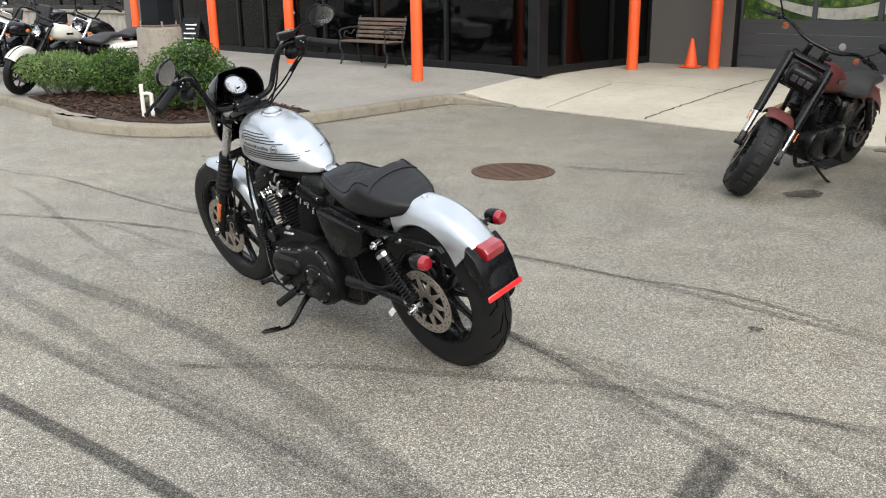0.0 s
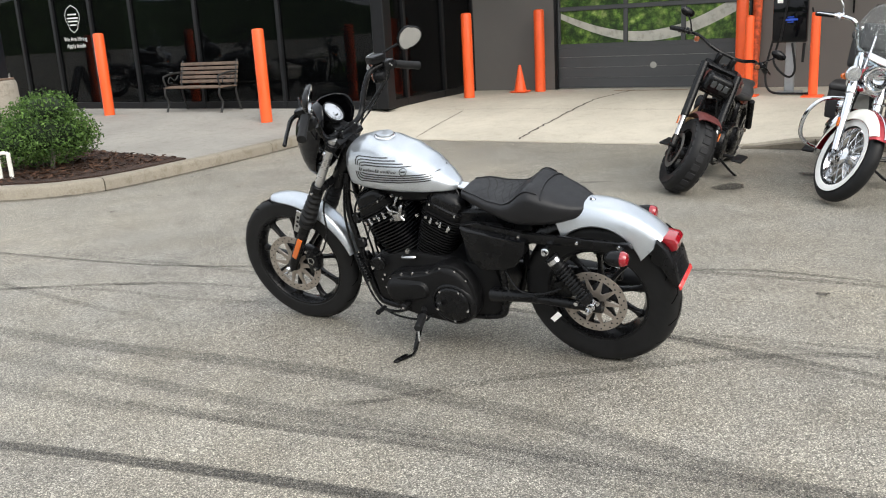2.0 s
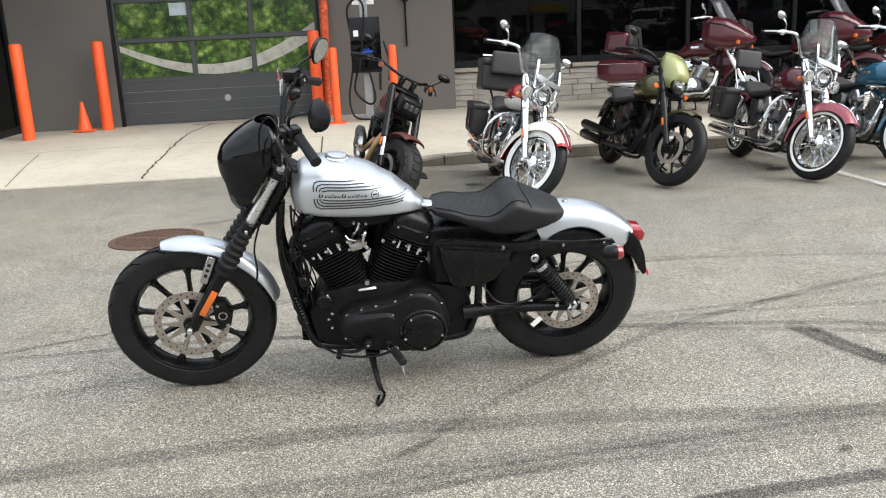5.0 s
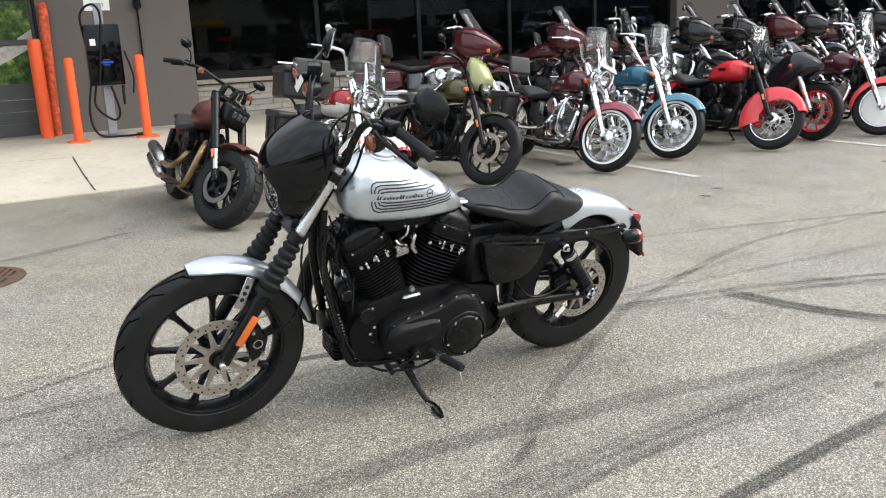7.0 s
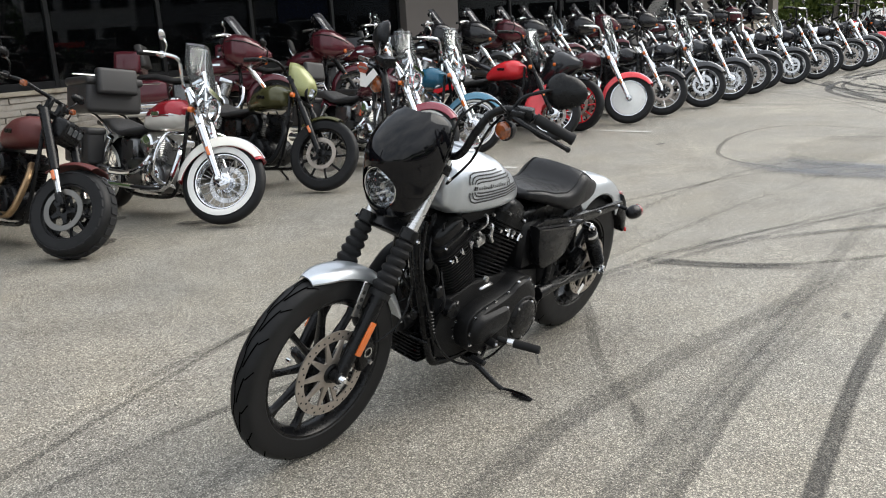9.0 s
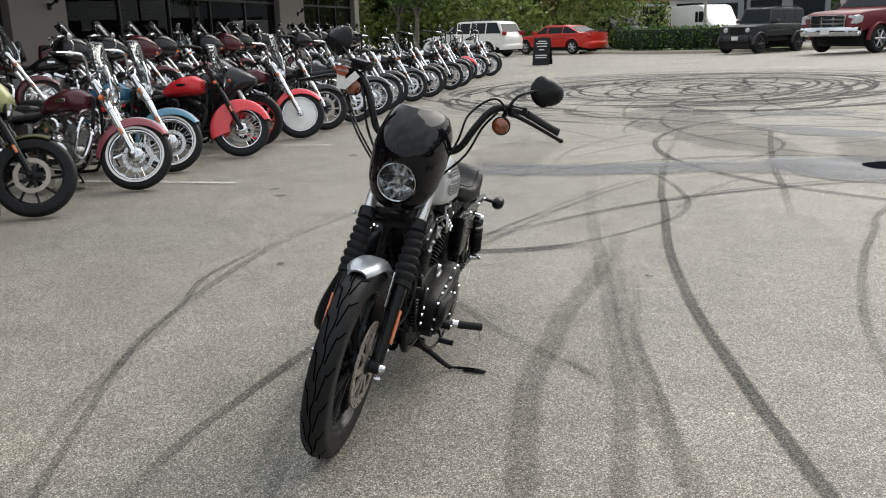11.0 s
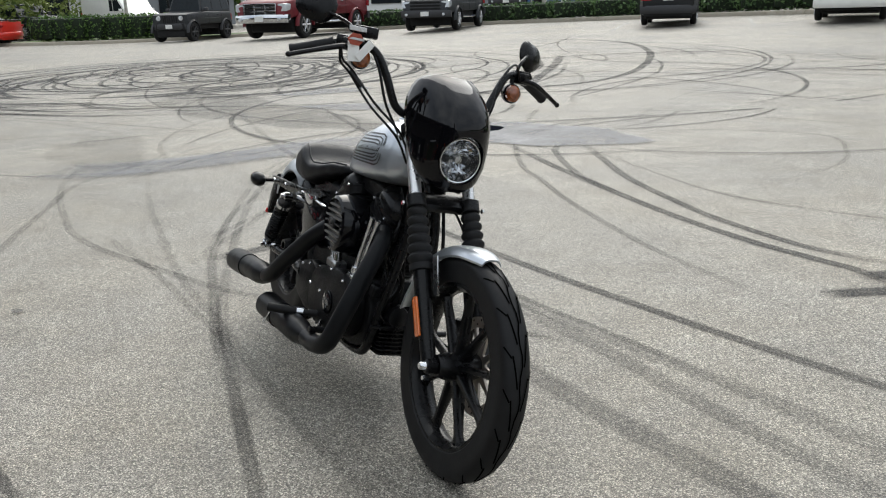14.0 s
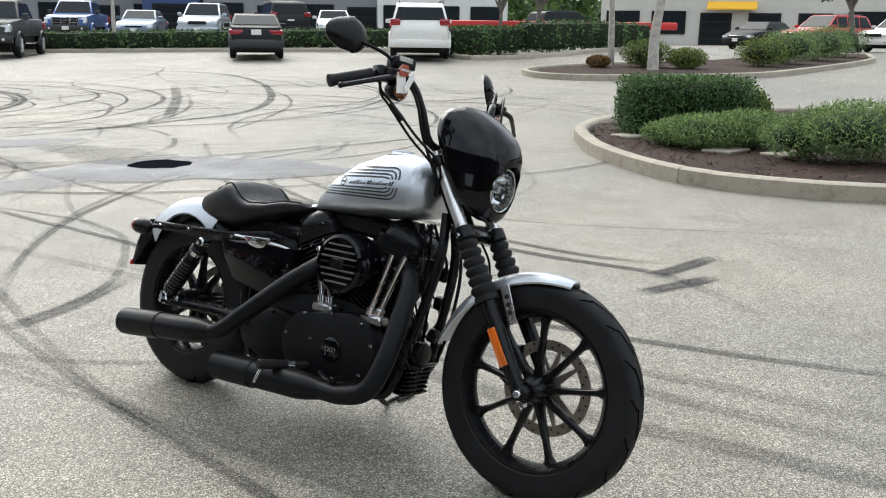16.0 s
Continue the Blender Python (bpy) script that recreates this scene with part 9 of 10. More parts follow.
strip("tyre_mark", [(-3.6, 4.0), (-2.9, 3.72), (-2.3, 3.37), (-1.71, 2.96), (-1.34, 2.68), (-1.05, 2.46), (-0.6, 2.09), (0.15, 1.4), (1.09, 0.41), (1.47, 0.03), (2.75, -1.44), (4.54, -3.74)], 0.167, SKID, DARKM, fade=1.1)
strip("tyre_mark", [(0.9, 2.42), (0.66, 2.05), (0.59, 1.62), (0.64, 1.04), (0.76, 0.6), (1.17, 0.07), (2.09, -0.57), (2.8, -0.7)], 0.141, SKID, DARKM, fade=0.67)
strip("tyre_mark", [(1.0, 2.5), (1.29, 1.78), (1.64, 0.94), (1.98, -0.02), (2.1, -1.0)], 0.12, FAINT, FAINTM, fade=0.74)
strip("tyre_mark", [(0.22, 0.05), (0.97, -0.9), (1.57, -1.62), (2.83, -3.28), (4.26, -5.32), (4.76, -6.64)], 0.176, SKID, DARKM, fade=0.81)
strip("tyre_mark", [(0.3, -2.2), (0.15, -1.39), (-0.15, -0.43), (-0.4, 0.05), (-0.7, 0.66), (-1.1, 1.35), (-1.52, 1.97), (-2.24, 2.81)], 0.132, SKID, DARKM, fade=0.7)
strip("tyre_mark", [(-3.58, 6.86), (-3.03, 6.24), (-2.54, 5.57), (-2.1, 5.0), (-1.6, 4.4)], 0.14, FAINT, FAINTM, fade=0.81)
strip("tyre_mark", [(-2.9, 5.8), (-2.13, 5.37), (-1.64, 4.93), (-1.16, 4.61), (-0.7, 4.3)], 0.114, SKID, DARKM, fade=0.55)
strip("tyre_mark", [(-2.05, 5.43), (-1.92, 5.37), (-1.8, 5.31)], 0.088, SKID, DARKM, fade=0.81)
strip("tyre_mark", [(-1.2, 3.25), (-1.05, 3.21), (-0.9, 3.17)], 0.106, SKID, DARKM, fade=0.67)
BROADM = "broad dark rubber mark that sweeps across the asphalt"
SMEARM = "broad dark rubber smear on the asphalt"
strip("tyre_mark", [(0.3, -1.6), (0.07, -1.26), (-0.4, -0.5), (-1.01, 0.4), (-1.47, 1.04), (-1.93, 1.57), (-2.2, 1.81), (-2.5, 2.13), (-2.64, 2.81)], 0.15, SKID, BROADM, fade=1.2)
strip("tyre_mark", [(-0.36, -1.8), (-0.23, -1.37), (-0.6, -0.3), (-1.0, 0.38)], 0.12, SKID, BROADM, fade=0.99)
strip("tyre_mark", [(-0.36, -1.91), (-0.7, -1.0), (-1.05, -0.1), (-1.55, 0.8), (-1.85, 1.22), (-2.23, 1.63), (-2.61, 1.85)], 0.14, SKID, BROADM, fade=1.1)
strip("tyre_mark", [(-0.6, -1.3), (-1.07, -0.59), (-1.72, 0.31), (-2.43, 0.75), (-3.3, 1.05), (-5.0, 1.6)], 0.106, SKID, DARKM, fade=0.63)
strip("tyre_mark", [(-2.1, -0.2), (-2.55, -0.86), (-2.71, -1.6), (-2.57, -2.5), (-1.43, -2.72), (-0.3, -2.3)], 0.114, SKID, DARKM, fade=0.52)
strip("tyre_mark", [(-1.4, -4.1), (-2.12, -3.73), (-3.0, -3.3), (-3.75, -2.89)], 0.0704, SKID, DARKM, fade=0.89)
strip("tyre_mark", [(-2.2, 2.4), (-2.45, 2.3), (-2.75, 2.18)], 0.22, SKID, SMEARM, fade=1.7)
strip("tyre_mark", [(-2.4, 2.1), (-2.65, 1.95), (-2.97, 1.74)], 0.22, SKID, SMEARM, fade=1.6)
strip("tyre_mark", [(0.92, 2.52), (0.8, 2.35), (0.68, 2.14), (0.52, 1.74)], 0.23, SKID, SMEARM, fade=1.25)
strip("tyre_mark", [(0.6, -11.6), (-0.3, -11.0), (-0.52, -8.84), (-0.11, -6.82), (0.53, -4.74), (0.43, -2.97)], 0.16, SKID, DARKM, fade=0.9)
strip("tyre_mark", [(1.45, -11.2), (1.15, -8.6), (1.5, -6.6), (2.94, -5.17), (5, -4.4)], 0.2, SKID, DARKM, fade=0.9)
strip("tyre_mark", [(4.4, -3.4), (2.6, -5.2), (1.14, -6.6), (0.24, -7.65), (-0.16, -9.72), (0.03, -13.06), (0.92, -16.0), (2.6, -17.6), (5.2, -18.2)], 0.3, SKID, BROADM, fade=1.2)
strip("tyre_mark", [(1.3, -6.8), (1.37, -7.91), (1.52, -10.11), (1.88, -12.99)], 0.36, SKID, BROADM, fade=1.1)
strip("tyre_mark", [(3.6, -7.6), (3.24, -8.68), (3.0, -9.6), (2.45, -8.8), (2.31, -7.26), (2.76, -6.5), (3.6, -5.9)], 0.2, SKID, DARKM, fade=1.1)
strip("tyre_mark", [(1.6, -4.3), (0.49, -4.34), (-0.5, -4.62), (-0.93, -5.02), (-1.15, -4.4), (-0.95, -3.37), (-0.5, -2.6)], 0.18, SKID, DARKM, fade=0.8)
strip("tyre_mark", [(3.3, 0.4), (3.89, 0.65), (4.55, 0.57), (5.54, -0.04), (6.05, -0.78), (5.83, -1.21), (4.9, -1.7)], 0.12, SKID, DARKM, fade=0.8)
strip("tyre_mark", [(4.97, -3.43), (7.03, -3.09), (9.98, -3.76), (11.43, -4.43), (12.49, -5.96), (13.07, -8.78)], 0.34, SKID, BROADM, fade=1.3)
strip("tyre_mark", [(5.6, -4.2), (7.45, -3.52), (9.35, -4.2), (10.9, -5.3), (11.7, -7.0), (11.5, -9.0)], 0.34, SKID, BROADM, fade=1.2)
strip("tyre_mark", [(5.0, -4.4), (6.6, -3.9), (7.6, -4.4), (8.3, -5.6), (8.0, -7.4), (6.6, -8.6)], 0.3, SKID, BROADM, fade=1.2)
# rings of rubber where cars have spun
spin = random.Random(17)
for k in range(62):
    cx, cy, r = 8.6 + spin.gauss(0, 0.9), -9.2 + spin.gauss(0, 1.0), spin.uniform(1.2, 5.2)
    a0, da = spin.uniform(0, 6.3), spin.uniform(2.5, 6.2)
    e = spin.uniform(0.8, 1.15)
    strip("spin_mark", [(cx + r * math.cos(a0 + da * i / 12) * e, cy + r * math.sin(a0 + da * i / 12)) for i in range(13)], spin.uniform(0.10, 0.24), SKID, "dark ring of spun rubber on the asphalt", fade=spin.uniform(1.1, 2.1), n=5)
for k in range(70):
    x, y, a = spin.uniform(-5, 9), spin.uniform(-16, -1), spin.uniform(0, 3.14)
    L, b = spin.uniform(1.5, 4.5), spin.uniform(-0.5, 0.5)
    strip("tyre_mark", [(x + L * t * math.cos(a + b * t), y + L * t * math.sin(a + b * t)) for t in (-1, -0.5, 0, 0.5, 1)], spin.uniform(0.09, 0.15), FAINT if k % 3 == 0 else SKID, FAINTM, fade=spin.uniform(0.6, 1.3), n=6)
for k in range(26):      # wide loops nearer the street
    cx, cy, r = spin.uniform(-3, 6), spin.uniform(-14, -4), spin.uniform(1.6, 5.5)
    a0, da = spin.uniform(0, 6.3), spin.uniform(1.4, 3.5)
    strip("spin_mark", [(cx + r * math.cos(a0 + da * i / 8), cy + r * math.sin(a0 + da * i / 8)) for i in range(9)], 0.13, SKID, FAINTM, fade=spin.uniform(0.7, 1.3), n=6)


def blotch(name, x, y, rx, ry, a, mat, label, category, seed, fade=1.0):
    """A flat stain with an uneven rim that fades outwards."""
    rs = random.Random(seed)
    level[0] += 0.00004
    n = 40
    ph = [rs.uniform(0, 6.3) for _ in range(4)]
    verts, fac, faces = [], [], []
    for ring in (0.0, 0.6, 0.93, 1.0):
        for k in range(n):
            t = 2 * math.pi * k / n
            w = 1 + 0.16 * math.sin(2 * t + ph[0]) + 0.1 * math.sin(3 * t + ph[1]) + 0.07 * math.sin(7 * t + ph[2])
            px, py = rx * ring * w * math.cos(t), ry * ring * w * math.sin(t)
            q = (x + px * math.cos(a) - py * math.sin(a), y + px * math.sin(a) + py * math.cos(a))
            verts.append((*q, lift(*q) + level[0]))
            fac.append(fade * (1.0 if ring < 0.7 else 0.9 if ring < 0.95 else 0.0))
    for r in range(3):
        for k in range(n):
            p, q = r * n + k, r * n + (k + 1) % n
            faces.append((p, q, q + n, p + n) if r else (p, q, q + n, p + n))
    me = bpy.data.meshes.new(name)
    me.from_pydata(verts, [], faces)
    me.attributes.new("across", "FLOAT", "POINT").data.foreach_set("value", fac)
    me.materials.append(mat)
    tagged(new(name, me), label, category, kind="structure")


blotch("damp_patch", 0.5, -2.2, 1.3, 0.9, radians(-12), DAMP, "damp bluish grey asphalt round the drain", "damp patch", 1)
strip("damp_patch", [(0.9, -1.9), (1.9, -1.45), (2.6, -0.5), (3.3, 0.25), (4.0, 0.5)], 0.85, DAMP, "damp bluish grey streak on the asphalt", "damp patch", 0.75)
blotch("damp_patch", 2.9, -4.4, 0.9, 0.4, radians(20), DAMP, "dirty grey patch of rubbered asphalt", "stain", 61, 0.9)
blotch("damp_patch", 4.3, -6.1, 0.8, 0.35, radians(30), DAMP, "dirty grey patch of rubbered asphalt", "stain", 62, 0.8)
blotch("damp_patch", 4.2, -0.6, 1.1, 0.5, radians(-40), FAINT, "dirty grey patch of rubbered asphalt", "stain", 64, 0.5)
blotch("damp_patch", 1.5, -3.3, 1.0, 0.5, radians(-40), FAINT, "dirty grey patch of rubbered asphalt", "stain", 65, 0.8)
blotch("damp_patch", 4.6, -4.0, 2.6, 0.9, radians(-35), FAINT, "dirty grey patch of rubbered asphalt", "stain", 3, 0.8)
for i, (x, y, r) in enumerate(((1.34, 3.5, 0.035), (3.5, 2.56, 0.05), (3.85, 2.46, 0.05), (5.3, 0.89, 0.06), (-0.25, 2.0, 0.03), (2.55, 6.0, 0.16), (3.0, 5.4, 0.12), (3.4, 6.1, 0.1), (5.2, 3.9, 0.12))):
    blotch("oil_dirt_stain", x, y, r, r * 0.7, i * 0.8, STAIN, "small dark spot of oil, leaf or grit on the asphalt", "stain", 30 + i)
blotch("oil_dirt_stain", 1.4, 6.9, 0.5, 0.06, radians(-20), STAIN, "long faint oil streak on the asphalt", "stain", 50, 0.5)
foot = glide([tuple(W(u, v)) for u, v in SHOPKERB[2:]], 4)
side = []
for a, b in zip(foot, foot[1:]):
    d = (b - a).normalized()
    side.append((a.x + d.y * 0.095, a.y - d.x * 0.095))
strip("kerb_joint", side, 0.05, STAIN, "dark line of dirt at the foot of the kerb", "joint", fade=1.2, n=3)
a, b = W(6.2, -2.72), W(30, -2.72)
strip("kerb_joint", [(a.x, a.y), ((a.x + b.x) / 2, (a.y + b.y) / 2), (b.x, b.y)], 0.07, STAIN, "dark line of dirt at the foot of the kerb", "joint", fade=1.2, taper=False)
grit = random.Random(71)
for k in range(46):      # leaves and grit that collect along the kerb
    x, y = side[grit.randrange(len(side) // 3, len(side))]
    r = grit.uniform(0.008, 0.022)
    # leaf and grit flecks, drawn with the same blotch as the oil spots
    blotch("oil_dirt_stain", x + grit.uniform(-0.5, 0.9), y - grit.uniform(0.0, 0.9) ** 2 * 1.6, r * 1.8, r, grit.uniform(0, 3.1), STAIN, "small dark spot of oil, leaf or grit on the asphalt", "stain", 200 + k)
LINES = "worn white parking bay line"
for u, v0 in ((9.95, -5.7), (12.68, -5.7), (15.4, -5.7), (18.1, -5.7), (20.8, -5.7)):
    a, b = W(u, v0), W(u, -2.5)
    strip("bay_line", [(a.x, a.y), ((a.x + b.x) / 2, (a.y + b.y) / 2), (b.x, b.y)], 0.1, LINEPAINT, LINES, "road marking", taper=False)
for x in (-8.0, -2.2, 1.9, 5.2, 13.0):
    strip("bay_line", [(x, -21.0), (x + 0.05, -23.5), (x + 0.1, -26.0)], 0.11, LINEPAINT, LINES, "road marking", taper=False)

# -- drains
IRONRUST = worn("rusty_cast_iron", (0.10, 0.06, 0.042), 0.8, 0.3, var=0.35, scale=12, relief=0.4)


def drain(x, y, r, square, label):
    root = thing("drain_grate", pose(x, y, lift(x, y), 0, 0, 24), label, "drain")
    bm = B()
    if square:
        for sx, sy, w, d in ((0, r, 2 * r + 0.06, 0.06), (0, -r, 2 * r + 0.06, 0.06), (r, 0, 0.06, 2 * r - 0.06), (-r, 0, 0.06, 2 * r - 0.06)):
            box(bm, (sx, sy, 0.004), (w, d, 0.014), bevel=0.002)
    else:
        lathe(bm, [(r, 0.0), (r + 0.05, 0.0), (r + 0.05, 0.008), (r, 0.012)], (0, 0, 0), (0, 0, 1), 44, closed=True)
    part("grate_frame", bm, IRONRUST, root)
    bm = B()
    lathe(bm, [(r * (0.98 if square else 1.0), 0.0), (r, 0.003), (0.001, 0.0032)], (0, 0, 0), (0, 0, 1), 4 if square else 40)
    if square:
        bmesh.ops.rotate(bm, cent=(0, 0, 0), matrix=Matrix.Rotation(radians(45), 3, "Z"), verts=bm.verts)
        bmesh.ops.scale(bm, vec=(1.38, 1.38, 1), verts=bm.verts)
    part("drain_pit", bm, DARKHOLE, root)
    n = 13
    for k in range(n):
        yy = -r + 2 * r * (k + 0.5) / n
        L = 2 * (r if square else math.sqrt(max(0.0, r * r - yy * yy))) - 0.01
        if square and k < 11:
            continue
        bm = B()
        box(bm, (0, yy, 0.006), (L, 2 * r / n * 0.5, 0.010), bevel=0.002)
        part("grate_bar", bm, IRONRUST, root)
    if not square:
        bm = B()
        box(bm, (0, 0, 0.0065), (0.05, 2 * r, 0.011), bevel=0.002)
        part("grate_bar", bm, IRONRUST, root)


drain(0.56, 6.95, 0.29, False, "round rusty cast iron drain grate in the asphalt")
# drain water as a flat matt sheet, its dark reflections put into the colour
bm = B()
rnd = random.Random(7)
ca, sa = math.cos(radians(3)), math.sin(radians(3))
rim = []
for k in range(18):
    a = 2 * math.pi * k / 18
    px, py = 0.31 * (1 + rnd.uniform(-0.1, 0.1)) * math.cos(a), 0.3 * (1 + rnd.uniform(-0.15, 0.15)) * math.sin(a)
    rim.append((0.88 + px * ca - py * sa, -2.5 + px * sa + py * ca))
bm.faces.new([bm.verts.new((x, y, lift(x, y) + 0.012)) for x, y in rim])
tagged(part("drain_water", bm, worn("dark_matt_water", (0.008, 0.009, 0.012), 0.9, relief=0, spec=0.0)), "water in the sunken drain, its dark reflections painted as matt colour", "water", kind="structure")


# ---- parked cars ----
CARGLASS = worn("car_glass", (0.016, 0.02, 0.023), 0.08, 0.0, 0.0, var=0.2, relief=0, rvar=0.02, spec=0.12)
PLASTIC = worn("bumper_plastic", (0.03, 0.03, 0.032), 0.6)
ALLOY = worn("alloy_rim", (0.5, 0.5, 0.51), 0.3, 0.9)
LAMPCLEAR = worn("headlamp_clear", (0.62, 0.64, 0.66), 0.12, 0.3, 1.0, relief=0)


def arch_line(x0, x1, z0, wheels, r):
    """The bottom edge of a body side with round wheel openings, from front to back."""
    pts = [(x0, z0)]
    for wx in wheels:
        pts += [(wx + r * math.cos(a), 0.36 + r * math.sin(a)) for a in [math.pi * k / 8 for k in range(9)] if 0.36 + r * math.sin(a) > z0]
    pts.append((x1, z0))
    return pts


def plate(bm, pts, out, thick=0.008):
    """A thin flat piece over the given corners, lifted along out."""
    out = Vector(out).normalized()
    a = [bm.verts.new(Vector(p)) for p in pts]
    b = [bm.verts.new(Vector(p) + out * thick) for p in pts]
    n = len(a)
    bm.faces.new(a[::-1])
    bm.faces.new(b)
    for k in range(n):
        bm.faces.new((a[k], a[(k + 1) % n], b[(k + 1) % n], b[k]))


CARS = {
    # length, width, sill, belt, roof, wheel radius, side outline, cabin outline, wheel places, pillars
    "sedan": (4.7, 1.76, 0.22, 0.97, 1.42, 0.315, [(-2.33, 0.42), (-2.36, 0.72), (-2.3, 0.98), (-2.2, 1.03), (-1.45, 1.04), (0.8, 0.97), (1.7, 0.9), (2.15, 0.8), (2.33, 0.66), (2.36, 0.38)],
              [(-1.75, 1.02), (-1.2, 1.36), (-0.95, 1.42), (0.15, 1.43), (0.35, 1.4), (1.0, 0.96)], (1.4, -1.36), (-0.95, 0.05)),
    "suv": (4.95, 1.94, 0.3, 1.1, 1.74, 0.37, [(-2.42, 0.5), (-2.47, 0.8), (-2.4, 1.1), (-2.3, 1.16), (0.95, 1.1), (1.8, 1.05), (2.2, 0.97), (2.42, 0.82), (2.46, 0.45)],
            [(-2.36, 1.13), (-2.12, 1.6), (-1.95, 1.7), (-1.4, 1.75), (0.15, 1.74), (0.35, 1.7), (1.15, 1.08)], (1.5, -1.5), (-1.35, -0.45, 0.35)),
    "coupe": (4.95, 1.9, 0.2, 0.99, 1.45, 0.36, [(-2.45, 0.42), (-2.5, 0.8), (-2.48, 1.05), (-2.3, 1.08), (-1.4, 1.05), (0.8, 0.97), (1.9, 0.9), (2.3, 0.8), (2.48, 0.62), (2.46, 0.33)],
              [(-1.95, 1.04), (-1.15, 1.38), (-0.8, 1.45), (0.1, 1.45), (0.3, 1.42), (1.05, 0.96)], (1.52, -1.5), (-0.85, 0.1)),
    "jeep": (4.4, 1.68, 0.5, 1.2, 1.84, 0.41, [(-2.05, 0.62), (-2.05, 1.2), (0.65, 1.21), (0.72, 1.2), (1.75, 1.15), (1.86, 1.1), (1.88, 0.65)],
             [(-2.03, 1.2), (-2.0, 1.78), (-1.9, 1.83), (0.3, 1.85), (0.4, 1.8), (0.64, 1.2)], (1.45, -1.4), (-1.25, -0.4)),
    "van": (5.6, 2.0, 0.3, 1.35, 2.4, 0.36, [(-2.8, 0.45), (-2.8, 2.25), (-2.65, 2.4), (0.7, 2.42), (1.2, 2.3), (1.95, 1.42), (2.5, 1.2), (2.75, 1.0), (2.8, 0.45)],
            [(0.3, 1.35), (0.3, 2.1), (1.28, 2.12), (1.92, 1.38)], (1.8, -1.7), (0.75,)),
    "pickup_truck": (5.95, 1.98, 0.5, 1.28, 1.92, 0.42, [(-2.95, 0.72), (-2.97, 1.27), (-2.93, 1.31), (-1.0, 1.31), (1.2, 1.3), (1.45, 1.27), (2.4, 1.22), (2.82, 1.14), (2.95, 1.0), (2.96, 0.62)],
                     [(-1.0, 1.29), (-0.93, 1.78), (-0.8, 1.9), (-0.5, 1.93), (0.45, 1.93), (0.62, 1.89), (1.32, 1.28)], (1.92, -1.75), (-0.2, 0.5)),
}


def car(m, label, paint_mat, kind, group="", rim=ALLOY):
    """A parked car; x ahead, z up, on the ground midway along its length."""
    root = thing(kind if kind != "suv" else "estate_car", m, label, "car" if kind != "pickup_truck" else "truck", group)
    L, w, zs, belt, roof, wr, side, cab, wheels, pillars = CARS[kind]
    truck = kind == "pickup_truck"
    bottom = arch_line(side[-1][0], side[0][0], zs + 0.08, wheels, wr + 0.07)
    bm = B()
    prism(bm, side + bottom, w, None, 0.045)

    def hull(y, x, z):
        """Half width: drawn in above the belt, below the sill and towards both ends."""
        k = 1.0
        k -= 0.05 * max(0, min(1, (z - belt + 0.25) / 0.3))
        k -= 0.04 * max(0, min(1, (0.62 - z) / 0.3))
        k -= 0.13 * max(0, abs(x) / (L / 2) - 0.78) / 0.22 * (0.5 if kind in ("jeep", "van") else 1.0)
        return y * k
    for v in bm.verts:
        v.co.y = hull(v.co.y, v.co.x, v.co.z)
    body = part("body", bm, paint_mat, root)
    for sg in (1, -1):          # lips round the wheel openings, and a crease along the doors
        for wx in wheels:
            bm = B()
            lip = 0.02 if not truck and kind != "jeep" else 0.06
            r0, r1 = wr + 0.065, wr + 0.13
            arc = [math.pi * (0.02 + 0.96 * k / 16) for k in range(17)]
            secs = [[Vector((wx + r * math.cos(a), sg * (hull(w / 2, wx, 0.8) + o), 0.36 + r * math.sin(a))) for r, o in ((r0, -0.05), (r0, lip), ((r0 + r1) / 2, lip), (r1, 0.004), (r1, -0.05))] for a in arc]
            rings(bm, secs)
            part("wheel_flare" if lip > 0.05 else "wheel_lip", bm, PLASTIC if kind == "jeep" else paint_mat, body)
        bm = B()
        zc = zs + (belt - zs) * 0.62
        tube(bm, [(x, sg * (hull(w / 2, x, zc) - 0.006), zc) for x in (wheels[1] + wr + 0.16, -0.2, wheels[0] - wr - 0.16)], 0.014, 6, 4)
        part("door_crease", bm, paint_mat, body)
    bm = B()
    box(bm, (0, 0, zs + 0.13), (L * 0.88, w * 0.8, 0.28), bevel=0.03)
    for wx in wheels:
        box(bm, (wx, 0, 0.5), (wr * 2.1, w * 0.8, 0.6), bevel=0.05)
    part("underbody", bm, DARKHOLE, body)

    # cabin: painted shell with dark panes set on it
    def half(z):
        return w * 0.455 * (1 - 0.19 * max(0.0, min(1, (z - belt) / (roof - belt))))
    bm = B()
    prism(bm, cab, 2.0, None, 0.02)
    for v in bm.verts:
        v.co.y *= half(v.co.z)
    if kind != "van":
        part("cabin", bm, paint_mat, root)
    else:
        bm.free()
    top = max(z for _, z in cab)

    def edge_x(z, front):
        pts = [p for p in (cab[len(cab) // 2:] if front else cab[:(len(cab) + 1) // 2])]
        pts = sorted(pts, key=lambda p: p[1])
        for p, q in zip(pts, pts[1:]):
            if p[1] <= z <= q[1] and q[1] > p[1]:
                return p[0] + (q[0] - p[0]) * (z - p[1]) / (q[1] - p[1])
        return pts[-1][0] if z > pts[-1][1] else pts[0][0]
    z0, z1 = belt + 0.05, top - 0.1
    for sg in (1, -1):
        cuts = [None] + sorted(pillars) + [None]
        for a, b in zip(cuts, cuts[1:]):
            q = []
            for z in (z0, z1):
                xa = edge_x(z, False) + 0.09 if a is None else a + 0.035
                xb = edge_x(z, True) - 0.09 if b is None else b - 0.035
                q.append((xa, xb, z))
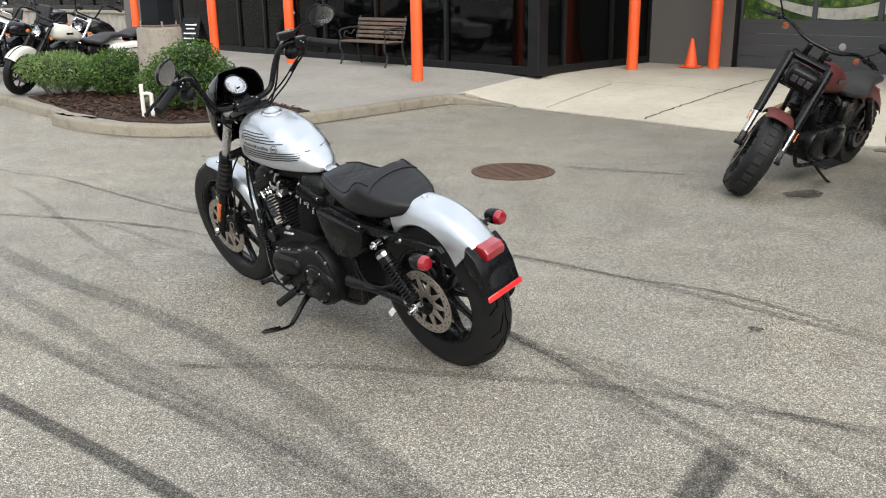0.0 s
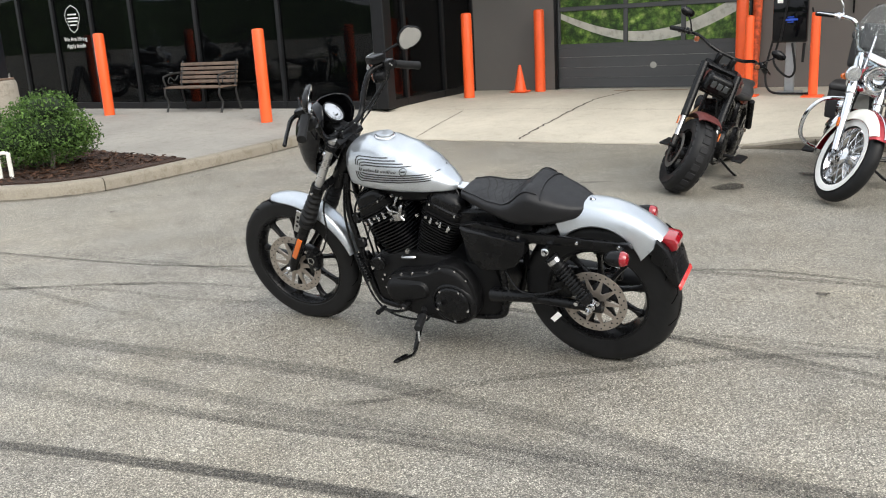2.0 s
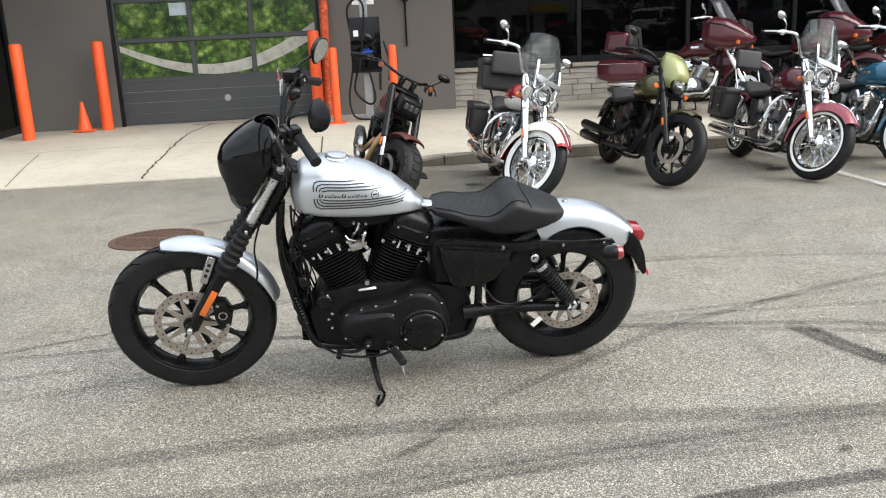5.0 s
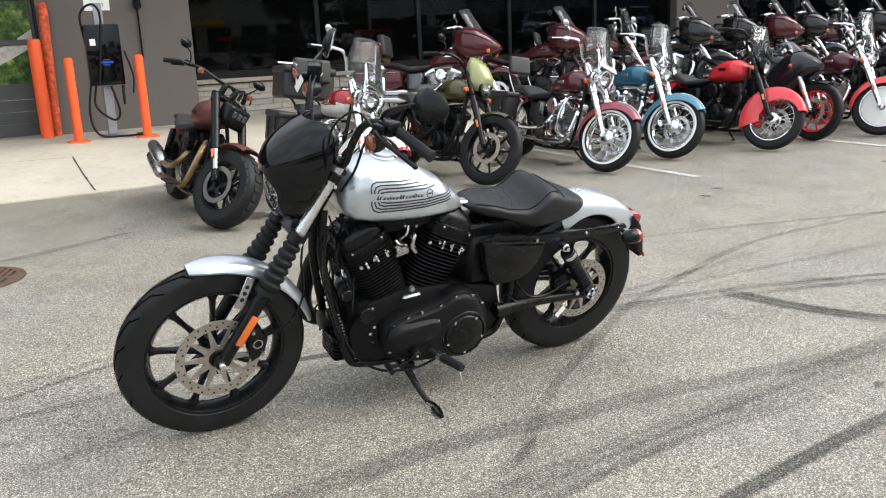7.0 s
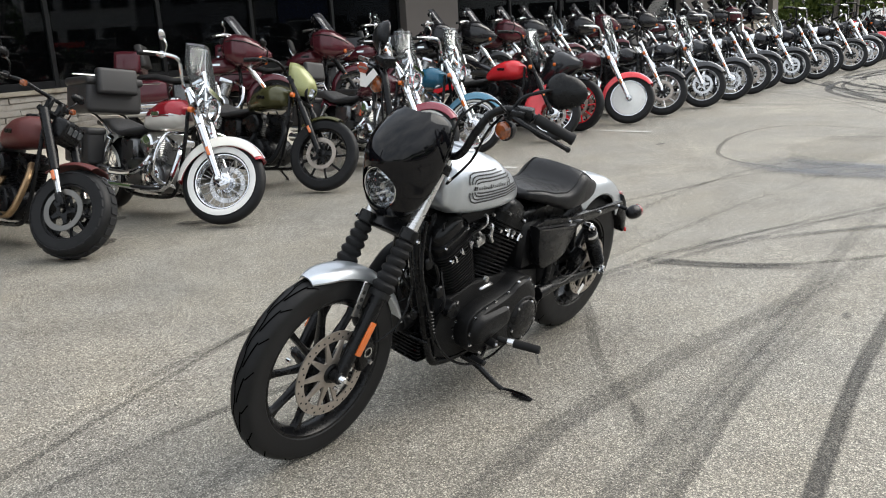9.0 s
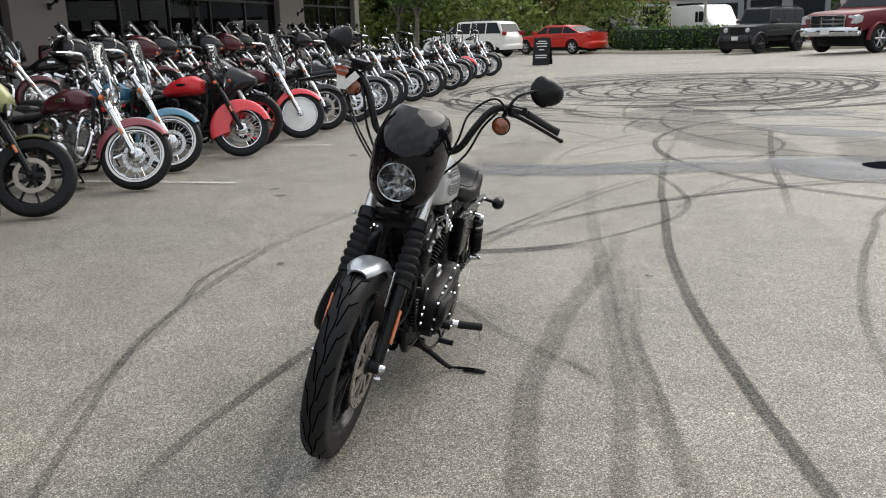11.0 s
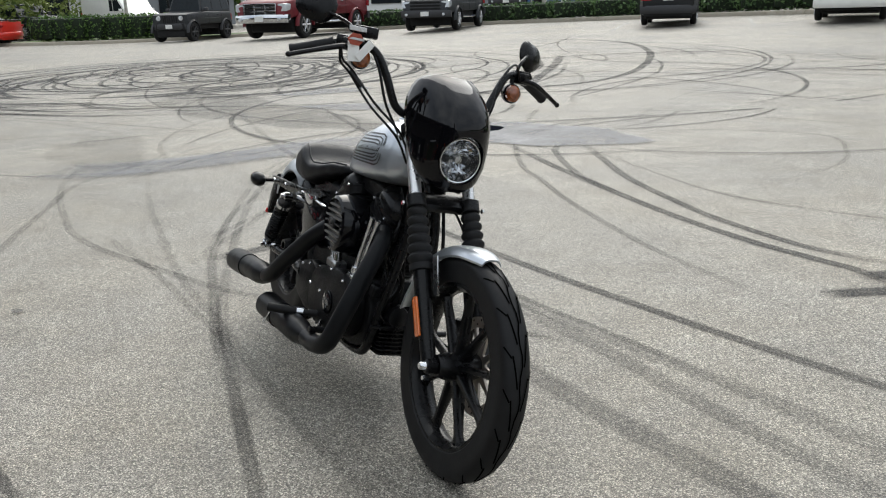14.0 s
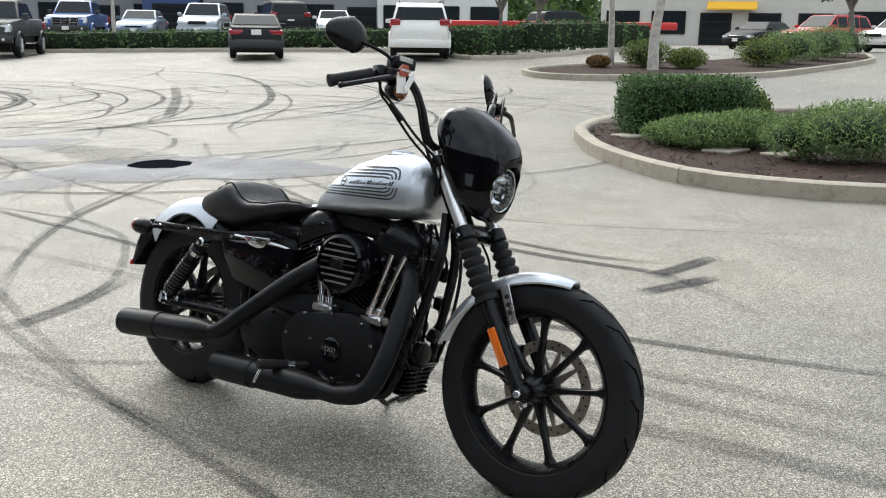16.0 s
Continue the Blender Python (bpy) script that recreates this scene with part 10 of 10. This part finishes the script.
            if min(xb - xa for xa, xb, _ in q) < 0.02:
                q[1] = (q[1][0], max(q[1][1], q[1][0] + 0.02), q[1][2])
            off = (w * 0.48 if kind == "van" else 0)
            yy = [sg * ((half(z) + 0.003) if not off else hull(w / 2, 0.8, z) + 0.002) for _, _, z in q]
            bm = B()
            plate(bm, [(q[0][0], yy[0], z0), (q[0][1], yy[0], z0), (q[1][1], yy[1], z1), (q[1][0], yy[1], z1)], (0, sg, 0.3))
            part("side_window", bm, CARGLASS, root)
    for front in (True, False):
        if not front and kind == "van":
            continue
        za, zb = belt + (0.06 if front else 0.1), (cab[-2] if front else cab[1])[1] - 0.015
        xa, xb = edge_x(za, front), edge_x(zb, front)
        s = 1 if front else -1
        n = Vector((abs(zb - za) * s, 0, abs(xa - xb)))
        ya, yb = (half(za) * 0.92, half(zb) * 0.9)
        lift_off = n.normalized() * 0.004
        bm = B()
        plate(bm, [Vector(p) + lift_off for p in ((xa, -ya, za), (xa, ya, za), (xb, yb, zb), (xb, -yb, zb))], n)
        part("windscreen" if front else "rear_window", bm, CARGLASS, root)
    if kind in ("suv", "jeep"):
        for sg in (1, -1):
            bm = B()
            tube(bm, [(-1.7, sg * w * 0.33, roof + 0.0), (-1.6, sg * w * 0.335, roof + 0.05), (0.0, sg * w * 0.335, roof + 0.05), (0.15, sg * w * 0.33, roof)], 0.018, 6, 4)
            part("roof_rail", bm, PLASTIC, root)
    # door seams, handles
    for sg in (1, -1):
        for px in ([-0.98, 0.1, 1.12] if kind != "van" else [0.2, 1.4]):
            bm = B()
            box(bm, (px, sg * (hull(w / 2, px, zs + 0.4) + 0.0005), (belt + zs) / 2 + 0.08), (0.012, 0.006, belt - zs - 0.3))
            part("door_seam", bm, DARKHOLE, body)
        for px in (-0.75, 0.32):
            bm = B()
            box(bm, (px, sg * (hull(w / 2, px, belt - 0.13) + 0.008), belt - 0.13), (0.16, 0.03, 0.03), bevel=0.008)
            part("door_handle", bm, PLASTIC if not truck else CHROME, body)
        bm = B()
        box(bm, (cab[-1][0] - 0.22, sg * (w / 2 + 0.07), belt + 0.1), (0.12, 0.2, 0.22 if truck else 0.14), bevel=0.03, seg=2)
        box(bm, (cab[-1][0] - 0.22, sg * (w / 2 - 0.05), belt + 0.05), (0.06, 0.16, 0.04), bevel=0.01)
        part("mirror", bm, PLASTIC if kind in ("jeep", "pickup_truck") else paint_mat, root)
        for wx in wheels:
            wd = 0.22 if kind in ("sedan", "coupe", "suv", "van") else 0.28
            c = (wx, sg * (w / 2 - wd * 0.5 + (0.05 if truck or kind == "jeep" else -0.015)), wr)
            bm = B()
            tyre(bm, c, wr, wd, wr * 0.62)
            wh = part("wheel", bm, RUBBER, root)
            bm = B()
            for k in range(6):
                a = 2 * math.pi * k / 6
                cyl(bm, (wx, c[1] + sg * wd * 0.36, wr), (wx + wr * 0.6 * math.cos(a), c[1] + sg * wd * 0.4, wr + wr * 0.6 * math.sin(a)), 0.045, 0.034, 6)
            lathe(bm, [(wr * 0.64, sg * wd * 0.43), (wr * 0.6, sg * wd * 0.42), (wr * 0.57, sg * wd * 0.25)], c, (0, 1, 0), 28, caps=False)
            part("wheel_rim", bm, rim, wh)
            bm = B()
            lathe(bm, [(wr * 0.58, 0.0), (0.001, sg * wd * 0.1)], c, (0, 1, 0), 24)
            part("wheel_well", bm, DARKHOLE, wh)
    fx, bx = side[-1][0], side[0][0]
    low = 0.5 if not (truck or kind == "jeep") else 0.64
    for x, s in ((fx, 1), (bx, -1)):
        bm = B()
        secs = []
        for k in range(9):
            u = -1 + k / 4
            sx = x + s * (0.07 - 0.16 * abs(u) ** 3)
            secs.append([Vector((sx + s * dx, u * w * 0.485, low + dz)) for dx, dz in ((-0.12, -0.13), (0.02, -0.13), (0.05, -0.08), (0.05, 0.08), (0.02, 0.12), (-0.12, 0.12))])
        rings(bm, secs)
        shiny = truck and paint_mat is TRUCKRED and s > 0
        same = kind in ("coupe", "suv", "van") or (kind == "sedan" and s > 0)
        part("front_bumper" if s > 0 else "rear_bumper", bm, CHROME if shiny else paint_mat if same else PLASTIC, root)
    # grille, lamps, plates
    gz = side[-3][1] - 0.13
    if kind == "jeep":
        for k in range(7):
            bm = B()
            box(bm, (fx + 0.005, (k - 3) * 0.1, 0.93), (0.03, 0.055, 0.3), bevel=0.01)
            part("grille", bm, DARKHOLE, root)
    else:
        gh, gw = (0.36, 0.58) if truck else (0.16, 0.42)
        bm = B()
        box(bm, (fx + 0.0, 0, gz - gh * 0.25), (0.08, w * gw, gh), bevel=0.012)
        gr = part("grille", bm, DARKHOLE, root)
        bright = paint_mat in (TRUCKRED, TRUCKBLUE)
        for k in range(4 if truck else 2):
            bm = B()
            box(bm, (fx + 0.045, 0, gz - gh * 0.25 + gh * (k / (3 if truck else 1) - 0.5) * 0.92), (0.03, w * (gw + 0.01), 0.045 if truck else 0.02), bevel=0.006)
            part("grille_bar", bm, CHROME if bright or not truck else PLASTIC, gr)
        if bright:
            for yy in (-0.5, -0.17, 0.17, 0.5):
                bm = B()
                box(bm, (fx + 0.043, yy * w * gw, gz - gh * 0.25), (0.025, 0.05, gh), bevel=0.006)
                part("grille_bar", bm, CHROME, gr)
    for sg in (1, -1):
        bm = B()
        if kind == "jeep":
            lathe(bm, [(0.1, 0), (0.09, 0.03), (0.001, 0.045)], (fx + 0.0, sg * 0.52, 0.97), (1, 0, 0), 18)
        else:
            hh = 0.26 if truck else 0.13
            prism(bm, [(-0.24, -hh * 0.3), (-0.02, -hh * 0.5), (0.05, -hh * 0.45), (0.03, hh * 0.4), (-0.1, hh * 0.5), (-0.28, hh * 0.35)], w * 0.15, pose(fx - 0.055, sg * w * 0.385, gz - (0.03 if truck else 0.0), 0, 0, -9 * sg), 0.02)
        part("headlamp", bm, LAMPCLEAR, root)
        if truck or kind in ("suv", "coupe"):
            bm = B()
            lathe(bm, [(0.05, -0.02), (0.05, 0.02), (0.001, 0.03)], (fx + 0.1, sg * w * 0.36, low - 0.02), (1, 0, 0), 14)
            part("fog_lamp", bm, LAMPCLEAR, root)
        tz = {"van": 1.2, "suv": 1.14, "sedan": 0.84, "coupe": 0.88, "jeep": 0.95, "pickup_truck": 1.08}[kind]
        bm = B()
        tw, th = {"sedan": (0.25, 0.15), "coupe": (0.3, 0.1), "suv": (0.16, 0.2)}.get(kind, (0.09, 0.28))
        box(bm, (bx + 0.03, sg * w * (0.475 - tw / 2), tz), (0.12, w * tw, th), (0, 0, 8 * sg), 0.03, 2)
        part("tail_lamp", bm, REDLENS, root)
        if kind == "sedan":
            bm = B()
            box(bm, (bx - 0.03, sg * w * 0.41, tz - 0.03), (0.02, w * 0.1, 0.05), (0, 0, 8 * sg), 0.008)
            part("rear_indicator", bm, AMBER, root)
    if kind == "coupe":
        bm = B()
        box(bm, (-2.38, 0, 1.13), (0.22, w * 0.82, 0.03), (0, 8, 0), 0.01)
        part("spoiler", bm, PLASTIC, root)
    for x, z in ((fx + 0.125, low), (bx - 0.12 if kind not in ("sedan", "suv", "coupe") else bx - 0.03, low + (0.34 if kind in ("suv", "sedan", "coupe") else 0))):
        bm = B()
        box(bm, (x, 0, z), (0.012, 0.31, 0.16), bevel=0.004)
        part("number_plate", bm, WHITEPAINT, root)
    if truck:
        bm = B()
        box(bm, (-1.97, 0, 1.305), (1.82, w * 0.78, 0.012))
        part("load_bed", bm, DARKHOLE, root)
        for sg in (1, -1):
            bm = B()
            tube(bm, [(1.2, sg * (w / 2 - 0.02), 0.5), (0, sg * (w / 2 + 0.05), 0.48), (-0.9, sg * (w / 2 - 0.02), 0.5)], 0.045, 8, 3)
            part("side_step", bm, CHROME, root)
    return root


TRUCKRED = paint("truck_red", (0.12, 0.007, 0.012), 0.05, 0.45, 0.15)
TRUCKBLUE = paint("truck_blue", (0.02, 0.07, 0.22), 0.2)
CARGREY = paint("car_grey", (0.02, 0.022, 0.024), 0.05, 0.5, 0.05)
CARBLACK = paint("car_black", (0.007, 0.0075, 0.008), 0.0, 0.5, 0.05)
CARWHITE = paint("car_white", (0.75, 0.74, 0.70))
CARSILVER = paint("car_silver", (0.36, 0.40, 0.44), 0.3)
CARRED = paint("car_red", (0.58, 0.03, 0.02))
CARDARKBLUE = paint("car_dark_blue", (0.10, 0.14, 0.2), 0.3)


def stand(x, y, a, dz=0.0):
    return pose(x, y, lift(x, y) + dz, 0, 0, a)


car(stand(9.4, -27.8, 93), "dark grey pickup truck parked facing the lot", CARGREY, "pickup_truck", "parked cars")
car(stand(15.1, -26.9, 87) @ Matrix.Scale(1.19, 4), "dark red lifted pickup truck with chrome grille", TRUCKRED, "pickup_truck", "parked cars")
car(stand(20.8, -27.2, 94), "dark grey boxy off-road car with black flares", CARGREY, "jeep", "parked cars", PLASTIC)
car(stand(0.42, -24.4, -88), "black older saloon car with red tail lamps", CARBLACK, "sedan", "parked cars")
car(stand(-5.0, -23.2, -98), "white people carrier with dark rear window", CARWHITE, "suv", "parked cars")
car(stand(31.9, -25.4, 12), "bright red sports saloon car at the lot's end", CARRED, "coupe", "parked cars")
# beyond the hedge
car(stand(36.3, -33.7, 165), "dark grey pickup truck beyond the hedge", CARGREY, "pickup_truck", "parked cars")
car(stand(33.4, -38.6, 160, 0.0), "white delivery van beyond the hedge", CARWHITE, "van", "parked cars")
car(stand(9.3, -40.2, 90, 0.35), "blue pickup truck beyond the hedge", TRUCKBLUE, "pickup_truck", "parked cars")
car(stand(6.0, -38.1, 88, 0.35), "silver blue saloon car beyond the hedge", CARDARKBLUE, "sedan", "parked cars")
car(stand(3.1, -38.3, 85, 0.35), "silver estate car beyond the hedge", CARSILVER, "suv", "parked cars")
car(stand(-0.5, -37.0, -80, 0.35), "black estate car beyond the hedge", CARBLACK, "suv", "parked cars")
car(stand(-3.1, -38.9, 88, 0.3), "white saloon car beyond the hedge", CARWHITE, "sedan", "parked cars")
car(stand(-27.0, -33.5, 20), "red estate car on the far side of the drive", CARRED, "suv", "parked cars")
car(stand(-30.2, -32.0, 20), "white estate car on the far side of the drive", CARWHITE, "suv", "parked cars")
car(stand(-25.4, -36.8, 30), "dark saloon car on the far side of the drive", CARBLACK, "sedan", "parked cars")
car(stand(-17, -44, 200, 0.2), "black estate car behind the far hedge", CARBLACK, "suv", "parked cars")
car(stand(33.2, -20.8, 20), "white estate car behind the last motorcycles", CARWHITE, "suv", "parked cars")


# ---- hedges, kerbs and trees towards the street ----
def hedge(name, pts, h, w, mat, label, seed, density=700):
    line = glide([(x, y, 0) for x, y in pts], 4)
    blobs = []
    for a, b in zip(line, line[1:]):
        c = (a + b) / 2
        r = (b - a).length * 0.75
        blobs.append(((c.x, c.y, lift(c.x, c.y) + 0.1 + h * 0.5), (max(r, w), w, h * 0.5)))
    root = thing(name, Matrix.Identity(4), label, "hedge")
    me = leaf_mesh("foliage", blobs, density * len(blobs), 0.13, seed, box_shape=True)
    me.materials.append(mat)
    ob = new("foliage", me)
    ob.parent = root
    # added dark boxes inside the hedge, standing for its shaded depth
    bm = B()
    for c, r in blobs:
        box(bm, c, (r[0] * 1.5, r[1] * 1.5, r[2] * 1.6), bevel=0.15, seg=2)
    part("dark_core", bm, DARKCORE, root)


KF = [(30, -25.5), (25.5, -26.2), (17, -30.8), (9, -31.4), (2, -29.2), (-3, -27.4), (-6.6, -26.4)]
kerb_run("kerb_street", KF, "pale concrete kerb before the street hedge", h=0.15, w=0.2, piece=4.0)
hedge("street_hedge", [(15.5, -31.8), (9, -32.2), (2, -30.2), (-3, -28.4), (-6.5, -27.3)], 0.75, 0.75, HEDGE, "long low dark green hedge along the street", 61)
hedge("street_hedge", [(29, -27.2), (26.0, -28.0), (22.5, -29.8)], 1.15, 0.8, LEAF, "clipped green hedge along the street", 62)
hedge("street_hedge", [(-6.6, -23.4), (-7.2, -24.2), (-9.4, -26.4)], 0.95, 0.7, HEDGE, "dark clipped hedge at the drive's corner", 63)
hedge("street_hedge", [(-9.6, -25.6), (-12.5, -28.8), (-17, -34)], 1.15, 0.8, HEDGE, "tall dark hedge along the drive", 64)
kerb_run("kerb_drive", [(-6.6, -26.4), (-6.2, -22.6), (-7.0, -21.9), (-9.4, -23.6), (-13.4, -28.4), (-18, -34)], "pale concrete kerb of the drive", h=0.15, w=0.18, piece=4.0)
slab("grass_verge", [(31, -26), (26, -26.8), (17, -31.2), (17, -33), (31, -30)], -0.1, 0.1, worn("verge_grass", (0.09, 0.13, 0.04), 0.9, var=0.3, scale=30), "short grass verge behind the kerb", "verge", frame_fn=world_pt)

BIG = tree("broadleaf_tree", pose(46, -28, 0), 3.4, 0.22, crown_blobs(5.6, 3.6, 16, 71), 5200, 0.34, TREELEAF, BARK, "tall leafy green tree beyond the car park", 71)
MID = tree("broadleaf_tree", pose(38, -20.5, 0), 2.4, 0.14, crown_blobs(4.2, 2.4, 12, 72), 3600, 0.26, TREELEAF, BARK, "leafy green tree beyond the car park", 72)
tree("broadleaf_tree", pose(42.5, -35.5, 0), 1.6, 0.14, crown_blobs(2.8, 1.9, 10, 73), 2600, 0.22, AUTUMN, BARK, "russet leaved tree beyond the car park", 73)
tw = random.Random(9)
for x, y, k in ((52, -14, BIG), (56, -20, BIG), (51, -24, BIG), (55, -31, BIG), (49, -36, BIG), (53, -41, BIG), (62, -26, BIG), (60, -36, BIG), (58, -8, BIG), (46, -15, MID), (44, -22, MID), (48, -31, MID), (63, -15, BIG), (66, -31, BIG)):
    copy_thing(k, pose(x + tw.uniform(-1, 1), y + tw.uniform(-1, 1), 0, 0, 0, tw.uniform(0, 360)) @ Matrix.Diagonal((1, 1, 1, 1)))
for x, y in ((27.5, -31.5), (-6.6, -28.2), (6.2, -31.6)):
    tree("street_tree", pose(x, y, lift(x, y)), 2.6 if x > 0 else 2.2, 0.09, crown_blobs(3.9, 1.6, 8, int(x * 3) + 40), 2600, 0.15, TREELEAF, PALEBARK, "slim street tree in the hedge strip", int(x * 3) + 40)
tree("street_tree", pose(-8.2, -24.8, 0.35), 1.9, 0.08, crown_blobs(3.2, 1.6, 10, 83), 3200, 0.14, TREELEAF, BARK, "slim dark tree at the drive's corner", 83)
copy_thing(MID, pose(-12, -33, 0.3, 0, 0, 50))
copy_thing(MID, pose(-26, -30, 0.4, 0, 0, 150))


# ---- buildings beyond the street ----
def far_building(m, w, d, h, wall, label, storeys, bays, band=None, doors=(), win=DARKGLASS, first=1.0):
    root = thing("commercial_building", m, label, "building")
    bm = B()
    box(bm, (0, d / 2, h / 2), (w, d, h), bevel=0.03)
    part("wall", bm, wall, root)
    bm = B()
    box(bm, (0, d / 2, h + 0.08), (w + 0.3, d + 0.3, 0.25), bevel=0.03)
    part("roof", bm, FRAMEBLACK, root)
    bw = w / bays
    for s in range(storeys):
        z = first + s * 3.2
        for k in range(bays):
            x = -w / 2 + bw * (k + 0.5)
            if s == 0 and k in doors:
                bm = B()
                box(bm, (x, -0.03, 1.25), (bw * 0.66, 0.1, 2.5), bevel=0.01)
                dr = part("door", bm, FRAMEBLACK, root)
                bm = B()
                for q in range(4):
                    box(bm, (x, -0.09, 0.4 + 0.58 * q), (bw * 0.56, 0.02, 0.44))
                part("door_pane", bm, CARGLASS, dr)
                continue
            bm = B()
            for sx, sz, ww, hh in ((0, 0.8, bw * 0.72, 0.07), (0, -0.8, bw * 0.72, 0.07), (bw * 0.36, 0, 0.07, 1.6), (-bw * 0.36, 0, 0.07, 1.6), (0, 0, 0.05, 1.6)):
                box(bm, (x + sx, -0.03, z + 0.8 + sz), (ww, 0.1, hh))
            wn = part("window", bm, FRAMEBLACK, root)
            bm = B()
            box(bm, (x, -0.015, z + 0.8), (bw * 0.7, 0.04, 1.55))
            part("pane", bm, CARGLASS, wn)
    if band:
        bm = B()
        box(bm, (0, -0.06, 3.0), (w, 0.14, 0.16), bevel=0.01)
        part("band", bm, band, root)
    return root


FARWHITE = worn("white_render", (0.68, 0.68, 0.66), 0.8, var=0.08, scale=0.6)
FARGREY = worn("grey_cladding", (0.22, 0.23, 0.24), 0.7, var=0.1, scale=0.6)
FARBEIGE = worn("pale_stone", (0.55, 0.53, 0.48), 0.85, var=0.1, scale=0.6)
FARBLUE = worn("dark_blue_panel", (0.03, 0.06, 0.16), 0.6)
REDBAND = worn("red_band", (0.6, 0.03, 0.03), 0.5)
far_building(pose(45.5, -47.0, 0.2, 0, 0, 222), 8, 10, 7.5, FARWHITE, "white two storey shop with red band", 2, 3, REDBAND, (1,))
far_building(pose(37.2, -49.5, 0.2, 0, 0, 216), 8.5, 10, 7.2, FARGREY, "pale grey two storey office with dark windows", 2, 3, None, (0,))
far_building(pose(27.5, -58, 0.4, 0, 0, 205), 16, 10, 7.5, FARWHITE, "white rendered two storey office", 2, 5, None, (1, 4))
far_building(pose(12, -62, 0.4, 0, 0, 188), 16, 10, 6.5, FARGREY, "grey clad workshop with low roof", 1, 5, None, (0, 2))
far_building(pose(-1.5, -55, 0.4, 0, 0, 180), 12, 10, 7.0, FARGREY, "grey workshop with glazed roller doors", 2, 4, None, (1, 3))
far_building(pose(-11.5, -54, 0.4, 0, 0, 178), 9, 10, 7.0, FARWHITE, "white panelled commercial building", 2, 3, None, ())
far_building(pose(6.5, -54.5, 0.4, 0, 0, 180), 3.6, 8, 5.0, FARBLUE, "dark blue panelled workshop bay", 1, 1, None, (0,))
shop = far_building(pose(-33, -53, 0.4, 0, 0, 150), 20, 10, 6.5, FARBEIGE, "pale stone shop with yellow canopy", 1, 6, None, (2, 3, 4))
bm = B()
prism(bm, [(-1.0, 2.7), (0, 3.2), (0, 3.3), (-1.0, 2.8)], 3.4, pose(-0.6, 0, 0, 0, 0, 90), 0.0)
part("canopy", bm, worn("yellow_canvas", (0.85, 0.48, 0.03), 0.7), shop, "yellow canvas canopy")
bm = B()
box(bm, (0, 0, 0), (14, 0.25, 0.35), bevel=0.1, seg=2)
ob = part("red_rail", bm, REDBAND)
ob.matrix_basis = pose(-12.5, -35.7, 1.72, 0, 0, 164)
tagged(ob, "long red pipe rail resting beyond the hedge", "rail")
for dx in (-6, 0, 6):
    bm = B()
    cyl(bm, (dx, 0, -1.9), (dx, 0, 0), 0.08, seg=10)
    part("rail_post", bm, REDBAND, ob)
bm = B()
cyl(bm, (0, 0, 0), (0, 0, 8), 0.07, 0.05, 12)
cyl(bm, (0, 0, 0), (0, 0, 0.3), 0.14, 0.12, 12)
ob = part("lamp_post", bm, FRAMEBLACK)
ob.matrix_basis = pose(24.3, -30.5, 0.0)
tagged(ob, "tall thin black lamp post by the hedge", "lamp post")
# woods that close the distance: trees past counting
def woods(name, arc, count, size, mat, label, seed):
    rs = random.Random(seed)
    blobs = []
    for a0, a1, r0, r1, h0, h1, n in arc:
        for _ in range(n):
            a, r = radians(rs.uniform(a0, a1)), rs.uniform(r0, r1)
            h = rs.uniform(h0, h1)
            blobs.append(((r * math.cos(a), r * math.sin(a), h * 0.55), (rs.uniform(1.6, 3.2), rs.uniform(1.6, 3.2), h * 0.5)))
    me = leaf_mesh(name, blobs, count, size, seed)
    me.materials.append(mat)
    tagged(new(name, me), label, "woods", kind="stuff")


woods("far_woods", [(-43, -8, 58, 74, 4.5, 9.0, 90)], 42000, 0.55, TREELEAF, "dense green woodland beyond the car park", 91)
woods("far_woods", [(-140, -43, 86, 106, 5.0, 9.0, 100)], 26000, 0.75, TREELEAF, "dense green woodland behind the far buildings", 92)
woods("far_woods", [(-45, -22, 47, 56, 2.0, 4.5, 26)], 14000, 0.34, SPRAY, "bright green shrubs and saplings beyond the car park", 93)
bm = B()
N = 120
row = []
for i in range(N + 1):
    a = radians(-200 + 330 * i / N)
    hgt = 7 + 2 * math.sin(i * 0.4) + 1.2 * math.sin(i * 1.1)
    row.append((bm.verts.new((150 * math.cos(a), 150 * math.sin(a), -2)), bm.verts.new((156 * math.cos(a), 156 * math.sin(a), hgt))))
for p, q in zip(row, row[1:]):
    bm.faces.new((p[0], q[0], q[1], p[1]))
tagged(part("backdrop", bm, worn("far_woods_ground", (0.045, 0.075, 0.03), 0.95, var=0.7, scale=0.5, fine=2, relief=0.8)), "distant green wooded rise round the place", "woods", kind="structure")
